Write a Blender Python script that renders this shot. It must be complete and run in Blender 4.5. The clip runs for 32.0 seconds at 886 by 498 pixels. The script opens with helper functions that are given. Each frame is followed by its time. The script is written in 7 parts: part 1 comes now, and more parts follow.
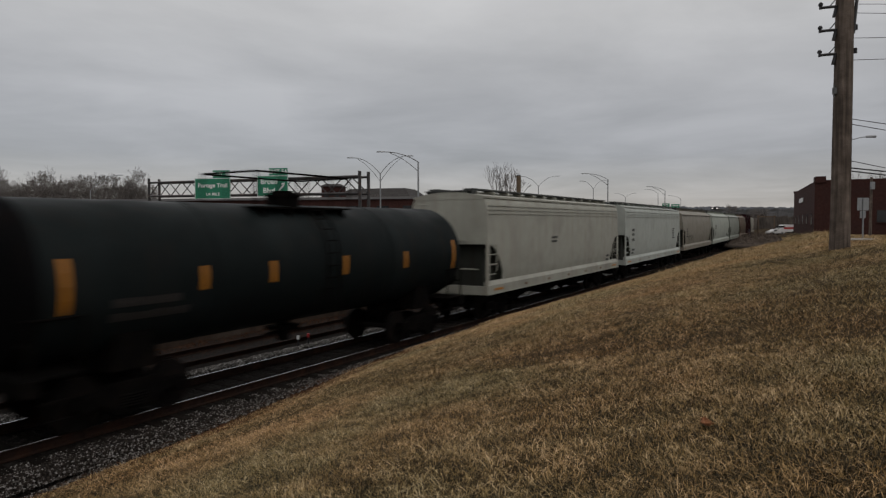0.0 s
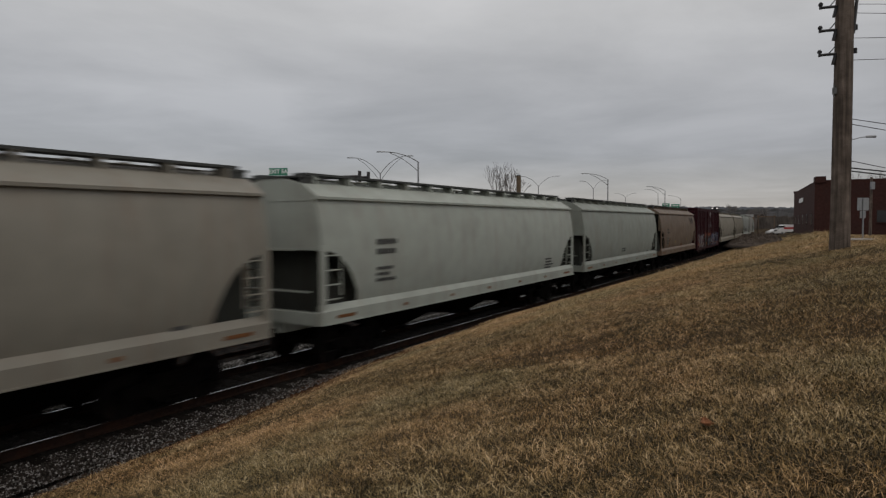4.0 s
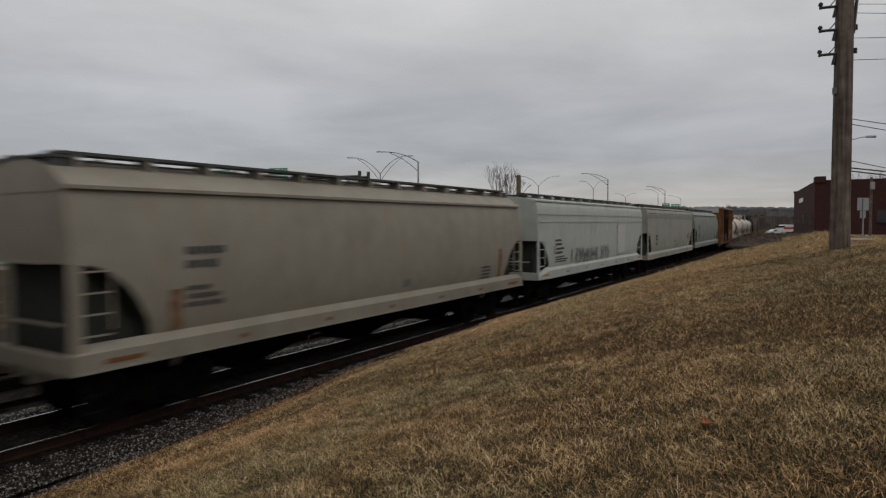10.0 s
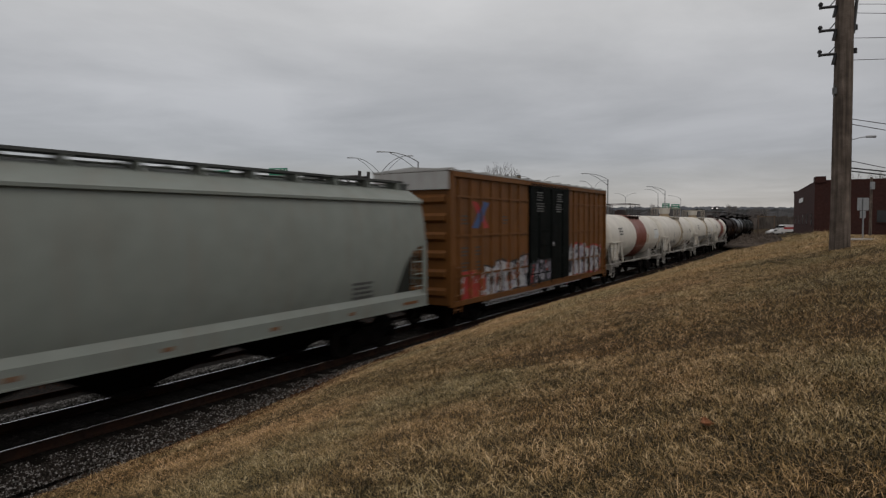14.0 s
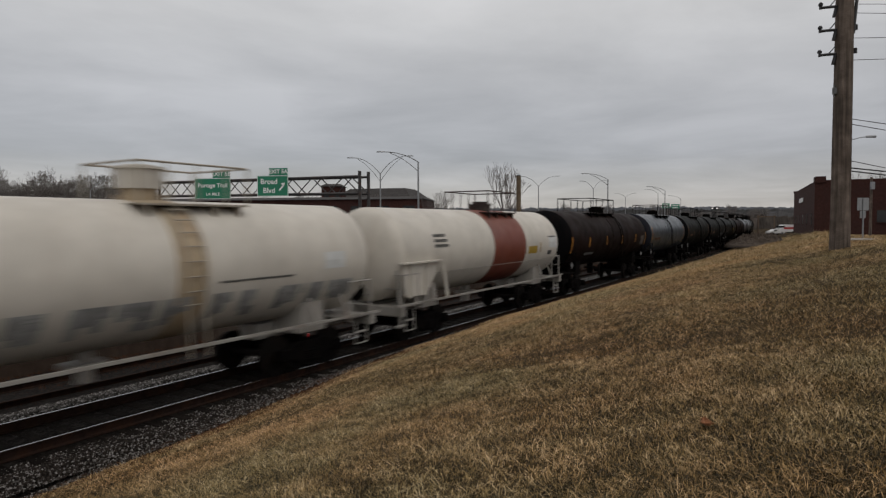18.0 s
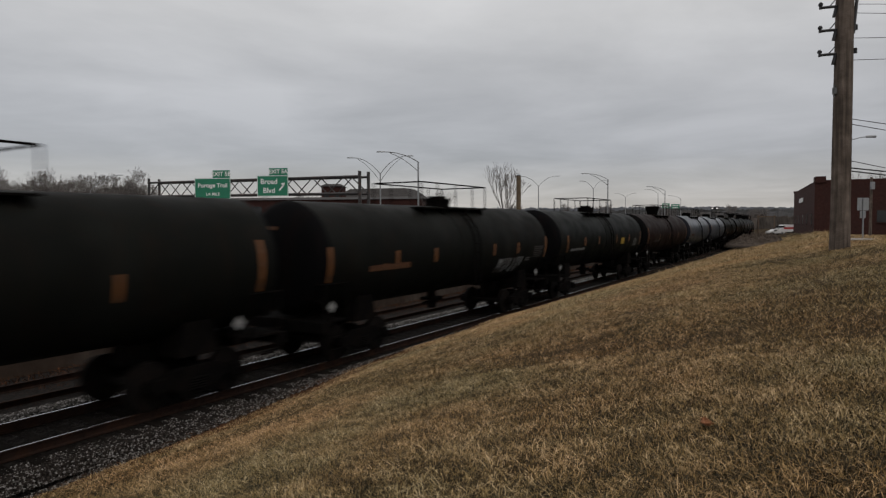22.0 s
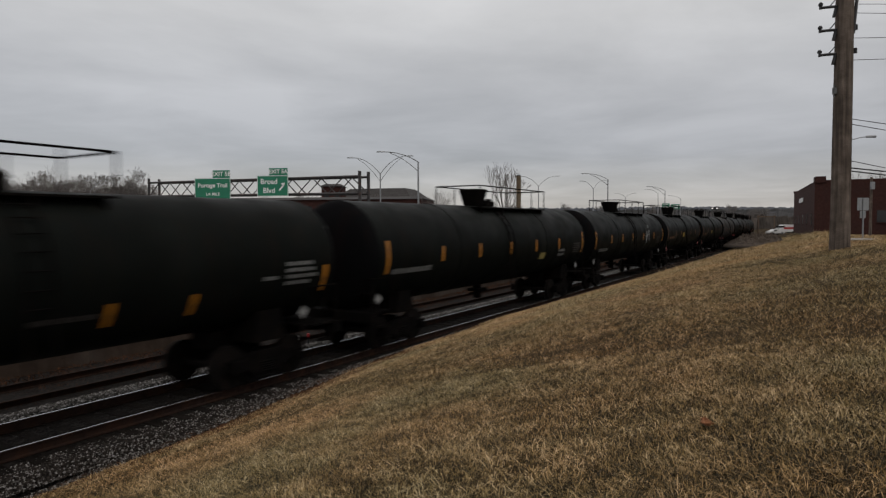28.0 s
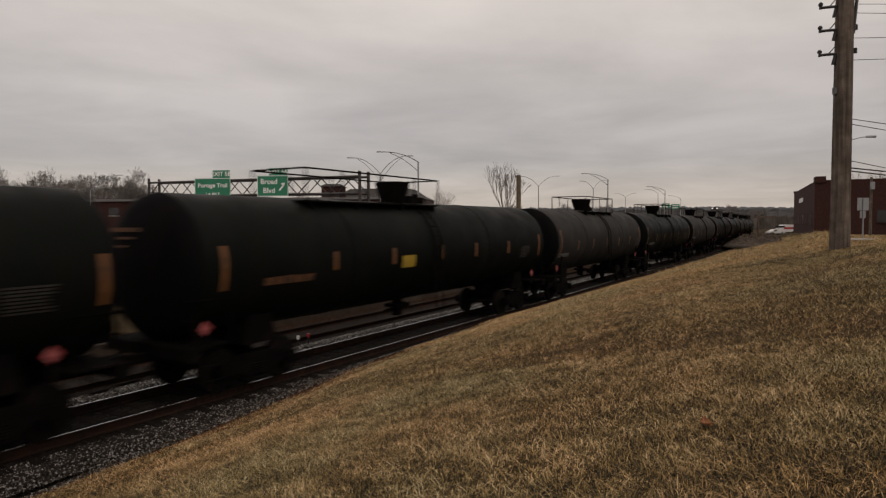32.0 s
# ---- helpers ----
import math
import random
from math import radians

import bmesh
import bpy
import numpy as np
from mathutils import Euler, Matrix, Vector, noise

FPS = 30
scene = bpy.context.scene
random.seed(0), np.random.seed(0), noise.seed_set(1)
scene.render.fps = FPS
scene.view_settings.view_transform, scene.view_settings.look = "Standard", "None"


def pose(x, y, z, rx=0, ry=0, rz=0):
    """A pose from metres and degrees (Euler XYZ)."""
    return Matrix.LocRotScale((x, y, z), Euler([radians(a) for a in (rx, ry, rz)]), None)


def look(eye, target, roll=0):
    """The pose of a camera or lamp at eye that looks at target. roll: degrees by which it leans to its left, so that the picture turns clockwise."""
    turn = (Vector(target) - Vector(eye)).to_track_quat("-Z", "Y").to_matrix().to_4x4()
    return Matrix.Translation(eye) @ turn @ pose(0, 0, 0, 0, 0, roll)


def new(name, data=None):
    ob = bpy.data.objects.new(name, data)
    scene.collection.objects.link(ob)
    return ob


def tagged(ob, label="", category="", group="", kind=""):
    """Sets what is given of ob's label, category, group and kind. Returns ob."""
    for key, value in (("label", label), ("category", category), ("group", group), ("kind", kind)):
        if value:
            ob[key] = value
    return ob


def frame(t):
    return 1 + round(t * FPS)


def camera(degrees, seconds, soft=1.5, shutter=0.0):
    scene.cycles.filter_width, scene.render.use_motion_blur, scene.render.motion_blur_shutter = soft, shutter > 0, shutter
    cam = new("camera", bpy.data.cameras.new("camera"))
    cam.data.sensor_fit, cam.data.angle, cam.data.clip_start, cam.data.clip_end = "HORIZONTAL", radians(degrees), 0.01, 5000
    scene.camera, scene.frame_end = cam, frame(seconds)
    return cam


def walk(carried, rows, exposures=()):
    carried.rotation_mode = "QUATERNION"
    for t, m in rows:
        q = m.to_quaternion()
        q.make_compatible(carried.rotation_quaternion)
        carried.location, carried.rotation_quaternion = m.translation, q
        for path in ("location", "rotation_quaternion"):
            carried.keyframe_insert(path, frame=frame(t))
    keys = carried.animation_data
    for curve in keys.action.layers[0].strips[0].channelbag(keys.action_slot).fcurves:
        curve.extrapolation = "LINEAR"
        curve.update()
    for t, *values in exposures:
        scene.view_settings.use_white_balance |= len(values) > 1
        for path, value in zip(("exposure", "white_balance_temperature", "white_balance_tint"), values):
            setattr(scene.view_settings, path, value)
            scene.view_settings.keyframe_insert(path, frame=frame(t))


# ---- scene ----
cam = camera(70.18, 32.0, soft=1.3, shutter=0.5)
EYE = (0.0, 0.0, 3.542)
CAM_POSE = look(EYE, (0.0, 100.0, 3.542 - 4.183), -0.207)
walk(cam, [(0.0, CAM_POSE), (32.0, CAM_POSE)],
     [(0, -0.12, 6760, 11), (6, -0.14, 6760, 11), (9, -0.03, 6760, 11), (10.1, 0.0, 6760, 11), (11, 0.42, 6760, 11), (12.2, 0.13, 6760, 11), (13, -0.06, 6760, 11), (14, -0.07, 6760, 11), (17, -0.08, 6760, 11), (18.1, 0.07, 6760, 11), (19, 0.41, 6760, 11), (20, 0.39, 6760, 11), (21, 0.06, 6760, 11), (22, 0.04, 6760, 11), (23, 0.12, 6760, 11), (28.5, 0.07, 6760, 11), (29.2, 0.07, 6960, 12.5), (31.0, 0.07, 7560, 16), (32.0, 0.07, 7650, 16.5)])

# ---- sky and light: a closed overcast, brighter overhead than near the horizon ----
world = bpy.data.worlds.new("overcast")
scene.world = world
world.use_nodes = True
wt = world.node_tree
wt.nodes.clear()


def wn(kind, **inputs):
    n = wt.nodes.new(kind)
    for k, v in inputs.items():
        n.inputs[k].default_value = v
    return n


def wlink(a, b):
    wt.links.new(a, b)


sky = wt.nodes.new("ShaderNodeTexSky")
sky.sky_type, sky.sun_disc = "NISHITA", False
sky.sun_elevation, sky.sun_rotation = radians(28), radians(160)
coord = wt.nodes.new("ShaderNodeTexCoord")
sep = wt.nodes.new("ShaderNodeSeparateXYZ")
wlink(coord.outputs["Generated"], sep.inputs[0])
up = wn("ShaderNodeMath")
up.operation = "MAXIMUM"
up.inputs[1].default_value = 0.0
wlink(sep.outputs["Z"], up.inputs[0])
# clouds on a flat sheet overhead: direction divided by its height
den = wt.nodes.new("ShaderNodeMath")
den.operation, den.inputs[1].default_value = "ADD", 0.09
wlink(up.outputs[0], den.inputs[0])
sheet = wt.nodes.new("ShaderNodeVectorMath")
sheet.operation = "DIVIDE"
wlink(coord.outputs["Generated"], sheet.inputs[0])
comb = wt.nodes.new("ShaderNodeCombineXYZ")
for k in range(3):
    wlink(den.outputs[0], comb.inputs[k])
wlink(comb.outputs[0], sheet.inputs[1])
cloud = wn("ShaderNodeTexNoise", Scale=0.75, Detail=6.0, Roughness=0.55, Distortion=0.3)
wlink(sheet.outputs[0], cloud.inputs["Vector"])
cr = wt.nodes.new("ShaderNodeMapRange")
cr.inputs["From Min"].default_value, cr.inputs["From Max"].default_value = 0.32, 0.68
cr.inputs["To Min"].default_value, cr.inputs["To Max"].default_value = 0.84, 1.16
wlink(cloud.outputs["Fac"], cr.inputs["Value"])
grad = wt.nodes.new("ShaderNodeValToRGB")
el = grad.color_ramp.elements
el[0].position, el[0].color = 0.0, (0.46, 0.445, 0.44, 1)
el[1].position, el[1].color = 1.0, (0.74, 0.745, 0.76, 1)
for pos, col in ((0.03, (0.415, 0.41, 0.42, 1)), (0.10, (0.345, 0.355, 0.39, 1)), (0.30, (0.54, 0.548, 0.558, 1)), (0.6, (0.68, 0.685, 0.70, 1))):
    e = el.new(pos)
    e.color = col
wlink(up.outputs[0], grad.inputs[0])
mul = wt.nodes.new("ShaderNodeMix")
mul.data_type, mul.blend_type = "RGBA", "MULTIPLY"
mul.inputs[0].default_value = 1.0
wlink(grad.outputs[0], mul.inputs[6])
grey = wt.nodes.new("ShaderNodeCombineColor")
for k in range(3):
    wlink(cr.outputs[0], grey.inputs[k])
wlink(grey.outputs[0], mul.inputs[7])
bg1 = wn("ShaderNodeBackground", Strength=0.92)
wlink(mul.outputs[2], bg1.inputs[0])
bg2 = wn("ShaderNodeBackground", Strength=0.012)
wlink(sky.outputs[0], bg2.inputs[0])
both = wt.nodes.new("ShaderNodeAddShader")
wlink(bg1.outputs[0], both.inputs[0])
wlink(bg2.outputs[0], both.inputs[1])
outw = wt.nodes.new("ShaderNodeOutputWorld")
wlink(both.outputs[0], outw.inputs[0])

sun_data = bpy.data.lights.new("sun", "SUN")
sun_data.energy, sun_data.angle, sun_data.color = 0.5, radians(40), (1.0, 0.96, 0.90)
sun = new("sun", sun_data)
sun.matrix_world = look((0, 0, 60), (-14, 34, 0))

# ---- the railway's line in plan ----
PHI = math.atan((1480.35 - 784) / 1115.97)
DIST, K0, SC, RAD, LC = 11.7425, 0.000468444, 146.292, 513.777, 40.0
UX, UY = math.sin(PHI), math.cos(PHI)      # along the line, away from the camera
NX, NY = -math.cos(PHI), math.sin(PHI)     # across it, to the far side


def heading(s):
    a = min(max(s - SC, 0.0), 240.0)
    th = a * a / (2 * RAD * LC) if a < LC else LC / (2 * RAD) + (a - LC) / RAD
    return th + K0 * min(max(s, 0.0), 400.0)


STEP = 1.0
TX, TY = [0.0], [0.0]
for k in range(900):
    th = heading((k + 0.5) * STEP)
    TX.append(TX[-1] + math.cos(th) * STEP)
    TY.append(TY[-1] + math.sin(th) * STEP)


def plan(s, w=0.0):
    """Place in plan at s metres along the line, w metres from its centre towards the camera; and the turn of the line."""
    if s <= 0:
        a, b, th = s, 0.0, 0.0
    else:
        k = min(int(s), 899)
        r = s - k
        a, b, th = TX[k] + (TX[k + 1] - TX[k]) * r, TY[k] + (TY[k + 1] - TY[k]) * r, heading(s)
    a, b = a + math.sin(th) * w, b - math.cos(th) * w
    return UX * a + NX * (DIST + b), UY * a + NY * (DIST + b), th


BASE_TURN = math.atan2(UY, UX)


def ws_of(x, y):
    """Nearly the inverse of plan() for the straight part."""
    s = UX * x + UY * y
    return DIST - (NX * x + NY * y), s


def gone(t):
    """How far the train has run at t seconds."""
    return 15.75135 * t + 0.009931906 * t ** 2 / 2 + 7.376238e-05 * t ** 3 / 3 - 5.012031e-05 * t ** 4 / 4


def rise(v):
    return 1 - np.exp(-v / 14.0)


def bank(w, s):
    """Height of the ground on the camera's side of the line: a low toe beside the ballast, then a long even bank. Takes arrays too."""
    s, w = np.asarray(s), np.asarray(w)
    toe = np.interp(s, (4.2, 6.4, 8.2, 11.0, 14.5, 18.5, 24.0, 32.0, 42.0, 58.0, 90.0, 140.0), (-0.31, -0.20, -0.07, 0.13, 0.17, 0.18, 0.2, 0.12, 0.0, -0.1, -0.2, -0.1))
    crest = np.interp(s, (0.0, 6.0, 15.0, 30.0, 62.0, 100.0, 160.0), (2.18, 2.45, 3.0, 2.8, 2.2, 1.7, 1.0))
    low = -0.45 + (toe + 0.45) * np.clip((w - 1.75) / 0.35, 0, 1)
    return np.where(w < 2.1, low, toe + (crest - toe) * rise(np.minimum(w, 15.0) - 2.1) / rise(9.64) - 0.42 * np.clip((w - 11.8) / 2.5, 0, 1) * np.clip((s - 16.5) / 6, 0, 1))


def lumps(x, y, w):
    """Low uneven swells of the turf, none beside the ballast."""
    return 0.03 * np.sin(x * 1.3 + np.sin(y * 0.9)) * np.sin(y * 1.1 + np.sin(x * 0.7)) * np.clip(np.asarray(w) - 2.6, 0, 1)


# ---- mesh helper ----
class Shape:
    def __init__(self):
        self.v, self.f = [], []

    def add(self, vs, fs):
        n = len(self.v)
        self.v += [tuple(p) for p in vs]
        self.f += [tuple(i + n for i in f) for f in fs]
        return self

    def box(self, cx, cy, cz, sx, sy, sz, rot=None):
        vs = [Vector((x * sx / 2, y * sy / 2, z * sz / 2)) for x in (-1, 1) for y in (-1, 1) for z in (-1, 1)]
        if rot:
            e = Euler([radians(a) for a in rot]).to_matrix()
            vs = [e @ p for p in vs]
        c = Vector((cx, cy, cz))
        return self.add([p + c for p in vs], [(0, 1, 3, 2), (4, 6, 7, 5), (0, 4, 5, 1), (2, 3, 7, 6), (0, 2, 6, 4), (1, 5, 7, 3)])

    def tube(self, p0, p1, r, n=8, r2=None):
        p0, p1 = Vector(p0), Vector(p1)
        d = (p1 - p0)
        if d.length < 1e-6:
            return self
        q = d.to_track_quat("Z", "Y")
        r2 = r if r2 is None else r2
        vs = []
        for p, rr in ((p0, r), (p1, r2)):
            for k in range(n):
                a = 2 * math.pi * k / n
                vs.append(p + q @ Vector((rr * math.cos(a), rr * math.sin(a), 0)))
        fs = [(k, (k + 1) % n, n + (k + 1) % n, n + k) for k in range(n)]
        fs += [tuple(range(n - 1, -1, -1)), tuple(range(n, 2 * n))]
        return self.add(vs, fs)

    def pipe(self, pts, r, n=6):
        """A bent round bar through the points."""
        pts = [Vector(p) for p in pts]
        rings = []
        u = None
        for k, p in enumerate(pts):
            d = ((p - pts[k - 1]).normalized() if k else Vector()) + ((pts[k + 1] - p).normalized() if k < len(pts) - 1 else Vector())
            d.normalize()
            if u is None:
                u = d.orthogonal().normalized()
            u = (u - d * u.dot(d)).normalized()
            v = d.cross(u)
            rings.append([p + u * (r * math.cos(2 * math.pi * j / n)) + v * (r * math.sin(2 * math.pi * j / n)) for j in range(n)])
        return self.loft(rings)

    def prism(self, pts, y0, y1):
        """A polygon in x and z, drawn out from y0 to y1."""
        n = len(pts)
        vs = [(x, y0, z) for x, z in pts] + [(x, y1, z) for x, z in pts]
        fs = [(k, (k + 1) % n, n + (k + 1) % n, n + k) for k in range(n)]
        fs += [tuple(range(n - 1, -1, -1)), tuple(range(n, 2 * n))]
        return self.add(vs, fs)

    def loft(self, rings, cap=True):
        m = len(rings[0])
        vs = [p for r in rings for p in r]
        fs = []
        for i in range(len(rings) - 1):
            for k in range(m):
                a, b = i * m + k, i * m + (k + 1) % m
                fs.append((a, b, b + m, a + m))
        if cap:
            fs += [tuple(range(m - 1, -1, -1)), tuple(range(len(vs) - m, len(vs)))]
        return self.add(vs, fs)

    def mesh(self, name, material, smooth=None):
        me = bpy.data.meshes.new(name)
        me.from_pydata(self.v, [], self.f)
        fix = bmesh.new()
        fix.from_mesh(me)
        bmesh.ops.recalc_face_normals(fix, faces=fix.faces)
        fix.to_mesh(me)
        fix.free()
        me.materials.append(material)
        if smooth:
            me.polygons.foreach_set("use_smooth", [True] * len(me.polygons))
            me.set_sharp_from_angle(angle=radians(smooth))
        return me


STORE = {}


def kept(key, material, make, smooth=None):
    """A mesh that alike parts share."""
    k = (key, material.name)
    if k not in STORE:
        s = Shape()
        make(s)
        STORE[k] = s.mesh(str(key[0] if isinstance(key, tuple) else key), material, smooth)
    return STORE[k]


def part(name, data, parent, label="", at=None, turn=None):
    ob = new(name, data)
    ob.parent = parent
    if at is not None:
        ob.matrix_basis = Matrix.Translation(at) @ (Matrix.Rotation(turn, 4, "Z") if turn else Matrix())
    if label:
        ob["label"] = label
    return ob


# ---- materials ----
def material(name, base, rough=0.7, metal=0.0, vary=0.15, scale=6.0, second=None, second_amount=0.4, second_scale=1.2,
             streak=None, streak_amount=0.0, bump=0.05, bump_scale=40.0, jitter=0.0, spec=0.5):
    """A surface with fine grain, blotches of a second colour, streaks that run down, and fine relief."""
    m = bpy.data.materials.new(name)
    m.use_nodes = True
    t = m.node_tree
    b = t.nodes["Principled BSDF"]
    b.inputs["Roughness"].default_value, b.inputs["Metallic"].default_value = rough, metal
    b.inputs["Specular IOR Level"].default_value = spec
    tc = t.nodes.new("ShaderNodeTexCoord")

    def noise_node(sc, detail=5.0, stretch=None):
        n = t.nodes.new("ShaderNodeTexNoise")
        n.inputs["Scale"].default_value, n.inputs["Detail"].default_value = sc, detail
        if stretch:
            mp = t.nodes.new("ShaderNodeMapping")
            mp.inputs["Scale"].default_value = stretch
            t.links.new(tc.outputs["Object"], mp.inputs["Vector"])
            t.links.new(mp.outputs[0], n.inputs["Vector"])
        else:
            t.links.new(tc.outputs["Object"], n.inputs["Vector"])
        return n.outputs["Fac"]

    def ramp(fac, lo, hi, a=0.0, c=1.0):
        r = t.nodes.new("ShaderNodeMapRange")
        for k, v in (("From Min", lo), ("From Max", hi), ("To Min", a), ("To Max", c)):
            r.inputs[k].default_value = v
        t.links.new(fac, r.inputs["Value"])
        return r.outputs[0]

    def mix(fac, x, y, mode="MIX"):
        n = t.nodes.new("ShaderNodeMix")
        n.data_type, n.blend_type = "RGBA", mode
        for socket, value in ((n.inputs[0], fac), (n.inputs[6], x), (n.inputs[7], y)):
            if isinstance(value, (int, float)):
                socket.default_value = value
            elif isinstance(value, tuple):
                socket.default_value = (*value, 1) if len(value) == 3 else value
            else:
                t.links.new(value, socket)
        return n.outputs[2]

    col = mix(ramp(noise_node(scale), 0.3, 0.7), tuple(c * (1 - vary) for c in base), tuple(min(c * (1 + vary), 1) for c in base))
    if second:
        col = mix(ramp(noise_node(second_scale, 6.0), 0.48, 0.66, 0.0, second_amount), col, second)
    if streak:
        col = mix(ramp(noise_node(1.0, 5.0, (3.2, 3.2, 0.22)), 0.5, 0.75, 0.0, streak_amount), col, streak)
    if jitter:
        oi = t.nodes.new("ShaderNodeObjectInfo")
        rnd = ramp(oi.outputs["Random"], 0, 1, 1 - jitter, 1 + jitter)
        cc = t.nodes.new("ShaderNodeCombineColor")
        for k in range(3):
            t.links.new(rnd, cc.inputs[k])
        col = mix(1.0, col, cc.outputs[0], "MULTIPLY")
    t.links.new(col, b.inputs["Base Color"])
    rr = ramp(noise_node(scale * 0.7), 0.3, 0.7, max(rough - 0.1, 0.05), min(rough + 0.1, 1))
    t.links.new(rr, b.inputs["Roughness"])
    if bump:
        bp = t.nodes.new("ShaderNodeBump")
        bp.inputs["Strength"].default_value, bp.inputs["Distance"].default_value = bump, 0.02
        t.links.new(noise_node(bump_scale, 3.0), bp.inputs["Height"])
        t.links.new(bp.outputs[0], b.inputs["Normal"])
    return m


RUST = (0.16, 0.065, 0.03)
DIRT = (0.10, 0.085, 0.065)


def paint(name, base, grime=0.35, rust=0.25, rough=0.55, dirt=DIRT, run=RUST, spec=0.4):
    return material(name, base, rough, 0.0, 0.07, 2.0, dirt, grime * 0.7, 0.55, run, rust, 0.03, 14.0, spec=spec)


def dark_paint(name, base, rough=0.5):
    return paint(name, base, 0.6, 0.5, rough, tuple(c * 2.0 + 0.001 for c in base), (base[0] * 1.8 + 0.002, base[1] * 1.3, base[2] * 1.1), 0.025)


M_BLACK = dark_paint("tank_black_paint", (0.0056, 0.0066, 0.0058), 0.5)
M_BLACK_G = dark_paint("tank_green_black_paint", (0.0105, 0.0135, 0.0138), 0.45)
M_BLACK_B = dark_paint("tank_worn_black_paint", (0.0075, 0.0080, 0.0070), 0.55)
# The shade under the hopper ends is painted in by this dark base.
M_SLOPE = paint("shaded_slope_sheet_paint", (0.030, 0.032, 0.027), 0.6, 0.4, 0.7, (0.010, 0.009, 0.008), (0.02, 0.012, 0.008), 0.2)
M_BROWN = dark_paint("tank_brown_black_paint", (0.0115, 0.0070, 0.0060), 0.55)
M_BLUEGREY = paint("tank_blue_grey_paint", (0.024, 0.032, 0.041), 0.3, 0.12, 0.36, (0.05, 0.05, 0.05), (0.05, 0.04, 0.035))
M_TANKWHITE = paint("tank_white_paint", (0.55, 0.515, 0.455), 0.22, 0.10, 0.5)
M_TANKRED = paint("tank_red_band_paint", (0.165, 0.040, 0.023), 0.25, 0.1, 0.5)
M_BAND = paint("tank_stained_band_paint", (0.42, 0.33, 0.22), 0.4, 0.3, 0.6)
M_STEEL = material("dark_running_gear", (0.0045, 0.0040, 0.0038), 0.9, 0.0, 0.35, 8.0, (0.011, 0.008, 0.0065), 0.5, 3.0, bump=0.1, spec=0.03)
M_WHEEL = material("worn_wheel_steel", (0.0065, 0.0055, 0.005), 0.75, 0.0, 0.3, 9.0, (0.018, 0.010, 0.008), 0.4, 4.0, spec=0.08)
M_BOARD = material("dark_roof_walk_grating", (0.050, 0.053, 0.050), 0.75, 0.1, 0.25, 10.0, (0.015, 0.014, 0.013), 0.5, 2.0)
M_GRATE = material("galvanised_grating", (0.075, 0.075, 0.072), 0.65, 0.2, 0.25, 10.0, (0.03, 0.027, 0.023), 0.5, 2.0)
M_REFLECT = material("orange_reflective_strip", (0.40, 0.155, 0.010), 0.5, 0.0, 0.15, 20.0, (0.05, 0.03, 0.02), 0.5, 3.0, bump=0)
M_REFLECT_D = material("dull_dirty_reflective_strip", (0.15, 0.055, 0.012), 0.6, 0.0, 0.25, 20.0, (0.03, 0.02, 0.015), 0.6, 3.0, bump=0)
M_PLACARD = material("yellow_placard", (0.36, 0.23, 0.02), 0.5, 0.0, 0.1, 20.0, DIRT, 0.2, 3.0, bump=0)
M_LETTER_W = material("faded_white_lettering", (0.13, 0.13, 0.127), 0.7, 0.0, 0.3, 15.0, (0.03, 0.03, 0.03), 0.5, 5.0, bump=0)
M_LETTER_K = material("faded_black_lettering", (0.055, 0.055, 0.052), 0.7, 0.0, 0.3, 15.0, bump=0)
M_LETTER_F = material("faint_grey_brown_panel", (0.024, 0.020, 0.018), 0.7, 0.0, 0.3, 12.0, (0.02, 0.017, 0.015), 0.5, 5.0, bump=0)
M_RUSTPATCH = material("dull_rust_patch", (0.17, 0.085, 0.040), 0.85, 0.0, 0.35, 9.0, (0.10, 0.045, 0.022), 0.6, 4.0)
M_LETTER_O = material("faded_orange_lettering", (0.11, 0.042, 0.014), 0.7, 0.0, 0.3, 15.0, (0.02, 0.015, 0.012), 0.6, 4.0, bump=0)
M_RAIL = material("rusty_rail_steel", (0.020, 0.012, 0.0095), 0.85, 0.0, 0.25, 10.0, (0.04, 0.018, 0.010), 0.5, 3.0, spec=0.06)
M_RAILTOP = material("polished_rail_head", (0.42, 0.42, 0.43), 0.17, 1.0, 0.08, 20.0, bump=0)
M_TIE = material("weathered_sleeper_wood", (0.011, 0.009, 0.0075), 0.95, 0.0, 0.3, 12.0, (0.022, 0.018, 0.016), 0.4, 4.0, bump=0.3, jitter=0.3, spec=0.04)
# ---- running gear shared by all railway cars; local x runs along the train, -y faces the camera, z from the rail head ----
WHEELSETS = []
WHEEL_R = 0.455


def make_wheelset(s):
    s.tube((0, -0.95, 0), (0, 0.95, 0), 0.075, 8)
    for sg in (-1, 1):
        s.tube((0, sg * 0.685, 0), (0, sg * 0.715, 0), WHEEL_R + 0.025, 24)
        s.tube((0, sg * 0.715, 0), (0, sg * 0.82, 0), WHEEL_R, 24)
        s.tube((0, sg * 0.82, 0), (0, sg * 0.84, 0), 0.13, 10)
        for k in range(4):
            a = k * math.pi / 2
            s.box(0.28 * math.cos(a), sg * 0.825, 0.28 * math.sin(a), 0.07, 0.02, 0.07)


def make_bolster(s):
    s.box(0, 0, 0.62, 0.42, 2.0, 0.26)
    s.tube((0, 0, 0.72), (0, 0, 0.86), 0.19, 12)
    for sg in (-1, 1):
        s.box(0, sg * 0.62, 0.78, 0.16, 0.3, 0.08)
        s.box(sg * 0.33, 0, 0.45, 0.08, 1.5, 0.12)


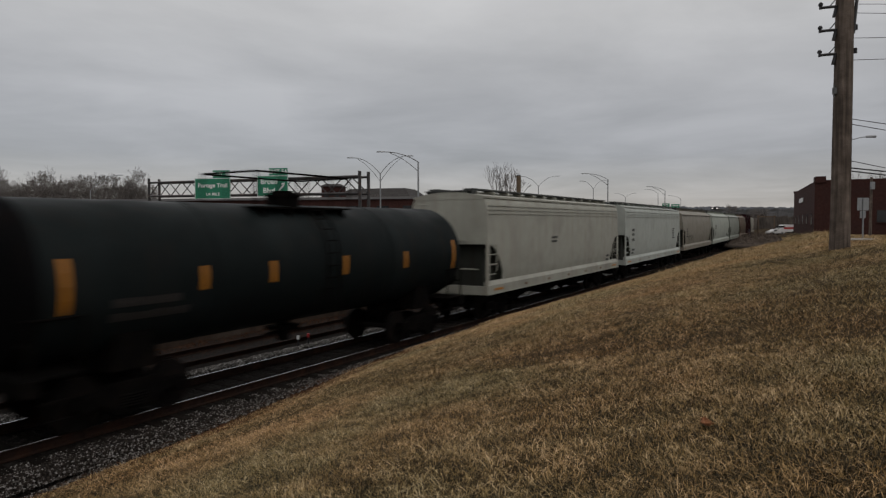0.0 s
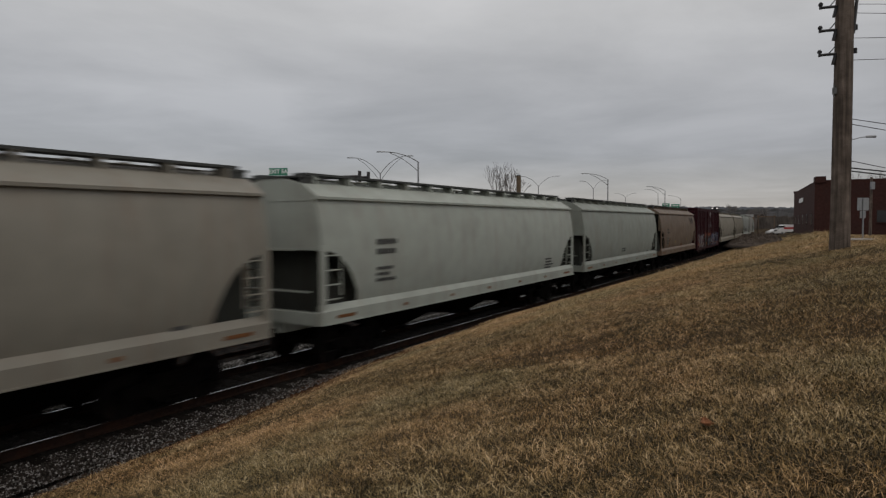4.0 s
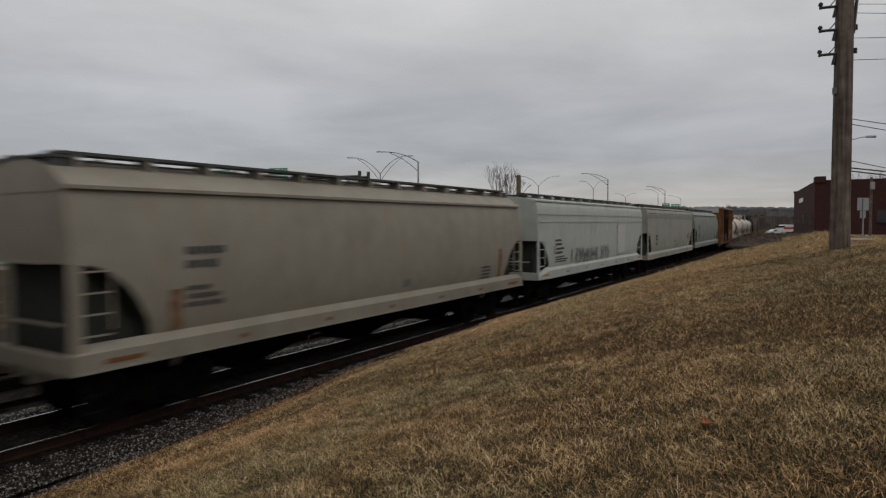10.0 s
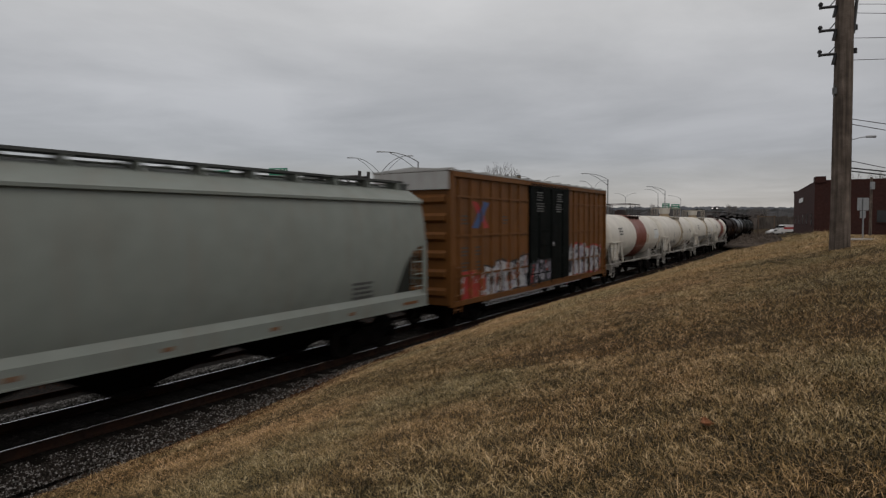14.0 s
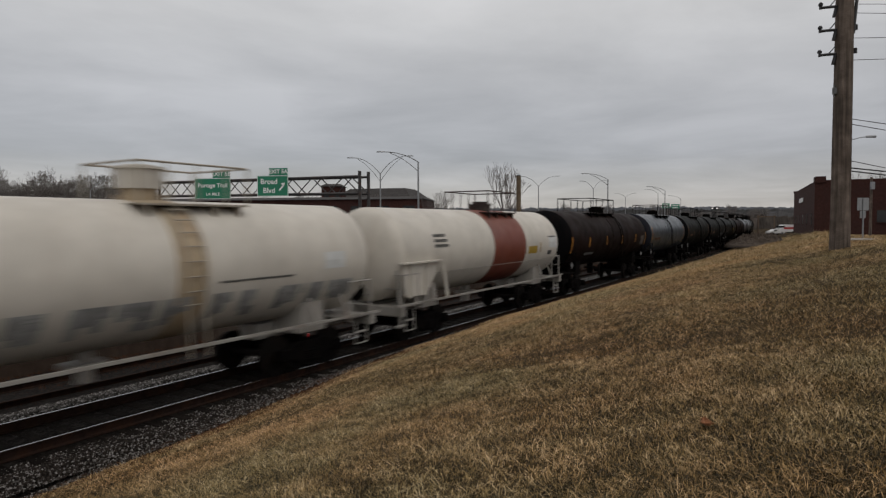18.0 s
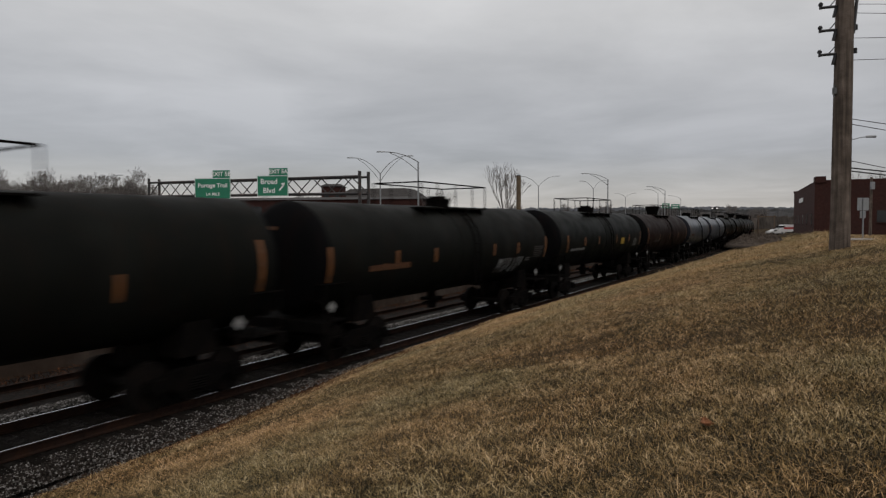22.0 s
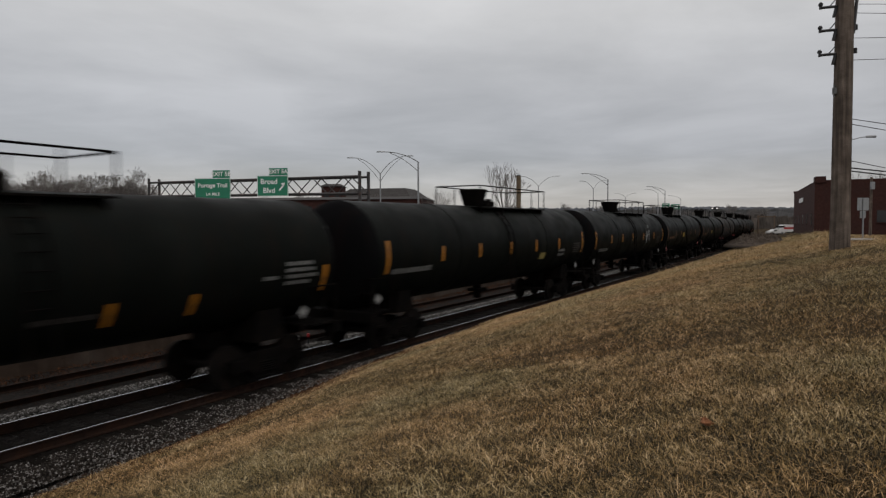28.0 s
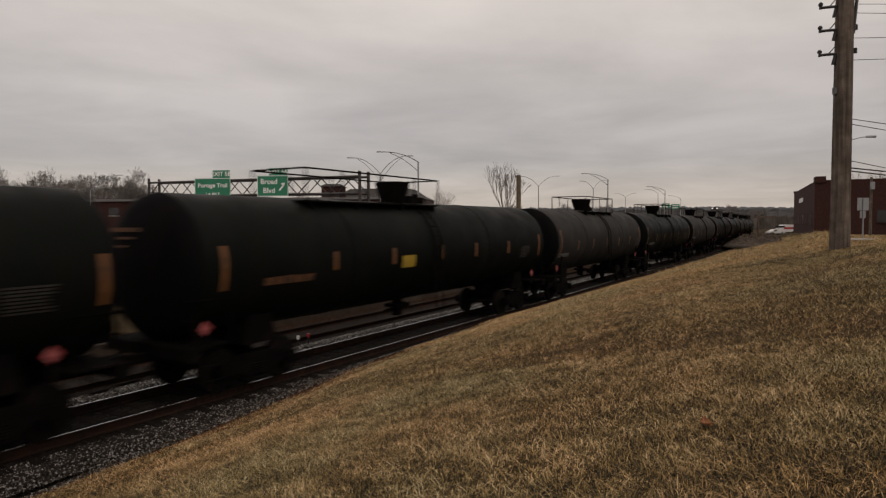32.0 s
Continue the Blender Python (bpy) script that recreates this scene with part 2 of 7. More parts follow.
def make_sideframe(s):
    top = [(-1.08, 0.56), (-0.78, 0.60), (-0.42, 0.74), (0.42, 0.74), (0.78, 0.60), (1.08, 0.56), (1.08, 0.42), (0.72, 0.44), (0.40, 0.28), (0.34, 0.20),
           (-0.34, 0.20), (-0.40, 0.28), (-0.72, 0.44), (-1.08, 0.42)]
    s.prism(top, -0.07, 0.07)
    for sg in (-1, 1):
        s.box(sg * 0.89, -0.03, 0.49, 0.26, 0.24, 0.26)
        s.tube((sg * 0.89, -0.18, 0.47), (sg * 0.89, -0.12, 0.47), 0.09, 10)


def make_springs(s):
    """A spring nest as one ribbed block of coils."""
    rings = []
    for k in range(11):
        q = 1.0 if k % 2 else 0.78
        rings.append([(0.25 * q * math.cos(a), 0.075 * q * math.sin(a), 0.27 + k * 0.025) for a in [2 * math.pi * j / 12 for j in range(12)]])
    s.loft(rings)


def add_bogie(car, x):
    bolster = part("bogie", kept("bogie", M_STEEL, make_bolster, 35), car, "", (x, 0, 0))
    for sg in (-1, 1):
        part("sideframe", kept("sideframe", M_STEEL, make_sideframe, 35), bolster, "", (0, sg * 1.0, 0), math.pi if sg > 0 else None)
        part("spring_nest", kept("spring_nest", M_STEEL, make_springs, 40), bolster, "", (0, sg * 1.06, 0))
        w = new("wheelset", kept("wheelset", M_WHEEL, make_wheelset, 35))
        w.parent = bolster
        w.matrix_parent_inverse = Matrix.Translation((sg * 0.89, 0, WHEEL_R))
        WHEELSETS.append(w)
    return bolster


def make_coupler(s):
    s.box(0.25, 0, 0.86, 0.7, 0.16, 0.18)
    s.box(0.66, 0.03, 0.86, 0.22, 0.30, 0.28)
    s.box(0.76, -0.09, 0.86, 0.14, 0.10, 0.26)
    s.pipe([(0.1, 0.3, 0.75), (0.35, 0.3, 0.5), (0.7, 0.15, 0.45)], 0.025)


def add_coupler(car, x, sg):
    part("coupler", kept("coupler", M_STEEL, make_coupler, 35), car, "", (x, 0, 0), math.pi if sg < 0 else None)


def bars(s, x0, z0, w, h, rows, y, rnd, cols=1, split=False):
    """Rows of plain bars in place of writing, on a side at y."""
    for r in range(rows):
        z = z0 - r * h * 1.7
        x = x0
        for c in range(cols):
            ww = w * rnd.uniform(0.6, 1.0)
            n = max(int(ww / (h * 0.95)), 1) if split else 1
            for j in range(n):
                s.box(x + (j + 0.5) * ww / n, y, z, ww / n * (0.80 if n > 1 else 1.0), 0.006, h * (rnd.uniform(0.85, 1.0) if n > 1 else 1.0))
            x += w * 1.25


def ladder(s, x, y, z0, z1, width, step=0.36, axis="x", r=0.018):
    n = max(int((z1 - z0) / step), 1)
    for sg in (-0.5, 0.5):
        if axis == "x":
            s.box(x + sg * width, y, (z0 + z1) / 2, 0.05, 0.02, z1 - z0)
        else:
            s.box(x, y + sg * width, (z0 + z1) / 2, 0.02, 0.05, z1 - z0)
    for k in range(n + 1):
        z = z0 + 0.1 + k * (z1 - z0 - 0.2) / n
        if axis == "x":
            s.tube((x - width / 2, y, z), (x + width / 2, y, z), r, 6)
        else:
            s.tube((x, y - width / 2, z), (x, y + width / 2, z), r, 6)


def spray(s, rnd, x0, x1, z0, z1, y, n, big):
    """Loose angular patches of sprayed paint on a side at y."""
    for k in range(n):
        cx, cz = rnd.uniform(x0, x1), rnd.uniform(z0, z1)
        m = rnd.randint(5, 8)
        rx, rz = big * rnd.uniform(0.3, 1.0), big * rnd.uniform(0.35, 1.1)
        tilt = rnd.uniform(-0.5, 0.5)
        pts = []
        for j in range(m):
            a = 2 * math.pi * j / m
            r = rnd.uniform(0.55, 1.0)
            px = rx * r * math.cos(a)
            pz = rz * r * math.sin(a)
            pts.append((min(max(cx + px + tilt * pz, x0 - 0.1), x1 + 0.1), min(max(cz + pz, z0 - 0.05), z1 + 0.15)))
        yy = y - 0.0015 * (k % 4)
        s.prism(pts, yy, yy + 0.001)


# ---- covered hopper ----
ROUND = [(1.36, 1.10), (1.45, 1.35), (1.55, 1.8), (1.59, 2.4), (1.58, 3.0), (1.53, 3.5), (1.45, 3.9), (1.37, 4.14)]
FLAT = [(1.44, 1.10), (1.50, 1.35), (1.55, 1.8), (1.56, 2.4), (1.56, 3.0), (1.55, 3.5), (1.54, 3.9), (1.52, 4.2), (1.46, 4.34), (1.38, 4.43)]


def width_at(side, z):
    for (y0, z0), (y1, z1) in zip(side, side[1:]):
        if z <= z1:
            return y0 + (y1 - y0) * max(z - z0, 0) / (z1 - z0)
    return side[-1][0]


def corner(d, rise):
    """Lower edge of the side sheet; d runs from 0 at the end to 1 where the cut is over."""
    return 1.10 + rise * (1 - d ** 2.2) ** 0.62 if d < 1 else 1.10


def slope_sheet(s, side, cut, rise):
    """The sheet that closes the hopper under its end, just below the cut, and the bulkhead behind the ladders, both
    coloured dark as the recess's shade.
    """
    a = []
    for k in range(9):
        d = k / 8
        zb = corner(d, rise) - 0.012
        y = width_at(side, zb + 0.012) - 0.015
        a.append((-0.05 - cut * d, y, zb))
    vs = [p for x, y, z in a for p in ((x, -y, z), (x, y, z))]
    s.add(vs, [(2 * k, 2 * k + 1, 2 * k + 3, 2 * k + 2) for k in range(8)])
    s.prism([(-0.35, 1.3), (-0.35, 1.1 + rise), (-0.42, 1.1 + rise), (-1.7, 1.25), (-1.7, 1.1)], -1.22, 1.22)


def hopper_body(s, lb, side, cut, rise):
    """Shell between slope sheets; its lower corners sweep up to the ends."""
    half = lb / 2 - 0.06
    xs = []
    for k in range(9):
        xs.append(-half + cut * (k / 8) ** 1.0)
    xs = xs + [-x for x in reversed(xs)]
    rings = []
    for x in xs:
        d = min(max((half - abs(x)) / cut, 0), 1)
        zb = corner(d, rise)
        half_ring = [(width_at(side, max(z, zb)), max(z, zb)) for y, z in side]
        ring = [(x, -y, z) for y, z in half_ring] + [(x, y, z) for y, z in reversed(half_ring)]
        rings.append(ring)
    s.loft(rings)


def hopper_roof(s, lb, side):
    half = lb / 2 - 0.05
    y0, z0 = side[-1]
    ca, cb = (0.34, 0.50) if z0 < 4.3 else (0.12, 0.20)
    prof = [(-y0 - 0.10, z0 - 0.03), (-y0 - 0.10, z0 + 0.03), (-y0 * 0.72, z0 + ca), (-0.4, z0 + cb), (0.4, z0 + cb), (y0 * 0.72, z0 + ca), (y0 + 0.10, z0 + 0.03),
            (y0 + 0.10, z0 - 0.03), (y0 - 0.02, z0 - 0.07), (-y0 + 0.02, z0 - 0.07)]
    s.loft([[(x, y, z) for y, z in prof] for x in (-half, half)])
    # slim brackets that carry the roof walks, standing on the slope of the roof
    for k in range(13):
        x = -half + 0.5 + k * (lb - 1.1) / 12
        for sg in (-1, 1):
            s.add([(x + dx, sg * y, z) for dx in (-0.03, 0.03) for y, z in ((0.98, z0 + ca - 0.03), (0.94, 4.70), (0.52, 4.70), (0.52, z0 + cb - 0.08))],
                  [(0, 1, 2, 3), (4, 7, 6, 5), (0, 4, 5, 1), (1, 5, 6, 2), (2, 6, 7, 3), (3, 7, 4, 0)])


def sill_beam(s, ln, lift=0.0, taper=0.0):
    """A deep channel with a sloping shelf that meets the side sheets, and a lip below."""
    prof = [(-0.09, 0.97), (-0.09, 1.29), (0.015, 1.44), (0.06, 1.44), (0.06, 1.02), (0.02, 0.97)]
    ends = (-ln / 2, ln / 2) if not taper else (-ln / 2, -ln / 2 + taper, ln / 2 - taper, ln / 2)
    s.loft([[(x, y, z + lift - (0.30 * (z - 0.97) / 0.47 if taper and abs(x) > ln / 2 - 0.01 else 0)) for y, z in prof] for x in ends])
    s.box(0, -0.098, 0.985 + lift, ln, 0.03, 0.03)


def side_rungs(s):
    """Grab irons between the corner plate and a slim inner stile, with a stirrup step below the sill."""
    s.box(-0.68, 0.05, 2.28, 0.03, 0.03, 0.95)
    for z in (1.72, 2.07, 2.42, 2.77):
        s.box(-0.44, 0, z, 0.50, 0.03, 0.03)


def stirrup(s):
    for x in (-0.22, -0.66):
        s.box(x, 0, 0.72, 0.05, 0.03, 0.56)
    for z in (0.45, 0.72):
        s.box(-0.44, 0, z, 0.48, 0.09, 0.035)


def hopper(name, lb, m, style, label, seed, trim=None, dark=True, ribs=0, end_mat=None):
    rnd = random.Random(seed)
    car = tagged(new(name), label, "hopper car", "cars of the train")
    trim = trim or m
    side = ROUND if style == "round" else FLAT
    cut, rise = (1.50, 1.80) if style == "round" else (1.42, 1.68)
    lift, taper = (0.15, 0.0) if style == "round" else (0.04, 0.0) if ribs == 0 else (0.20, 1.1)
    half = lb / 2
    key = (round(lb, 2), style)
    body = part("body", kept(("body", *key), m, lambda s: hopper_body(s, lb, side, cut, rise), 28), car)
    part("roof", kept(("roof", *key), m, lambda s: hopper_roof(s, lb, side), 25), body)
    if style != "round":
        for z in ((3.86, 4.00, 4.14) if ribs == 0 else (3.56, 3.88)):
            for sg in (-1, 1):
                y = sg * (width_at(side, z) + 0.012)
                part("seam", kept(("seam", round(lb, 2), z), m, lambda s: s.box(0, 0, 0, lb - 0.3, 0.03, 0.035), None), body, "", (0, y, z))
    for sg in (-1, 1):
        part("side_sill", kept(("side_sill", round(lb, 2), lift), trim, lambda s: sill_beam(s, lb - 0.1, lift, taper), None), car, "", (0, sg * 1.52, 0), math.pi if sg > 0 else None)
        # roof walks with their stanchions
        part("running_board", kept(("running_board", round(lb, 2)), M_BOARD, lambda s: s.box(0, 0, 4.73, lb - 0.5, 0.42, 0.055), None), car, "", (0, sg * 0.72, 0))
        for k in range(7):
            wide = 0.7 if k in (0, 6) else 0.2
            part("reflector", kept(("sill_reflector", wide), M_REFLECT if wide > 0.5 and style != "round" else M_REFLECT_D, lambda s: s.box(0, 0, 0, wide, 0.008, 0.08), None), car, "", (-half + 0.9 + k * (lb - 1.8) / 6, sg * 1.614, 1.13 + lift))
    nh = 5
    for k in range(nh):
        w = (lb - 1.6) / nh
        part("hatch_cover", kept(("hatch_cover", round(w, 2)), m, lambda s: (s.prism([(-w / 2 + 0.01, 4.45), (-w / 2 + 0.01, 4.66), (w / 2 - 0.01, 4.66), (w / 2 - 0.01, 4.45)], -0.48, 0.48),
             [s.box(x, 0, 4.69, 0.06, 0.7, 0.05) for x in (-w / 3, 0, w / 3)]), None), car, "", (-half + 0.8 + w * (k + 0.5), 0, 0))
    # discharge bays
    nb = 3 if lb < 17.5 else 4
    for k in range(nb):
        bw = (lb - 5.0) / nb
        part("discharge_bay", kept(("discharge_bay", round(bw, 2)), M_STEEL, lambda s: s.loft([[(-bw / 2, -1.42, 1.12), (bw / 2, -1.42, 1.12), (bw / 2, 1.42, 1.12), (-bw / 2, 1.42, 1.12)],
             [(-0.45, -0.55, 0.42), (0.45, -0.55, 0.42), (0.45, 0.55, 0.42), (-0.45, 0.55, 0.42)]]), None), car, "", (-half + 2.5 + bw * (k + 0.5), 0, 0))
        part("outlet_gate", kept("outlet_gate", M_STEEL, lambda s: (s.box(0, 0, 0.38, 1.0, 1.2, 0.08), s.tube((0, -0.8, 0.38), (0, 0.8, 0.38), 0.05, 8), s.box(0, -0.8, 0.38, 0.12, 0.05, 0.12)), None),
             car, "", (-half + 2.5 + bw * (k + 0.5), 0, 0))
    for e in (-1, 1):
        turn = math.pi if e < 0 else None
        part("end_frame", kept(("end_frame", style, lift), trim, lambda s: (
            s.box(-0.05, 0, 1.12 + lift, 0.14, 3.1, 0.30), s.box(-0.75, 0, 1.0, 1.4, 0.6, 0.3),
            s.box(-0.12, -1.56, 2.15, 0.20, 0.05, 1.75), s.box(-0.12, 1.56, 2.15, 0.20, 0.05, 1.75),
            s.box(-0.06, -0.45, 2.0, 0.08, 0.10, 1.7)), None), car, "", (e * half, 0, 0), turn)
        part("slope_sheet", kept(("slope_sheet", style), M_SLOPE, lambda s: slope_sheet(s, side, cut, rise), None), car, "dark slope sheet under the end, shade painted in", (e * half, 0, 0), turn)
        part("end_ladder", kept(("end_ladder", style), trim, lambda s: (ladder(s, -0.06, -1.05, 1.2, 4.3, 0.42, 0.40, "y"), s.box(-0.06, -0.2, 2.9, 0.05, 1.9, 0.05),
             s.box(-0.06, -0.2, 1.9, 0.04, 2.8, 0.04)), None), car, "", (e * half, 0, 0), turn)
        for sg in (-1, 1):
            part("side_ladder", kept("side_ladder", trim, side_rungs, None), car, "", (e * half, sg * 1.585, 0), turn)
            part("stirrup_step", kept("stirrup_step", M_STEEL, stirrup, None), car, "", (e * half, sg * 1.50, 0), turn)
        part("crossover_board", kept("crossover_board", M_BOARD, lambda s: (s.box(-0.28, 0, 4.66, 0.5, 1.9, 0.05), s.box(-0.28, -0.9, 4.52, 0.4, 0.06, 0.28), s.box(-0.28, 0.9, 4.52, 0.4, 0.06, 0.28)), None), car, "", (e * half, 0, 0), turn)
        if end_mat:
            part("end_panel", kept(("end_panel", style), end_mat, lambda s: s.prism([(-0.03, 2.7), (-0.03, 4.1), (0.0, 4.1), (0.0, 2.7)], -1.36, 1.36), None), car, "black end panel", (e * half, 0, 0), turn)
        add_coupler(car, e * half, e)
        add_bogie(car, e * (half - 2.0))
    part("brake_wheel", kept("brake_wheel", M_STEEL, lambda s: (s.tube((0, 0, 0), (0.06, 0, 0), 0.28, 14), s.box(-0.1, 0, 0, 0.2, 0.4, 0.5)), 35), car, "", (half + 0.05, 0.4, 2.4))
    part("brake_cylinder", kept("brake_cylinder", M_STEEL, lambda s: (s.tube((0, 0, 0), (0.7, 0, 0), 0.16, 12), s.tube((0.7, 0, 0), (1.2, 0, 0), 0.03, 6)), 35), car, "", (-half + 1.0, 0.3, 1.5))
    return car


def marks(car, m, spec, seed):
    """Faded writing on the side towards the camera: rows of (x, z, bar width, bar height, rows, columns, side profile)."""
    rnd = random.Random(seed)
    for x, z, w, h, rows, cols, side in spec:
        for r in range(rows):
            s = Shape()
            zr = z - r * h * 1.7
            y = -(width_at(side, zr - h / 2) + 0.014) if side else -1.6
            bars(s, x, zr, w, h, 1, y, rnd, cols, True)
            part("lettering", s.mesh("lettering", m), car)


# ---- boxcar ----
def boxcar(name, lb, m, label, posts, door_w, door_mat, roof_mat, top=4.55, ribs_h=(), cap=None, door_x=0.0, rib=0.05):
    car = tagged(new(name), label, "boxcar", "cars of the train")
    half, hw, zb = lb / 2, 1.44, 0.90
    part("body", kept(("boxcar_body", round(lb, 2), top), m, lambda s: s.box(0, 0, (zb + top) / 2, lb, hw * 2, top - zb), None), car)
    part("roof", kept(("boxcar_roof", round(lb, 2), top), roof_mat, lambda s: (s.prism([(-half - 0.1, top), (-half - 0.1, top + 0.05), (half + 0.1, top + 0.05), (half + 0.1, top)], -hw - 0.09, hw + 0.09),
         s.loft([[(x, -hw, top + 0.05), (x, 0, top + 0.17), (x, hw, top + 0.05)] for x in (-half, half)]),
         [s.box(-half + 0.4 + k * (lb - 0.8) / 13, 0, top + 0.085, 0.10, hw * 2 - 0.1, 0.09) for k in range(14)]), None), car)
    for sg in (-1, 1):
        for x in posts:
            part("side_post", kept(("side_post", top), m, lambda s: s.prism([(-0.05, zb + 0.1), (-0.05, top - 0.12), (0.05, top - 0.12), (0.05, zb + 0.1)], -0.03, 0.03), None), car, "", (x, sg * (hw + 0.03), 0))
        for z in ribs_h:
            for a, b in ((-half + 0.2, door_x - door_w / 2 - 0.05), (door_x + door_w / 2 + 0.05, half - 0.2)):
                part("side_rail", kept(("side_rail", round(b - a, 2)), m, lambda s: s.box(0, 0, 0, b - a, 0.05, rib), None), car, "", ((a + b) / 2, sg * (hw + 0.02), z))
        part("top_chord", kept(("top_chord", round(lb, 2)), m, lambda s: s.box(0, 0, top - 0.09, lb, 0.12, 0.16), None), car, "", (0, sg * (hw + 0.04), 0))
        part("side_sill", kept(("box_sill", round(lb, 2)), m, lambda s: (s.box(0, 0, zb + 0.02, lb, 0.08, 0.16), s.box(0, 0, zb - 0.075, lb - 4.4, 0.06, 0.05)), None),
             car, "", (0, sg * (hw + 0.04), 0))
        door = part("door", kept(("door", door_w, top), door_mat, lambda s: (s.box(0, 0, (zb + top) / 2 + 0.05, door_w, 0.10, top - zb - 0.25),
             [s.box(0, -0.055, zb + 0.55 + k * (top - zb - 0.8) / 6, door_w - 0.1, 0.03, 0.04) for k in range(7)]), None), car, "", (door_x, sg * (hw + 0.05), 0), math.pi if sg > 0 else None)
        for x in (-door_w * 0.3, 0.0, door_w * 0.3):
            part("lock_rod", kept(("lock_rod", top), door_mat, lambda s: s.tube((0, 0, zb + 0.1), (0, 0, top - 0.25), 0.025, 6), None), door, "", (x, -0.07, 0))
        part("door_track", kept(("door_track", door_w), m, lambda s: s.box(0, 0, 0, door_w * 1.6, 0.10, 0.05), None), car, "", (door_x + door_w * 0.3, sg * (hw + 0.06), zb + 0.13))
    for e in (-1, 1):
        turn = math.pi if e < 0 else None
        for k in range(7):
            part("end_rib", kept("end_rib", m, lambda s: s.prism([(0, -0.16), (0.09, -0.07), (0.09, 0.07), (0, 0.16)], -hw + 0.12, hw - 0.12), None), car, "", (e * half, 0, zb + 0.4 + k * (top - zb - 0.7) / 6), turn)
        for sg in (-1, 1):
            part("ladder", kept("box_ladder", m, lambda s: ladder(s, -0.32, 0, 0.65, 4.3 if e > 0 else 2.2, 0.42, 0.40), None), car, "", (e * half, sg * (hw + 0.13), 0), turn)
            part("corner_post", kept(("corner_post", top), m, lambda s: s.box(0, 0, (zb + top) / 2, 0.16, 0.14, top - zb), None), car, "", (e * (half - 0.06), sg * (hw + 0.03), 0))
        if cap:
            part("end_cap", kept("end_cap", cap, lambda s: s.box(0.05, 0, top - 0.30, 0.12, hw * 2 + 0.04, 0.56), None), car, "pale galvanised top of the end", (e * half, 0, 0), turn)
        part("draft_sill", kept("draft_sill", M_STEEL, lambda s: s.box(-1.2, 0, 0.88, 2.4, 0.5, 0.34), None), car, "", (e * half, 0, 0), turn)
        add_coupler(car, e * half, e)
        add_bogie(car, e * (half - 2.1))
    part("centre_sill", kept(("centre_sill", round(lb, 2)), M_STEEL, lambda s: (s.box(0, 0, 0.9, lb - 2, 0.5, 0.3), [s.box(x, 0, 0.95, 0.12, 2.7, 0.2) for x in (-4, -2, 0, 2, 4)]), None), car)
    return car


def clip_x(pts, lo, hi):
    """The part of a polygon in x and z that lies between lo and hi."""
    for edge, keep in ((lo, 1), (hi, -1)):
        out = []
        for (x0, z0), (x1, z1) in zip(pts, pts[1:] + pts[:1]):
            a, b = (x0 - edge) * keep >= 0, (x1 - edge) * keep >= 0
            if a:
                out.append((x0, z0))
            if a != b:
                q = (edge - x0) / (x1 - x0)
                out.append((edge, z0 + (z1 - z0) * q))
        pts = out
        if len(pts) < 3:
            return []
    return pts


def letter(rnd, cx, cz, w, h):
    """One fat sprayed letter: a body, strokes over it and small counters, as polygons in x and z."""
    lean = rnd.uniform(-0.25, 0.25)

    def poly(x0, x1, z0, z1, rough):
        pts = []
        for x, z in ((x0, z0), ((x0 + x1) / 2, z0), (x1, z0), (x1, (z0 + z1) / 2), (x1, z1), ((x0 + x1) / 2, z1), (x0, z1), (x0, (z0 + z1) / 2)):
            zz = z + rnd.uniform(-rough, rough)
            pts.append((cx + x + rnd.uniform(-rough, rough) + lean * zz, cz + zz))
        return pts
    body = poly(-w / 2, w / 2, -h / 2, h / 2, 0.10 * w)
    strokes = [poly(x - 0.1 * w, x + 0.12 * w, -h * 0.42, h * 0.42, 0.05 * w) for x in (-0.32 * w, 0.3 * w)]
    counters = [poly(rnd.uniform(-0.2, 0) * w, rnd.uniform(0.1, 0.25) * w, rnd.uniform(-0.3, -0.1) * h, rnd.uniform(0.05, 0.3) * h, 0.05 * w) for _ in range(2)]
    return body, strokes, counters


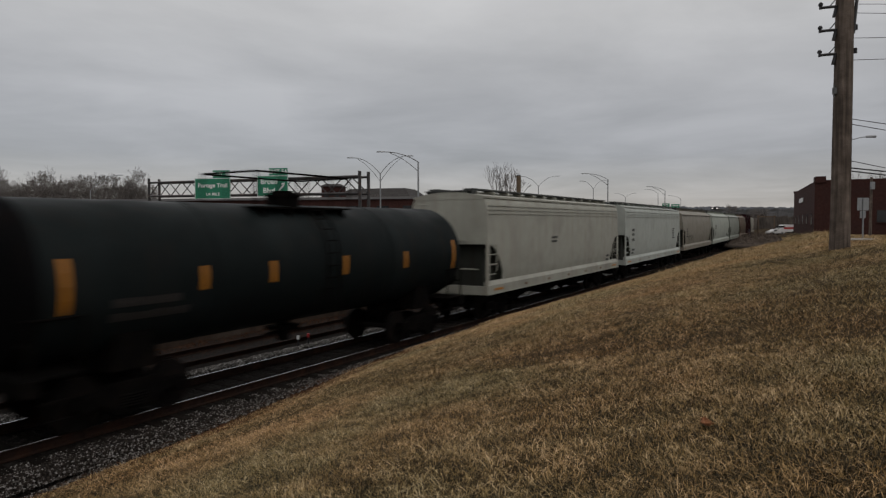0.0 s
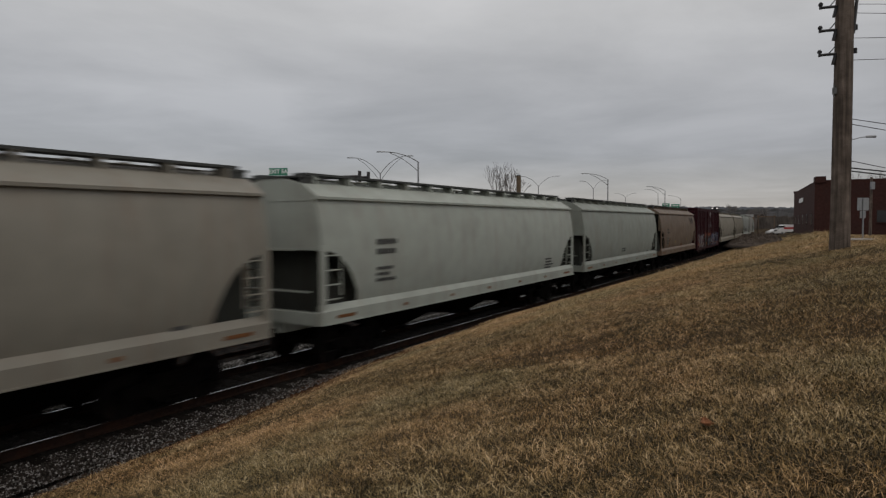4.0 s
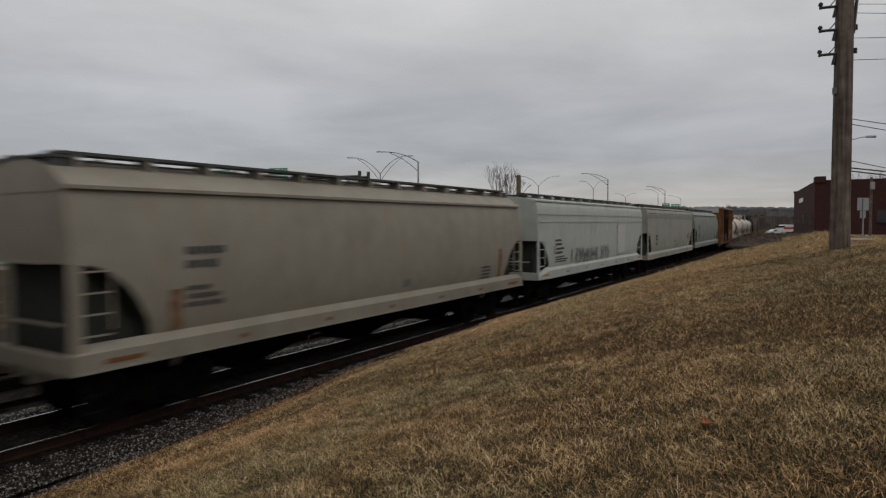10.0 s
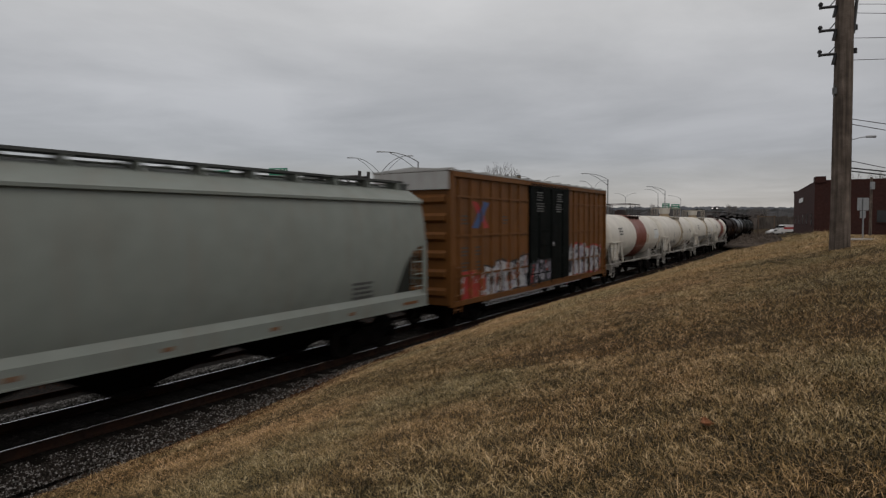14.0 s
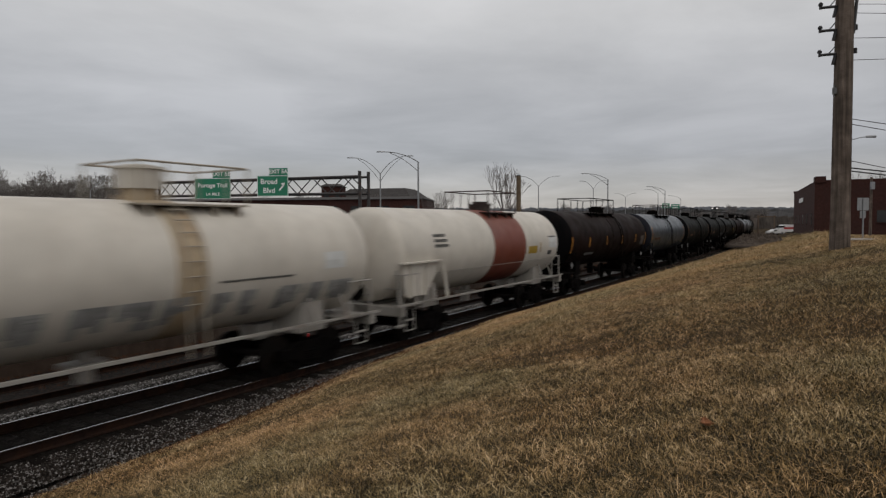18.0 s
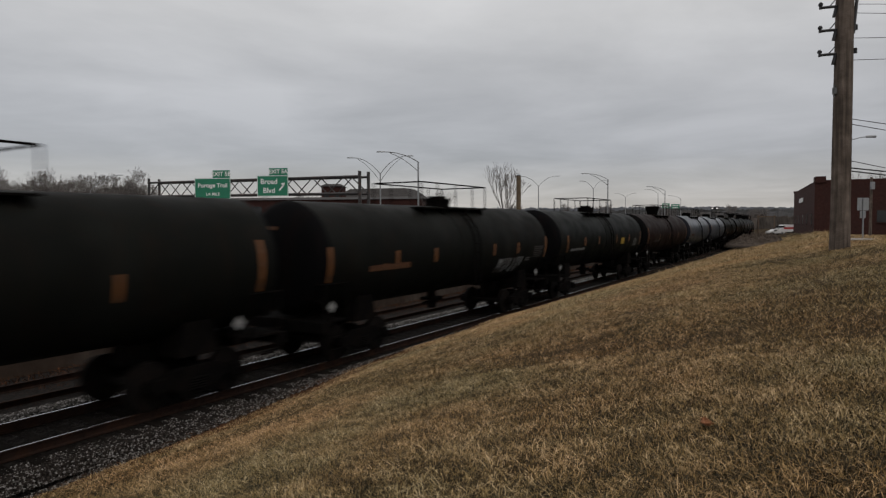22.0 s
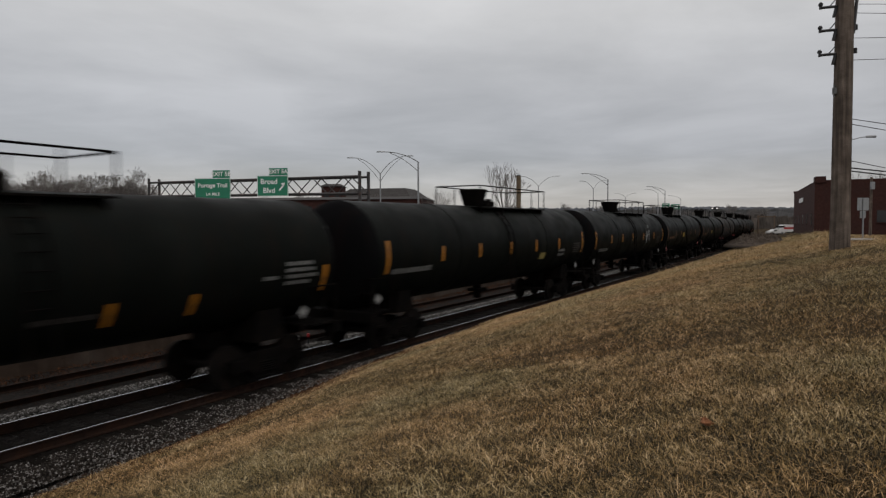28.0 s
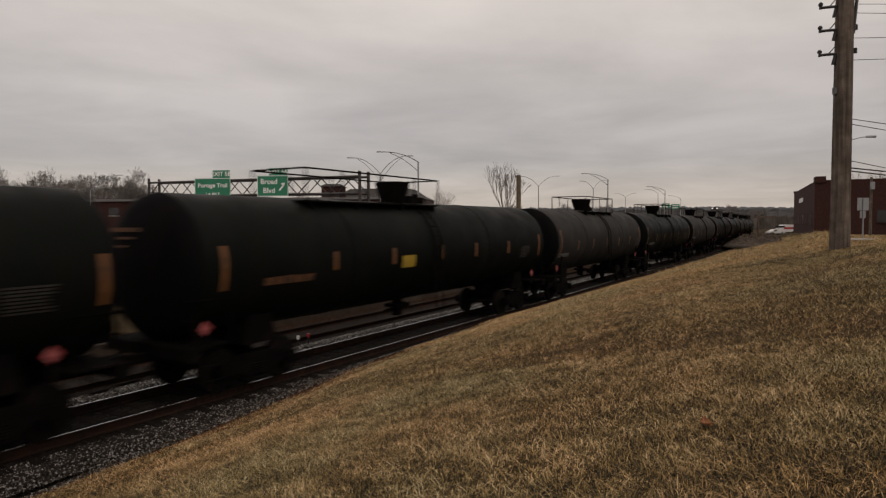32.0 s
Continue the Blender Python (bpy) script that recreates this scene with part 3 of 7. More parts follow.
def graffiti(car, rnd, x0, x1, z0, z1, n, fills, outline, under, depth, posts=(), post_y=0.0):
    """A row of sprayed letters along a side; each colour is one part, laid on the panels and on the faces of the posts."""
    layers = {}

    def lay(mat, pts, level):
        layers.setdefault(mat.name, (mat, []))[1].append((pts, level))
    w = (x1 - x0) / n
    for k in range(n):
        cx, cz, h = x0 + (k + 0.5) * w, (z0 + z1) / 2 + rnd.uniform(-0.1, 0.1), (z1 - z0) * rnd.uniform(0.8, 1.05)
        body, strokes, counters = letter(rnd, cx, cz, w * 1.05, h)
        lay(outline, [(cx + (x - cx) * 1.22 + 0.03, cz + (z - cz) * 1.18 - 0.03) for x, z in body], 0)
        lay(rnd.choice(fills), body, 1)
        for q in strokes:
            lay(rnd.choice(fills), q, 2)
        for q in counters:
            lay(rnd.choice(under), q, 3)
        # highlights, drips and scuffs over each letter
        for _ in range(15):
            a, b = cx + rnd.uniform(-0.55, 0.55) * w, cz + rnd.uniform(-0.5, 0.5) * h
            ww, hh, sk = w * rnd.uniform(0.04, 0.16), h * rnd.uniform(0.05, 0.22), rnd.uniform(-0.12, 0.12)
            lay(rnd.choice(fills + under), [(a - ww + sk, b - hh), (a + ww * 0.7 + sk, b - hh * 0.8), (a + ww, b + hh), (a - ww * 0.6, b + hh * 0.7)], 4)
    for mat, polys in layers.values():
        s = Shape()
        for pts, level in polys:
            y = depth - 0.002 * (level + 1)
            s.prism(pts, y, y + 0.0015)
            for px in posts:
                c = clip_x(pts, px - 0.05, px + 0.05)
                if c:
                    yy = post_y - 0.002 * (level + 1)
                    s.prism(c, yy, yy + 0.0015)
        part("graffiti", s.mesh("graffiti", mat), car, "sprayed paint")


# ---- tank car ----
TANK_Z = 2.66


HEAD_PROFILE = ((0.0, 0.02), (0.03, 0.35), (0.08, 0.62), (0.15, 0.82), (0.22, 0.92), (0.31, 0.975), (0.42, 1.0))


def tank_shell(s, ls, r, seg=40):
    rings = [[(x, r * math.cos(2 * math.pi * j / seg), TANK_Z + r * math.sin(2 * math.pi * j / seg)) for j in range(seg)] for x in (-ls / 2 + 0.40, -ls / 4, 0, ls / 4, ls / 2 - 0.40)]
    s.loft(rings)


def tank_head(s, r, seg=40):
    """A dished head whose crown lies at x = 0 and whose rim meets the shell at x = -0.42."""
    s.loft([[(-x, q * r * math.cos(2 * math.pi * j / seg), TANK_Z + q * r * math.sin(2 * math.pi * j / seg)) for j in range(seg)] for x, q in HEAD_PROFILE])


def hoop(s, r, w, seg=40, th=0.012):
    """A belt round the shell, open inside."""
    rings = []
    for x, q in ((-w / 2, r - 0.01), (-w / 2, r + th), (w / 2, r + th), (w / 2, r - 0.01)):
        rings.append([(x, q * math.cos(2 * math.pi * j / seg), TANK_Z + q * math.sin(2 * math.pi * j / seg)) for j in range(seg)])
    s.loft(rings, False)


def curved_patch(s, x0, x1, z0, z1, r, n=4):
    """A thin sheet that follows the shell on the side towards the camera."""
    vs = []
    for k in range(n + 1):
        z = z0 + (z1 - z0) * k / n - TANK_Z
        y = -math.sqrt(max(r * r - z * z, 0.01)) - 0.008
        vs += [(x0, y, z + TANK_Z), (x1, y, z + TANK_Z)]
    s.add(vs, [(2 * k, 2 * k + 1, 2 * k + 3, 2 * k + 2) for k in range(n)])


def tank(name, ls, r, m, label, seed, frame_mat=None, bands=(), reflect=0, sill=False, rail=True, dome="drum", dome_x=0.0, fittings=None, texts=(), head_mat=None, placard=None, art=None, plat=0.2, walk_half=None, ladder_x=None, strips=(), strip_mat=None, head_text=None, drop=0.0):
    rnd = random.Random(seed)
    car = tagged(new(name), label, "tank car", "cars of the train")
    fm = frame_mat or M_STEEL
    fit = fittings or M_STEEL
    half = ls / 2 - 0.1
    top = TANK_Z + r - drop
    shell = part("shell", kept(("shell", round(ls, 2), r), m, lambda s: tank_shell(s, ls, r), 50), car, "", (0, 0, -drop))
    for e in (-1, 1):
        head = part("head", kept(("head", r), head_mat or m, lambda s: tank_head(s, r), 45), shell, "" if head_mat in (None, m) else "dark end of the tank", (e * ls / 2, 0, 0), math.pi if e < 0 else None)
        if placard:
            part("placard", kept("placard", placard, lambda s: s.prism([(-0.15, 1.50), (0, 1.35), (0.15, 1.50), (0, 1.65)], -0.006, 0.006), None), car, "diamond placard on a bracket",
                 (ls / 2 - 1.35 if e > 0 else -ls / 2 + 0.45, -1.40, 0))
            part("placard_bracket", kept("placard_bracket", fm, lambda s: s.box(0, 0.03, 1.32, 0.10, 0.03, 0.5), None), car, "", (ls / 2 - 1.35 if e > 0 else -ls / 2 + 0.45, -1.40, 0))
    if art:
        art(shell)
    for x, w, bm in bands:
        part("belt", kept(("belt", r, w), bm, lambda s: hoop(s, r, w), 40), shell, "" if bm == m else "painted belt of another colour", (x, 0, 0))
    # dome, walk round it and guard rail
    if dome == "box":
        part("manway_housing", kept(("manway_housing", "box"), m, lambda s: (s.tube((0, 0, 0.22), (0, 0, 0.60), 0.42, 18, 0.45), s.tube((0, 0, 0.60), (0, 0, 0.65), 0.49, 18), s.tube((0, 0, 0.65), (0, 0, 0.69), 0.30, 14)), 35), car, "pale valve housing", (dome_x, 0, top))
        part("housing_base", kept("housing_base", M_BAND, lambda s: (s.tube((0, 0, -0.10), (0, 0, 0.22), 0.34, 18), s.tube((0, 0, -0.12), (0, 0, -0.02), 0.62, 18, 0.52), [s.tube((0.44 * math.cos(a), 0.44 * math.sin(a), -0.05), (0.44 * math.cos(a), 0.44 * math.sin(a), 0.10), 0.03, 6) for a in (0.3, 1.3, 2.4, 3.4, 4.4, 5.5)]), 35), car, "rust-stained base ring", (dome_x, 0, top))
    elif dome == "drum":
        part("manway_housing", kept(("manway_housing", "drum"), fit, lambda s: (s.tube((0, 0, -0.12), (0, 0, 0.20), 0.42, 16), s.tube((0, 0, 0.20), (0, 0, 0.24), 0.46, 16), s.tube((0, 0, 0.24), (0, 0, 0.34), 0.30, 12),
             [s.tube((0.40 * math.cos(a), 0.40 * math.sin(a), 0.12), (0.40 * math.cos(a), 0.40 * math.sin(a), 0.30), 0.03, 6) for a in (0, 1.05, 2.1, 3.14, 4.19, 5.24)]), 35), car, "", (dome_x, 0, top))
    else:
        part("manway_housing", kept(("manway_housing", "hood"), fit, lambda s: s.loft([[(0.42 * math.cos(2 * math.pi * j / 14) * k, 0.42 * math.sin(2 * math.pi * j / 14) * k, z) for j in range(14)]
             for k, z in ((0.85, -0.12), (0.95, 0.1), (1.25, 0.50), (1.30, 0.60), (1.15, 0.63))]), 35), car, "", (dome_x, 0, top))
        part("valve_box", kept("valve_box", fit, lambda s: (s.tube((0, 0, -0.1), (0, 0, 0.22), 0.24, 12), s.tube((0.5, 0, -0.1), (0.5, 0, 0.30), 0.12, 10), s.tube((0.9, 0.1, -0.1), (0.9, 0.1, 0.2), 0.16, 10)), 35), car, "", (dome_x + 0.75, 0, top))
    pl = walk_half or (2.4 if r > 1.5 else 1.3 if dome == "box" else 2.1)
    px = dome_x + plat
    part("platform", kept(("platform", r, pl), fit, lambda s: (s.box(0, -0.72, -0.10, pl * 2, 0.42, 0.04), s.box(0, 0.72, -0.10, pl * 2, 0.42, 0.04), s.box(-pl + 0.2, 0, -0.10, 0.4, 1.9, 0.04), s.box(pl - 0.2, 0, -0.10, 0.4, 1.9, 0.04),
         [s.box(x, sg * 0.66, -0.24, 0.06, 0.5, 0.26) for x in (-pl + 0.2, -pl * 0.35, pl * 0.35, pl - 0.2) for sg in (-1, 1)]), None), car, "", (px, 0, top))
    for sg in (-1, 1):
        part("guard_rail", kept(("guard_rail", pl), fit, lambda s: (s.pipe([(-pl, 0, 0.70), (pl, 0, 0.70)], 0.022), s.pipe([(-pl, 0, -0.1), (-pl, 0, 0.70)], 0.022), s.pipe([(pl, 0, -0.1), (pl, 0, 0.70)], 0.022),
             [s.tube((x, 0, -0.1), (x, 0, 0.70), 0.018, 6) for x in (-pl * 0.55, 0.0, pl * 0.55)]), None), car, "", (px, sg * 0.92, top))
        part("cross_rail", kept("cross_rail", fit, lambda s: s.pipe([(0, -0.92, 0.70), (0, 0.92, 0.70)], 0.022), None), car, "", (px + sg * pl, 0, top))
    for sg in (-1, 1):
        # ladder down the side, bowed to the shell
        if ladder_x is False:
            break
        part("side_ladder", kept(("tank_ladder", r), fit, lambda s: [s.pipe([(x, (r + 0.06) * math.sin(a), TANK_Z + (r + 0.06) * math.cos(a)) for a in [k * 0.22 + 0.62 for k in range(6)]] + [(x, r + 0.10, 1.0)], 0.02) for x in (-0.2, 0.2)]
             + [s.tube((-0.2, (r + 0.06) * math.sin(a), TANK_Z + (r + 0.06) * math.cos(a)), (0.2, (r + 0.06) * math.sin(a), TANK_Z + (r + 0.06) * math.cos(a)), 0.016, 6) for a in [k * 0.2 + 0.66 for k in range(8)]], None),
             car, "", (dome_x + 0.2 if ladder_x is None else ladder_x, 0, 0), math.pi if sg < 0 else None)
        if rail:
            part("hand_rail", kept(("hand_rail", round(ls, 2), r), fit, lambda s: (s.pipe([(-ls / 2 + 0.9, 0, 0), (ls / 2 - 0.9, 0, 0)], 0.018), [s.tube((x, 0, 0), (x, 0.12, 0), 0.014, 6) for x in (-ls * 0.36, -ls * 0.12, ls * 0.12, ls * 0.36)]), None),
                 car, "", (0, sg * (r + 0.07), TANK_Z - 0.35), math.pi if sg > 0 else None)
    # supports and end frames
    for e in (-1, 1):
        turn = math.pi if e < 0 else None
        part("saddle", kept(("saddle", r), fm, lambda s: s.prism([(-0.45, 0.95), (-0.32, TANK_Z - r * 0.72), (0.32, TANK_Z - r * 0.72), (0.45, 0.95)], -1.12, 1.12), None), car, "", (e * (half - 2.0), 0, 0))
        part("stub_sill", kept("stub_sill", fm, lambda s: (s.box(-1.5, 0, 0.98, 3.0, 0.55, 0.36), s.box(-0.1, 0, 1.02, 0.2, 2.9, 0.26), s.box(-0.55, 0, 1.13, 0.9, 2.7, 0.04)), None), car, "", (e * half, 0, 0), turn)
        part("end_rail", kept("end_rail", fm, lambda s: (s.pipe([(-0.12, -1.38, 1.1), (-0.12, -1.38, 2.05), (-0.12, 1.38, 2.05), (-0.12, 1.38, 1.1)], 0.03), s.tube((-0.12, -1.38, 1.65), (-0.12, 1.38, 1.65), 0.02, 6),
             s.pipe([(-0.95, -1.38, 1.1), (-0.95, -1.38, 2.05), (-0.12, -1.38, 2.05)], 0.025), s.pipe([(-0.95, 1.38, 1.1), (-0.95, 1.38, 2.05), (-0.12, 1.38, 2.05)], 0.025)), None), car, "", (e * half, 0, 0), turn)
        for sg in (-1, 1):
            part("side_step", kept("side_step", fm, lambda s: (s.pipe([(-0.25, 0, 1.05), (-0.25, 0, 0.45), (0.2, 0, 0.45), (0.2, 0, 1.05)], 0.022), s.box(-0.02, 0, 0.75, 0.45, 0.05, 0.04)), None), car, "", (e * (half - 0.5), sg * 1.4, 0))
        add_coupler(car, e * half, e)
        add_bogie(car, e * (half - 2.0))
    part("bottom_outlet", kept("bottom_outlet", fm, lambda s: (s.tube((0, 0, 0.62), (0, 0, TANK_Z - r + 0.1), 0.16, 10), s.box(0, 0, 0.95, 0.7, 0.5, 0.1), s.tube((-0.6, 0, 0.85), (0.6, 0, 0.85), 0.03, 6)), 35), car)
    if sill:
        for sg in (-1, 1):
            part("side_sill", kept(("tank_sill", round(ls, 2)), fm, lambda s: (s.box(0, 0, 1.19, ls + 0.2, 0.07, 0.06), [s.tube((x, 0, 1.05), (x, 0.30 * 1, 1.75), 0.04, 6) for x in (-ls * 0.42, -ls * 0.34, ls * 0.34, ls * 0.42)]), None), car, "",
                 (0, sg * 1.42, 0), math.pi if sg > 0 else None)
            if ladder_x is False:
                part("jacket_seam", kept(("jacket_seam", round(ls, 2)), fm, lambda s: s.box(0, 0, 0, ls - 2.4, 0.03, 0.016), None), shell, "", (0, sg * (math.sqrt(r * r - 0.62 ** 2) + 0.004), TANK_Z - 0.62))
            for e in (-1,):
                part("gusset", kept("gusset", m, lambda s: (s.prism([(-0.95, 2.36), (1.05, 2.36), (0.90, 2.05), (0.35, 1.40), (-0.70, 1.40)], -0.03, 0.03), s.box(0.05, -0.06, 2.38, 2.05, 0.20, 0.05), s.box(0.25, -0.05, 1.85, 0.07, 0.1, 0.95), s.box(-0.55, -0.05, 1.85, 0.07, 0.1, 0.95), s.tube((1.55, -0.04, 1.22), (1.35, 0.12, 2.75), 0.06, 8)), None), car, "pale gusset plate over the bogie",
                     (e * (ls / 2 - 1.15), sg * 1.36, 0), math.pi if sg > 0 else None)
                part("corner_leg", kept("corner_leg", fm, lambda s: (s.tube((0, 0, 0.55), (0, 0.12, 2.2), 0.035, 6), s.box(0, 0, 0.62, 0.42, 0.1, 0.05)), 40), car, "", (e * (ls / 2 - 0.15), sg * 1.38, 0), math.pi if sg > 0 else None)
    for k in range(reflect):
        x = -ls / 2 + 0.75 + (ls - 1.5) * k / (reflect - 1)
        tall = 0.55 if k in (0, reflect - 1) else 0.24
        zc = TANK_Z - 0.02 if k in (0, reflect - 1) else TANK_Z - 0.22
        part("reflector", kept(("reflector", r, tall), strip_mat or M_REFLECT, lambda s: curved_patch(s, -0.06, 0.06, zc - tall, zc + tall, r), None), shell, "orange reflective strip", (x, 0, 0))
    for x, z0, z1 in strips:
        part("reflector", kept(("strip", r, z0, z1), strip_mat or M_REFLECT, lambda s: curved_patch(s, -0.065, 0.065, z0, z1, r), None), shell, "orange reflective strip", (x, 0, 0))
    for x, z, w, h, rows, tm in texts:
        for k in range(rows):
            s = Shape()
            zz = z - k * h * 1.6
            ww = w * rnd.uniform(0.75, 1.0)
            n = max(int(ww / (h * 1.4)), 1) if h < 0.3 and w > 0.5 else 1
            for j in range(n):
                curved_patch(s, x + ww * j / n, x + ww * (j + (0.86 if n > 1 else 1.0)) / n, zz - h / 2, zz + h / 2 * (rnd.uniform(0.7, 1.0) if n > 1 else 1.0), r, 2)
            part("lettering", s.mesh("lettering", tm), shell)
    if head_text:
        for k, (wy, hz) in enumerate(((0.95, 0.085), (0.55, 0.05), (0.62, 0.05))):
            z = 3.42 - k * 0.17
            s = Shape()
            for j in range(5):
                s.box(-ls / 2 + 0.035 + 0.016 * abs(k - 1), 0.50 + wy * (j - 2) / 5, z, 0.012, wy / 5 * 0.86, hz)
            part("lettering", s.mesh("lettering", head_text), shell, "writing on the end of the tank")
    part("brake_wheel", kept("brake_wheel", M_STEEL, lambda s: (s.tube((0, 0, 0), (0.06, 0, 0), 0.28, 14), s.box(-0.1, 0, 0, 0.2, 0.4, 0.5)), 35), car, "", (half - 0.15, -0.9, 1.75))
    return car
# ---- ground ----
def line_ws(x, y):
    """s and w of a place in plan, good as far as the bend is gentle."""
    a, b = UX * x + UY * y, NX * x + NY * y - DIST
    s = a
    if s > 0:
        s = min(s, 320.0)
        for _ in range(3):
            k = min(int(max(s, 0)), 880)
            s += a - (TX[k] + (TX[k + 1] - TX[k]) * (s - k))
            s = min(max(s, 0.0), 330.0)
        k = int(s)
        b -= TY[k] + (TY[k + 1] - TY[k]) * (s - k)
        return a, -b * math.cos(heading(s))
    return a, -b


def smooth01(v):
    v = min(max(v, 0.0), 1.0)
    return v * v * (3 - 2 * v)


def height(x, y):
    s, w = line_ws(x, y)
    if w >= 1.75:
        z = float(bank(min(w, 40.0), s))
        z += float(lumps(x, y, w)) - 0.015 * min(max(w - 2.2, 0), 1)
        if w > 40:
            z += smooth01((w - 60) / 900) * 14
    elif w > -7.5:
        z = -0.66
    else:
        z = -0.66 + 1.66 * smooth01((-7.5 - w) / 17)
        if w < -90:
            z += smooth01((-90 - w) / 600) * 9
    r = math.hypot(x, y)
    if r > 600:
        z += smooth01((r - 600) / 1400) * 10
    return z


def spread(lo, hi, fine_lo, fine_hi, step, grow=1.22):
    vals = []
    v = fine_lo
    while v <= fine_hi:
        vals.append(v)
        v += step
    st, v = step, fine_hi
    while v < hi:
        st *= grow
        v += st
        vals.append(v)
    st, v, low = step, fine_lo, []
    while v > lo:
        st *= grow
        v -= st
        low.append(v)
    return list(reversed(low)) + vals


def build_ground():
    aa = spread(-900, 4200, -8, 110, 0.8)
    bb = spread(-2600, 2600, -12, 14, 0.4)       # w, from the line
    bb = sorted(set(bb + [1.75, 1.9, 2.1, 2.3, 2.5]))
    vs, fs = [], []
    for a in aa:
        for w in bb:
            b = -w
            sa = min(max(a, 0.0), 300.0)
            k = int(sa)
            b += (TY[k] + (TY[k + 1] - TY[k]) * (sa - k)) * (1.0 if abs(w) < 120 else max(0, 1 - (abs(w) - 120) / 600))
            x, y = UX * a + NX * (DIST + b), UY * a + NY * (DIST + b)
            vs.append((x, y, height(x, y)))
    n = len(bb)
    for i in range(len(aa) - 1):
        for j in range(n - 1):
            p = i * n + j
            fs.append((p, p + n, p + n + 1, p + 1))
    me = bpy.data.meshes.new("ground")
    me.from_pydata(vs, [], fs)
    me.polygons.foreach_set("use_smooth", [True] * len(me.polygons))
    return me


M_GROUND = material("dry_winter_turf", (0.046, 0.030, 0.0145), 0.95, 0.0, 0.7, 55.0, (0.020, 0.018, 0.008), 0.75, 0.5, bump=1.0, bump_scale=60.0, spec=0.06)
ground_mesh = build_ground()
ground_mesh.materials.append(M_GROUND)
ground = tagged(new("ground", ground_mesh), "dry brown and olive winter turf on a bank beside the railway", "ground", kind="structure")


def np_mesh(name, verts, tris, mat):
    me = bpy.data.meshes.new(name)
    nv, nf = len(verts), len(tris)
    k = tris.shape[1]
    me.vertices.add(nv)
    me.vertices.foreach_set("co", verts.astype(np.float32).ravel())
    me.loops.add(nf * k)
    me.loops.foreach_set("vertex_index", tris.astype(np.int32).ravel())
    me.polygons.add(nf)
    me.polygons.foreach_set("loop_start", np.arange(0, nf * k, k, dtype=np.int32))
    me.update(calc_edges=True)
    me.materials.append(mat)
    return me


# grass blades
def grass_material():
    m = bpy.data.materials.new("dry_grass_blades")
    m.use_nodes = True
    t = m.node_tree
    b = t.nodes["Principled BSDF"]
    b.inputs["Roughness"].default_value = 0.75
    g = t.nodes.new("ShaderNodeNewGeometry")
    r = t.nodes.new("ShaderNodeValToRGB")
    e = r.color_ramp.elements
    e[0].position, e[0].color = 0.0, (0.012, 0.010, 0.004, 1)
    e[1].position, e[1].color = 1.0, (0.66, 0.52, 0.35, 1)
    for p, c in ((0.25, (0.043, 0.034, 0.014, 1)), (0.5, (0.130, 0.092, 0.039, 1)), (0.72, (0.31, 0.215, 0.100, 1)), (0.9, (0.47, 0.345, 0.20, 1))):
        q = e.new(p)
        q.color = c
    tc = t.nodes.new("ShaderNodeTexCoord")
    n = t.nodes.new("ShaderNodeTexNoise")
    n.inputs["Scale"].default_value, n.inputs["Detail"].default_value = 0.33, 5.0
    t.links.new(tc.outputs["Object"], n.inputs["Vector"])
    mr = t.nodes.new("ShaderNodeMapRange")
    for k, v in (("From Min", 0.34), ("From Max", 0.66), ("To Min", -0.02), ("To Max", 0.13)):
        mr.inputs[k].default_value = v
    t.links.new(n.outputs["Fac"], mr.inputs["Value"])
    # tufts a hand wide, and broad patches that lean to orange or to green
    n2 = t.nodes.new("ShaderNodeTexNoise")
    n2.inputs["Scale"].default_value, n2.inputs["Detail"].default_value = 3.2, 3.0
    t.links.new(tc.outputs["Object"], n2.inputs["Vector"])
    mr2 = t.nodes.new("ShaderNodeMapRange")
    for k, v in (("From Min", 0.36), ("From Max", 0.64), ("To Min", -0.14), ("To Max", 0.13)):
        mr2.inputs[k].default_value = v
    t.links.new(n2.outputs["Fac"], mr2.inputs["Value"])
    n3 = t.nodes.new("ShaderNodeTexNoise")
    n3.inputs["Scale"].default_value, n3.inputs["Detail"].default_value = 0.45, 4.0
    off = t.nodes.new("ShaderNodeVectorMath")
    off.operation, off.inputs[1].default_value = "ADD", (31.0, 7.0, 3.0)
    t.links.new(tc.outputs["Object"], off.inputs[0])
    t.links.new(off.outputs[0], n3.inputs["Vector"])
    tone = t.nodes.new("ShaderNodeValToRGB")
    te = tone.color_ramp.elements
    te[0].position, te[0].color = 0.36, (0.95, 0.965, 0.84, 1)
    te[1].position, te[1].color = 0.66, (1.15, 0.95, 0.78, 1)
    t.links.new(n3.outputs["Fac"], tone.inputs[0])
    ad = t.nodes.new("ShaderNodeMath")
    ad.operation, ad.use_clamp = "ADD", True
    # blade tone sits a little lower on the ramp away from the line
    dot = t.nodes.new("ShaderNodeVectorMath")
    dot.operation = "DOT_PRODUCT"
    dot.inputs[1].default_value = (-NX, -NY, 0)
    t.links.new(tc.outputs["Object"], dot.inputs[0])
    far = t.nodes.new("ShaderNodeMapRange")
    for k, v in (("From Min", -5.5), ("From Max", 0.5), ("To Min", 0.09), ("To Max", 0.02)):
        far.inputs[k].default_value = v
    t.links.new(dot.outputs["Value"], far.inputs["Value"])
    # and higher on it further along the line
    dot2 = t.nodes.new("ShaderNodeVectorMath")
    dot2.operation = "DOT_PRODUCT"
    dot2.inputs[1].default_value = (UX, UY, 0)
    t.links.new(tc.outputs["Object"], dot2.inputs[0])
    dry = t.nodes.new("ShaderNodeMapRange")
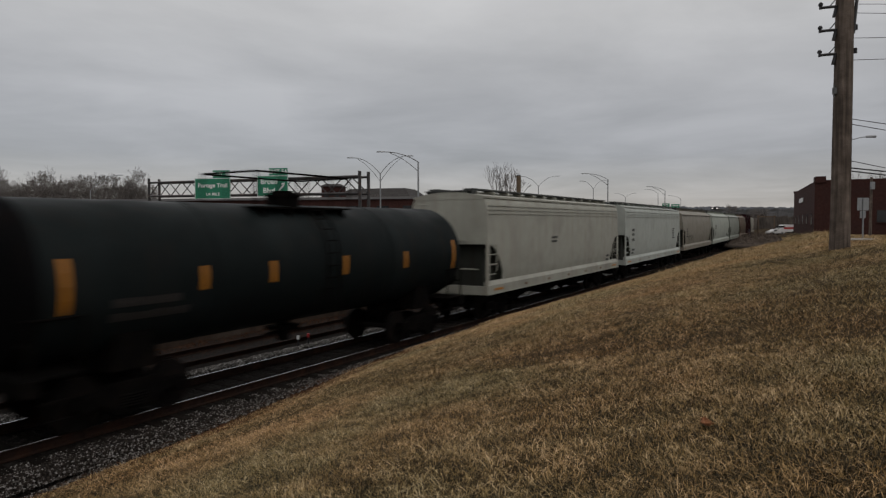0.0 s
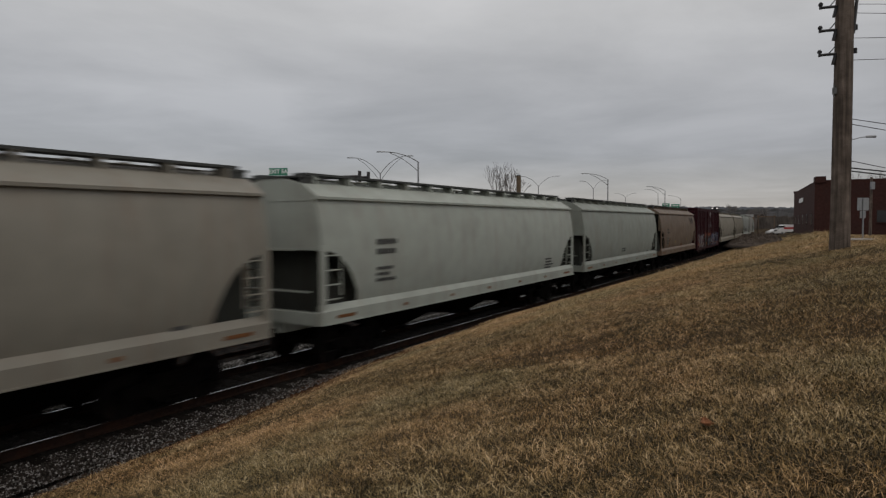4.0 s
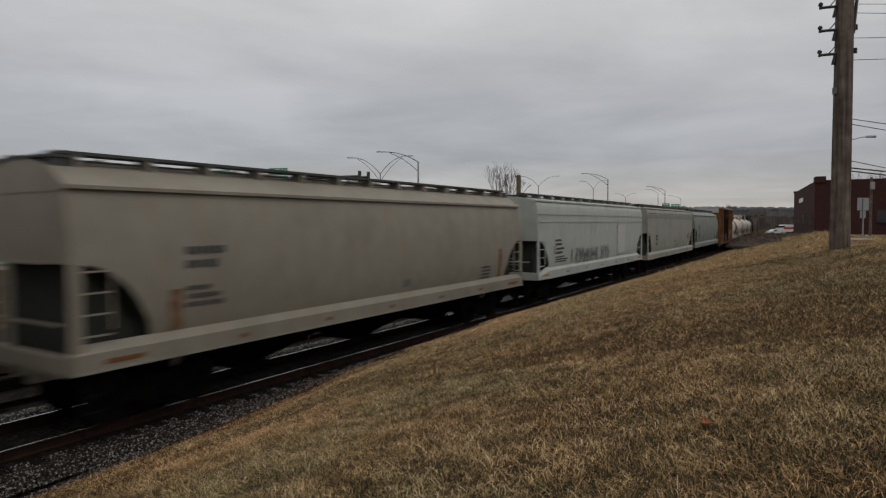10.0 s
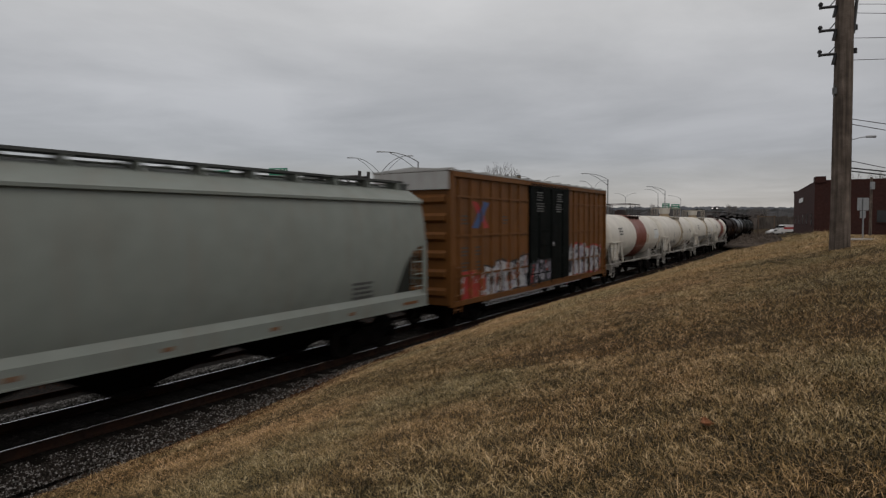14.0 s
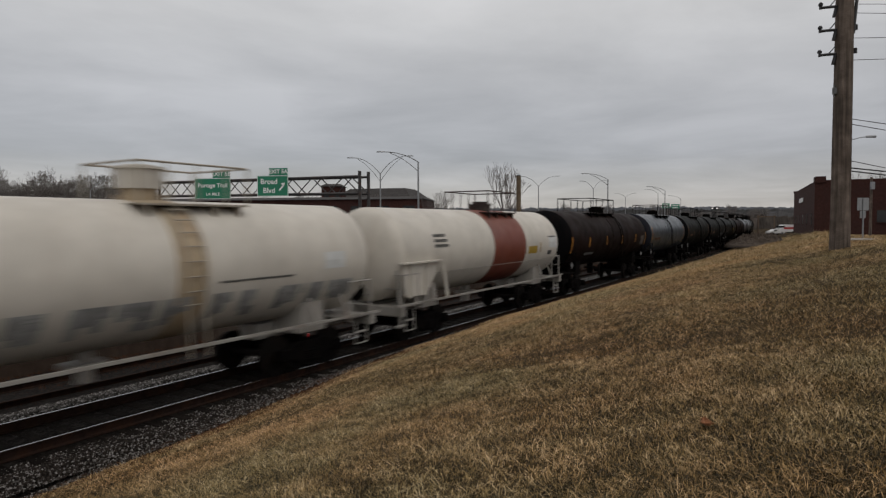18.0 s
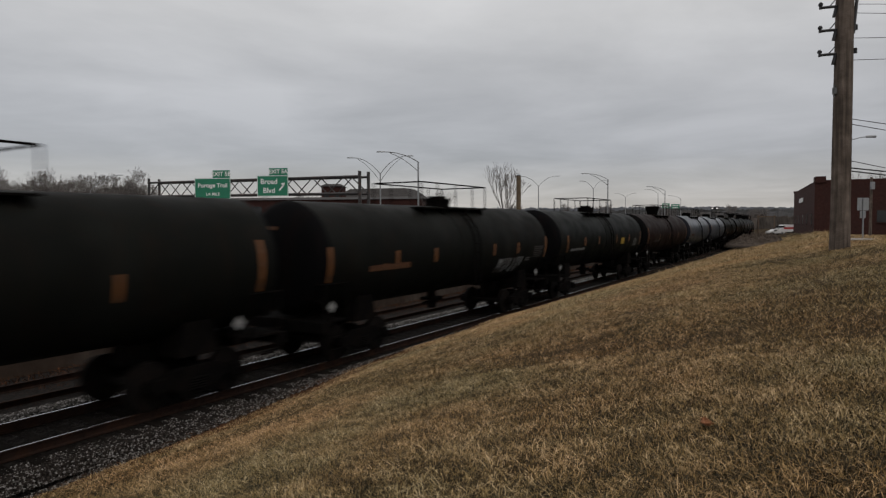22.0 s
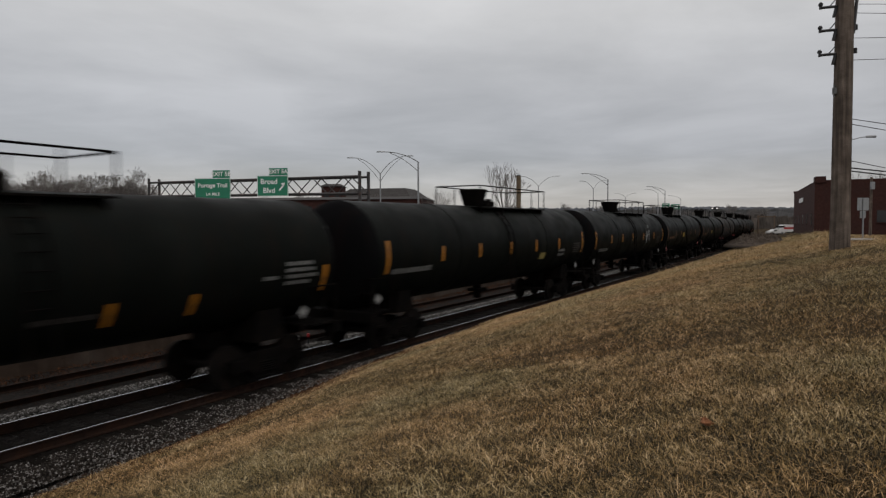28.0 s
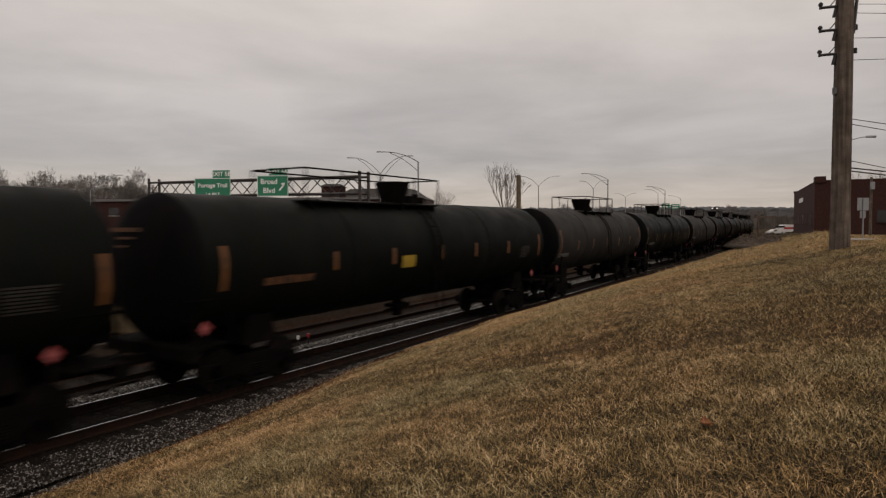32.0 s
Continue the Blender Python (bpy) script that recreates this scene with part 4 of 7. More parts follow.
    for k, v in (("From Min", 2.5), ("From Max", 11.0), ("To Min", -0.18), ("To Max", 0.14)):
        dry.inputs[k].default_value = v
    t.links.new(dot2.outputs["Value"], dry.inputs["Value"])
    ad2 = t.nodes.new("ShaderNodeMath")
    ad2.operation = "ADD"
    t.links.new(far.outputs[0], ad2.inputs[0])
    t.links.new(dry.outputs[0], ad2.inputs[1])
    ad0 = t.nodes.new("ShaderNodeMath")
    ad0.operation = "ADD"
    ad1 = t.nodes.new("ShaderNodeMath")
    ad1.operation = "ADD"
    t.links.new(mr.outputs[0], ad1.inputs[0])
    t.links.new(mr2.outputs[0], ad1.inputs[1])
    t.links.new(ad1.outputs[0], ad0.inputs[0])
    t.links.new(ad2.outputs[0], ad0.inputs[1])
    t.links.new(g.outputs["Random Per Island"], ad.inputs[0])
    t.links.new(ad0.outputs[0], ad.inputs[1])
    t.links.new(ad.outputs[0], r.inputs[0])
    mt = t.nodes.new("ShaderNodeMix")
    mt.data_type, mt.blend_type = "RGBA", "MULTIPLY"
    mt.inputs[0].default_value = 1.0
    t.links.new(r.outputs[0], mt.inputs[6])
    t.links.new(tone.outputs[0], mt.inputs[7])
    t.links.new(mt.outputs[2], b.inputs["Base Color"])
    b.inputs["Specular IOR Level"].default_value = 0.25
    return m


M_GRASS = grass_material()


def grass(name, label, n, s0, s1, w0, w1, tall, wide, seed, bent=False, mat=None, ragged=False, lying=0.75):
    """Single blades of grass strewn over a stretch of the bank; bent ones have a fold, the others are plain slivers."""
    rng = np.random.default_rng(seed)
    s = s0 + (s1 - s0) * rng.random(n)
    w = w0 + (w1 - w0) * rng.random(n)
    th = K0 * np.maximum(s, 0)
    a_ = np.where(s < 0, s, np.interp(s, np.arange(len(TX)), TX)) + np.sin(th) * w
    b_ = np.where(s < 0, 0, np.interp(s, np.arange(len(TY)), TY)) - np.cos(th) * w
    px, py = UX * a_ + NX * (DIST + b_), UY * a_ + NY * (DIST + b_)
    pz = bank(w, s) + lumps(px, py, w)
    # thin and raise the turf in uneven patches
    patch = np.sin(px * 1.7 + np.sin(py * 1.3)) * np.sin(py * 2.1 + np.sin(px * 0.9)) + 0.6 * np.sin(px * 5.1 + 1.3 * np.sin(py * 4.3)) * np.sin(py * 6.3)
    keep = rng.random(n) < np.clip(0.85 + 0.2 * patch, 0.55, 1)
    if ragged:
        keep &= w > 3.30 + 0.17 * np.sin(s * 2.3 + np.sin(s * 0.7)) + 0.08 * np.sin(s * 6.1) + 0.50 * rng.random(n) ** 2
    px, py, pz = px[keep], py[keep], pz[keep]
    n = len(px)
    h = tall * (1 + 0.22 * patch[keep]) * (0.35 + 1.0 * rng.random(n))
    base = np.stack([px, py, pz - 0.012], 1)
    ang = rng.random(n) * 2 * np.pi
    lean = rng.normal(0, lying, (n, 2)) * h[:, None]
    if bent:
        ang = np.arctan2(lean[:, 1], lean[:, 0]) + np.pi / 2 + rng.normal(0, 0.3, n)
    side = np.stack([np.cos(ang), np.sin(ang), np.zeros(n)], 1) * (wide * (0.5 + rng.random(n)))[:, None]
    tip = base + np.stack([lean[:, 0], lean[:, 1], h * (0.55 + 0.5 * rng.random(n))], 1)
    if bent:
        mid = base + np.stack([lean[:, 0] * 0.42, lean[:, 1] * 0.42, h * 0.66], 1)
        v = np.stack([base - side, base + side, mid - side * 0.8, mid + side * 0.8, tip], 1).reshape(-1, 3)
        i = np.arange(n)[:, None] * 5
        tri = np.concatenate([i + np.array([[0, 1, 3]]), i + np.array([[0, 3, 2]]), i + np.array([[2, 3, 4]])], 0)
    else:
        v = np.stack([base - side, base + side, tip], 1).reshape(-1, 3)
        tri = np.arange(n * 3).reshape(-1, 3)
    tagged(new(name, np_mesh(name, v, tri, mat or M_GRASS)), label, "grass", kind="stuff")


M_LITTER = material("brown_leaf_litter", (0.085, 0.037, 0.019), 0.95, 0.0, 0.5, 40.0, (0.030, 0.017, 0.011), 0.6, 3.0, bump=0, spec=0.1)
grass("grass", "short matted tan and olive winter grass on the bank", 340000, -0.3, 6.6, 5.6, 12.9, 0.036, 0.0021, 5, True, None, False, 1.45)
grass("grass", "short dry tan and olive winter grass on the bank", 640000, 2.5, 17.0, 1.95, 15.0, 0.034, 0.0027, 6, False, None, True, 0.95)
grass("grass", "short dry tan winter grass on the top of the bank", 110000, -14.0, 17.0, 3.0, 24.0, 0.040, 0.0045, 16, False, None, True)
grass("grass", "short dry tan and olive winter grass on the bank", 330000, 15.0, 44.0, 2.0, 19.0, 0.045, 0.0085, 8, False, None, True)
grass("grass", "dry tan grass on the far part of the bank", 80000, 42.0, 110.0, 2.1, 24.0, 0.09, 0.022, 7)
grass("weeds", "flattened brown leaf litter along the edge of the ballast", 150000, 2.0, 40.0, 2.3, 4.2, 0.021, 0.013, 9, False, M_LITTER)
grass("weeds", "brown dead weeds and litter over the siding", 60000, 4.0, 75.0, -6.45, -2.75, 0.075, 0.012, 19, False, M_LITTER)
grass("weeds", "taller dry brown weeds along the edge of the ballast", 14000, 38.0, 105.0, 2.0, 4.0, 0.22, 0.012, 10)
grass("weeds", "tuft of tall dry orange grass beyond the bank", 7000, 58.0, 70.0, 9.0, 12.2, 0.50, 0.014, 14)


def fallen_leaf(x, y, seed):
    """A curled oak leaf with lobes, lying on the turf."""
    rnd = random.Random(seed)
    vs, fs = [], []
    n = 14
    for k in range(n):
        u = k / (n - 1)
        half = 0.042 * math.sin(math.pi * u) ** 0.7 * (0.75 + 0.35 * math.sin(k * 2.4)) + 0.002
        for v in (-1, 0, 1):
            vs.append((0.13 * (u - 0.5), v * half, 0.018 * abs(v) + 0.02 * (u - 0.5) ** 2 * 4))
    for k in range(n - 1):
        for j in range(2):
            p = k * 3 + j
            fs.append((p, p + 1, p + 4, p + 3))
    me = bpy.data.meshes.new("leaf")
    me.from_pydata(vs, [], fs)
    me.materials.append(M_LEAF)
    ob = tagged(new("fallen_leaf", me), "curled brown fallen leaf lying in the grass", "leaf")
    ob.matrix_world = Matrix.Translation((x, y, height(x, y) + 0.035)) @ Matrix.Rotation(rnd.uniform(0, 6), 4, "Z")


M_LEAF = material("brown_fallen_leaf", (0.26, 0.115, 0.058), 0.8, 0.0, 0.3, 60.0, (0.14, 0.06, 0.03), 0.5, 20.0, bump=0.1, spec=0.2)
fallen_leaf(1.69, 4.0, 3)

# ---- track ----
track = tagged(new("railway_track"), "single main line with wooden sleepers and polished rails", "railway track", kind="structure")
side_track = tagged(new("railway_track"), "rusty disused siding behind the main line", "railway track", kind="structure")


def rail_sweep(s, w, prof, s0, s1, step):
    rings = []
    q = s0
    while q <= s1 + 1e-6:
        ring = []
        for y, z in prof:
            x, yy, th = plan(q, w + y)
            ring.append((x, yy, z))
        rings.append(ring)
        q += step
    s.loft(rings)


RAIL = [(-0.07, -0.175), (-0.07, -0.16), (-0.01, -0.14), (-0.01, -0.04), (-0.035, -0.03), (-0.035, -0.004), (0.035, -0.004), (0.035, -0.03), (0.01, -0.04), (0.01, -0.14), (0.07, -0.16), (0.07, -0.175)]
# Band widths shape each rail's glint as the camera sees it, slimmer near.
GLINT_NEAR = [(-0.010, -0.003), (-0.008, 0.0), (0.008, 0.0), (0.010, -0.003), (0.010, -0.006), (-0.010, -0.006)]
GLINT_FAR = [(-0.022, -0.003), (-0.018, 0.0), (0.018, 0.0), (0.022, -0.003), (0.022, -0.006), (-0.022, -0.006)]
for w in (-0.7525, 0.7525):
    s = Shape()
    rail_sweep(s, w, RAIL, -40, 330, 4.0)
    r = part("rail", s.mesh("rail", M_RAIL), track)
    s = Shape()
    rail_sweep(s, w, GLINT_FAR if w < 0 else GLINT_NEAR, -40, 330, 4.0)
    part("rail_head", s.mesh("rail_head", M_RAILTOP), r, "polished running surface, its width set by the glint")
for w in (-4.85, -3.35):
    s = Shape()
    rail_sweep(s, w, [(y, z - 0.27) for y, z in RAIL], -40, 200, 4.0)
    part("rail", s.mesh("rail", M_RAIL), side_track, "rust-brown rail")


def tie_mesh(s):
    s.prism([(-0.115, -0.36), (-0.115, -0.185), (-0.10, -0.175), (0.10, -0.175), (0.115, -0.185), (0.115, -0.36)], -1.3, 1.3)


TIE = kept("sleeper", M_TIE, tie_mesh)
q = -6.0
while q < 120:
    x, y, th = plan(q, random.uniform(-0.04, 0.04))
    part("sleeper", TIE, track, "", (x, y, random.uniform(-0.01, 0.005)), BASE_TURN + th + random.uniform(-0.02, 0.02))
    q += 0.52
q = -6.0
while q < 70:
    x, y, th = plan(q, -4.1 + random.uniform(-0.06, 0.06))
    part("sleeper", TIE, side_track, "", (x, y, -0.29 + random.uniform(-0.02, 0.005)), BASE_TURN + th + random.uniform(-0.03, 0.03))
    q += 0.6

# ballast stones
M_STONE = material("grey_ballast_stone", (0.20, 0.19, 0.18), 0.9, 0.0, 0.2, 6.0, (0.10, 0.085, 0.075), 0.5, 3.0, bump=0.2, spec=0.1)


def stone_material(m, dark, mid, pale):
    """Gives every single stone a shade of its own."""
    t = m.node_tree
    b = t.nodes["Principled BSDF"]
    g = t.nodes.new("ShaderNodeNewGeometry")
    r = t.nodes.new("ShaderNodeValToRGB")
    e = r.color_ramp.elements
    e[0].color, e[1].color = dark, pale
    q = e.new(0.68)
    q.color = mid
    t.links.new(g.outputs["Random Per Island"], r.inputs[0])
    t.links.new(r.outputs[0], b.inputs["Base Color"])


stone_material(M_STONE, (0.014, 0.011, 0.009, 1), (0.042, 0.034, 0.029, 1), (0.30, 0.285, 0.275, 1))
M_STONE_PALE = material("pale_ballast_stone", (0.2, 0.19, 0.18), 0.9, 0.0, 0.2, 6.0, (0.10, 0.085, 0.075), 0.5, 3.0, bump=0.2, spec=0.1)
stone_material(M_STONE_PALE, (0.03, 0.026, 0.023, 1), (0.13, 0.12, 0.11, 1), (0.42, 0.40, 0.385, 1))
# The train's shade on the bed is worked into this near-black base.
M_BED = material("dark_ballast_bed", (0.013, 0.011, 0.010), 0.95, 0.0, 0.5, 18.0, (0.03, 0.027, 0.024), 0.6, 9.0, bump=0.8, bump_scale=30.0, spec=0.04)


def stones(name, label, n, s0, s1, w0, w1, size, seed, zf, mat=None):
    rng = np.random.default_rng(seed)
    s = s0 + (s1 - s0) * rng.random(n)
    w = w0 + (w1 - w0) * rng.random(n)
    c = np.empty((n, 3))
    for k in range(n):
        x, y, th = plan(float(s[k]), float(w[k]))
        c[k] = (x, y, zf(w[k], s[k]))
    dirs = np.array([(1, 0, 0), (0, 1, 0), (-1, 0, 0), (0, -1, 0), (0, 0, 1), (0, 0, -1)], float)
    rad = size * (0.5 + rng.random((n, 6))) * np.array([1, 1, 1, 1, 0.8, 0.8])
    ang = rng.random(n) * 6.28
    off = dirs[None] * rad[:, :, None]
    ca, sa = np.cos(ang)[:, None], np.sin(ang)[:, None]
    ox = off[:, :, 0] * ca - off[:, :, 1] * sa + rng.normal(0, size * 0.25, (n, 6))
    oy = off[:, :, 0] * sa + off[:, :, 1] * ca + rng.normal(0, size * 0.25, (n, 6))
    v = np.stack([c[:, None, 0] + ox, c[:, None, 1] + oy, c[:, None, 2] + off[:, :, 2] + rng.random((n, 1)) * size * 0.5], 2).reshape(-1, 3)
    f = np.array([(0, 1, 4), (1, 2, 4), (2, 3, 4), (3, 0, 4), (1, 0, 5), (2, 1, 5), (3, 2, 5), (0, 3, 5)])
    tri = (np.arange(n)[:, None, None] * 6 + f[None]).reshape(-1, 3)
    tagged(new(name, np_mesh(name, v, tri, mat or M_STONE)), label, "ballast", kind="stuff")


def bed_z(w):
    a = abs(w)
    return -0.19 if a < 1.5 else -0.19 - 0.2 * (a - 1.5)


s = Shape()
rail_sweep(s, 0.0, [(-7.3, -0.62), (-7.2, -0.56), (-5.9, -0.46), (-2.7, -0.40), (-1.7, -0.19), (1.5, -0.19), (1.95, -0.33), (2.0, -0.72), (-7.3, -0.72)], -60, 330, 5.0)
tagged(new("ballast_bed", s.mesh("ballast_bed", M_BED)), "dark ballast bed under both tracks, train shade in its colour", "ballast", kind="structure")
stones("ballast", "grey crushed stone shoulder beside the near rail", 52000, 0.5, 36.0, 1.02, 2.12, 0.021, 11, lambda w, s: bed_z(w) - 0.01 if w < 1.95 else -0.27 + 0.35 * (w - 1.95))
stones("ballast", "loose stones strewn over the foot of the bank", 12000, 1.5, 34.0, 2.05, 3.35, 0.017, 15, lambda w, s: float(bank(w, s)) + 0.004)
stones("ballast", "pale crushed stone shoulder behind the far rail", 46000, 3.0, 62.0, -2.75, -0.95, 0.034, 12, lambda w, s: -0.17 - 0.2 * max(abs(w) - 1.6, 0), M_STONE_PALE)
# Stones between the rails get a darker copy that carries the train's shade.
stones("ballast", "crushed stone between the rails", 15000, 3.0, 40.0, -0.66, 0.66, 0.030, 13, lambda w, s: -0.205, material("shaded_ballast_stone", (0.018, 0.016, 0.015), 0.9, 0.0, 0.5, 20.0, (0.05, 0.045, 0.042), 0.5, 9.0, bump=0.2, spec=0.08))

# ---- utility pole by the bank ----
M_POLE = material("weathered_pole_wood", (0.125, 0.100, 0.083), 0.9, 0.0, 0.3, 5.0, (0.055, 0.042, 0.034), 0.6, 2.0, bump=0.6, bump_scale=30.0, spec=0.1)


def pole_grain():
    """Long dark checks and pale streaks that run up the pole."""
    t = M_POLE.node_tree
    b = t.nodes["Principled BSDF"]
    old = b.inputs["Base Color"].links[0].from_socket
    tc, mp, n, r, mx = (t.nodes.new(k) for k in ("ShaderNodeTexCoord", "ShaderNodeMapping", "ShaderNodeTexNoise", "ShaderNodeMapRange", "ShaderNodeMix"))
    mp.inputs["Scale"].default_value = (11, 11, 0.55)
    n.inputs["Scale"].default_value, n.inputs["Detail"].default_value = 1.6, 6.0
    for k, v in (("From Min", 0.36), ("From Max", 0.60), ("To Min", 0.62), ("To Max", 1.22)):
        r.inputs[k].default_value = v
    mx.data_type, mx.blend_type = "RGBA", "MULTIPLY"
    mx.inputs[0].default_value = 1.0
    cc = t.nodes.new("ShaderNodeCombineColor")
    t.links.new(tc.outputs["Object"], mp.inputs["Vector"])
    t.links.new(mp.outputs[0], n.inputs["Vector"])
    t.links.new(n.outputs["Fac"], r.inputs["Value"])
    for k in range(3):
        t.links.new(r.outputs[0], cc.inputs[k])
    t.links.new(old, mx.inputs[6])
    t.links.new(cc.outputs[0], mx.inputs[7])
    t.links.new(mx.outputs[2], b.inputs["Base Color"])


pole_grain()
M_DARKMETAL = material("dark_hardware", (0.025, 0.025, 0.027), 0.6, 0.3, 0.3, 10.0)
M_GALV_DULL = material("dull_grey_hardware", (0.12, 0.12, 0.12), 0.6, 0.3, 0.2, 10.0)
M_CABLE = material("black_cable", (0.02, 0.02, 0.022), 0.6)



# low wall behind the siding, with old paint on it
M_LOWWALL = material("stained_brown_concrete", (0.050, 0.034, 0.025), 0.9, 0.0, 0.25, 3.0, (0.22, 0.20, 0.18), 0.22, 0.5, (0.03, 0.022, 0.018), 0.5, 0.3, 15.0, spec=0.2)
s = Shape()
rail_sweep(s, 0.0, [(-6.9, -0.8), (-6.9, -0.02), (-6.55, -0.02), (-6.5, -0.8)], -20, 120, 4.0)
tagged(new("retaining_wall", s.mesh("retaining_wall", M_LOWWALL)), "low brown stained concrete wall behind the siding", "wall", kind="structure")
def utility_pole():
    pole = tagged(new("utility_pole"), "tall weathered wooden utility pole with crossarm brackets standing in the grass", "utility pole")
    bx, by = 7.87, 12.5
    bz = height(bx, by)
    s = Shape()
    rings = []
    for k in range(15):
        z = -0.2 + k * 1.0
        r = 0.178 - 0.0036 * k + (0.014 if k == 0 else 0)
        rings.append([(r * (1 + 0.03 * noise.noise(Vector((math.cos(a) * 2, math.sin(a) * 2, z)))) * math.cos(a) - 0.001 * z, r * math.sin(a), z) for a in [2 * math.pi * j / 16 for j in range(16)]])
    s.loft(rings)
    shaft = part("shaft", s.mesh("shaft", M_POLE, 40), pole)
    arm = kept("bracket_arm", M_DARKMETAL, lambda s: (s.tube((-0.11, 0, 0), (-0.46, 0, -0.03), 0.028, 8), s.tube((-0.46, 0, -0.06), (-0.46, 0, 0.07), 0.026, 8), s.tube((-0.15, 0, -0.03), (-0.20, 0, -0.21), 0.035, 8, 0.028),
                                                    s.tube((-0.16, 0, 0.14), (-0.28, 0, 0.0), 0.010, 6), s.tube((-0.46, 0, 0.01), (-0.46, 0, 0.05), 0.042, 8)), 40)
    for z in (4.985 + 2.75 - bz, 4.535 + 2.75 - bz, 4.07 + 2.75 - bz):
        part("bracket_arm", arm, pole, "dark post insulator on a bracket", (-0.02, 0, z))
    for z in (4.53 + 2.75 - bz, 4.08 + 2.75 - bz):
        part("insulator", kept("pole_insulator", M_DARKMETAL, lambda s: (s.tube((0.11, 0, 0), (0.23, 0, 0.03), 0.022, 8), s.tube((0.22, 0, 0), (0.22, 0, 0.10), 0.032, 8)), 40), pole, "", (0, 0, z))
    part("riser_cable", kept("riser", M_CABLE, lambda s: s.pipe([(0.14, -0.05, 0), (0.19, -0.05, 0.6), (0.36, -0.05, 2.2)], 0.03), 40), pole, "", (-0.0, 0, 4.2))
    part("equipment_box", kept("equipment_box", M_GALV_DULL, lambda s: (s.box(0, 0, 0, 0.05, 0.08, 0.13), s.tube((0, 0, -0.12), (0, 0, 0.12), 0.012, 6)), None), pole, "small grey box", (-0.18, -0.02, 3.1))
    pole.matrix_world = pose(bx, by, bz)
    return pole


utility_pole()


def wire(name, label, a, b, r=0.012, sag=0.0, mat=None):
    s = Shape()
    a, b = Vector(a), Vector(b)
    rings = []
    d = (b - a).normalized()
    u = d.cross(Vector((0, 0, 1))).normalized()
    v = u.cross(d)
    for k in range(13):
        q = k / 12
        p = a.lerp(b, q)
        p.z -= sag * 4 * q * (1 - q)
        rings.append([p + u * (r * math.cos(j * 1.2566)) + v * (r * math.sin(j * 1.2566)) for j in range(5)])
    s.loft(rings)
    return tagged(new(name, s.mesh(name, mat or M_CABLE, 50)), label, "cable")


# ---- steel sign gantry over the highway ----
M_GANTRY = material("weathered_gantry_steel", (0.055, 0.052, 0.052), 0.6, 0.4, 0.2, 4.0, RUST, 0.2, 2.0)
M_GREEN = material("green_road_sign", (0.012, 0.19, 0.105), 0.45, 0.0, 0.06, 2.0, bump=0)
M_SIGNWHITE = material("white_sign_paint", (0.78, 0.79, 0.78), 0.5, 0.0, 0.04, 4.0, bump=0)
M_GALV = material("galvanised_post", (0.28, 0.29, 0.30), 0.5, 0.7, 0.12, 5.0, bump=0)


def text_mesh(words, size, mat):
    c = bpy.data.curves.new("words", "FONT")
    c.body, c.size, c.align_x, c.align_y, c.extrude = words, size, "CENTER", "CENTER", 0.004
    c.resolution_u = 3
    c.offset = size * 0.022
    ob = bpy.data.objects.new("words", c)
    scene.collection.objects.link(ob)
    dg = bpy.context.evaluated_depsgraph_get()
    me = bpy.data.meshes.new_from_object(ob.evaluated_get(dg))
    bpy.data.objects.remove(ob)
    me.materials.clear()
    me.materials.append(mat)
    return me


def gantry():
    a, b = Vector((-37.85, 83.0, 0)), Vector((-8.2, 66.0, 0))
    d = b - a
    ln = d.length
    g = tagged(new("sign_gantry"), "dark steel truss gantry that carries green road signs", "sign gantry")
    g.matrix_world = Matrix.Translation((*a.xy, 0)) @ Matrix.Rotation(math.atan2(d.y, d.x), 4, "Z")
    zb0, zt0, zb1, zt1 = 7.10, 8.85, 6.60, 8.36
    def zl(x, lo):
        q = x / ln
        return (zb0 + (zb1 - zb0) * q) if lo else (zt0 + (zt1 - zt0) * q)
    n = 16
    for y in (-0.75, 0.75):
        for lo in (True, False):
            s = Shape().tube((0, y, zl(0, lo)), (ln, y, zl(ln, lo)), 0.13, 8)
            part("chord", s.mesh("chord", M_GANTRY, 40), g)
        for k in range(n):
            x0, x1 = ln * k / n, ln * (k + 1) / n
            s = Shape().tube((x0, y, zl(x0, k % 2 == 0)), (x1, y, zl(x1, k % 2 == 1)), 0.06, 6)
            part("diagonal", s.mesh("diagonal", M_GANTRY, 40), g)
    for k in range(0, n + 1, 2):
        x = ln * k / n
        s = Shape().tube((x, -0.75, zl(x, True)), (x, 0.75, zl(x, True)), 0.05, 6)
        part("cross_member", s.mesh("cross_member", M_GANTRY, 40), g)
    for x in (0.0, ln):
        for y in (-0.75, 0.75):
            s = Shape().tube((x, y, 0.6), (x, y, zl(x, False) + 0.55), 0.17, 10)
            s.tube((x, y, 0.6), (x, y, 1.1), 0.3, 10)
            part("column", s.mesh("column", M_GANTRY, 40), g)
        s = Shape().pipe([(x, -0.75, 3.0), (x, 0.75, 5.0)], 0.06).pipe([(x, 0.75, 3.0), (x, -0.75, 5.0)], 0.06)
        part("column_brace", s.mesh("column_brace", M_GANTRY, 40), g)
    return g


gantry()


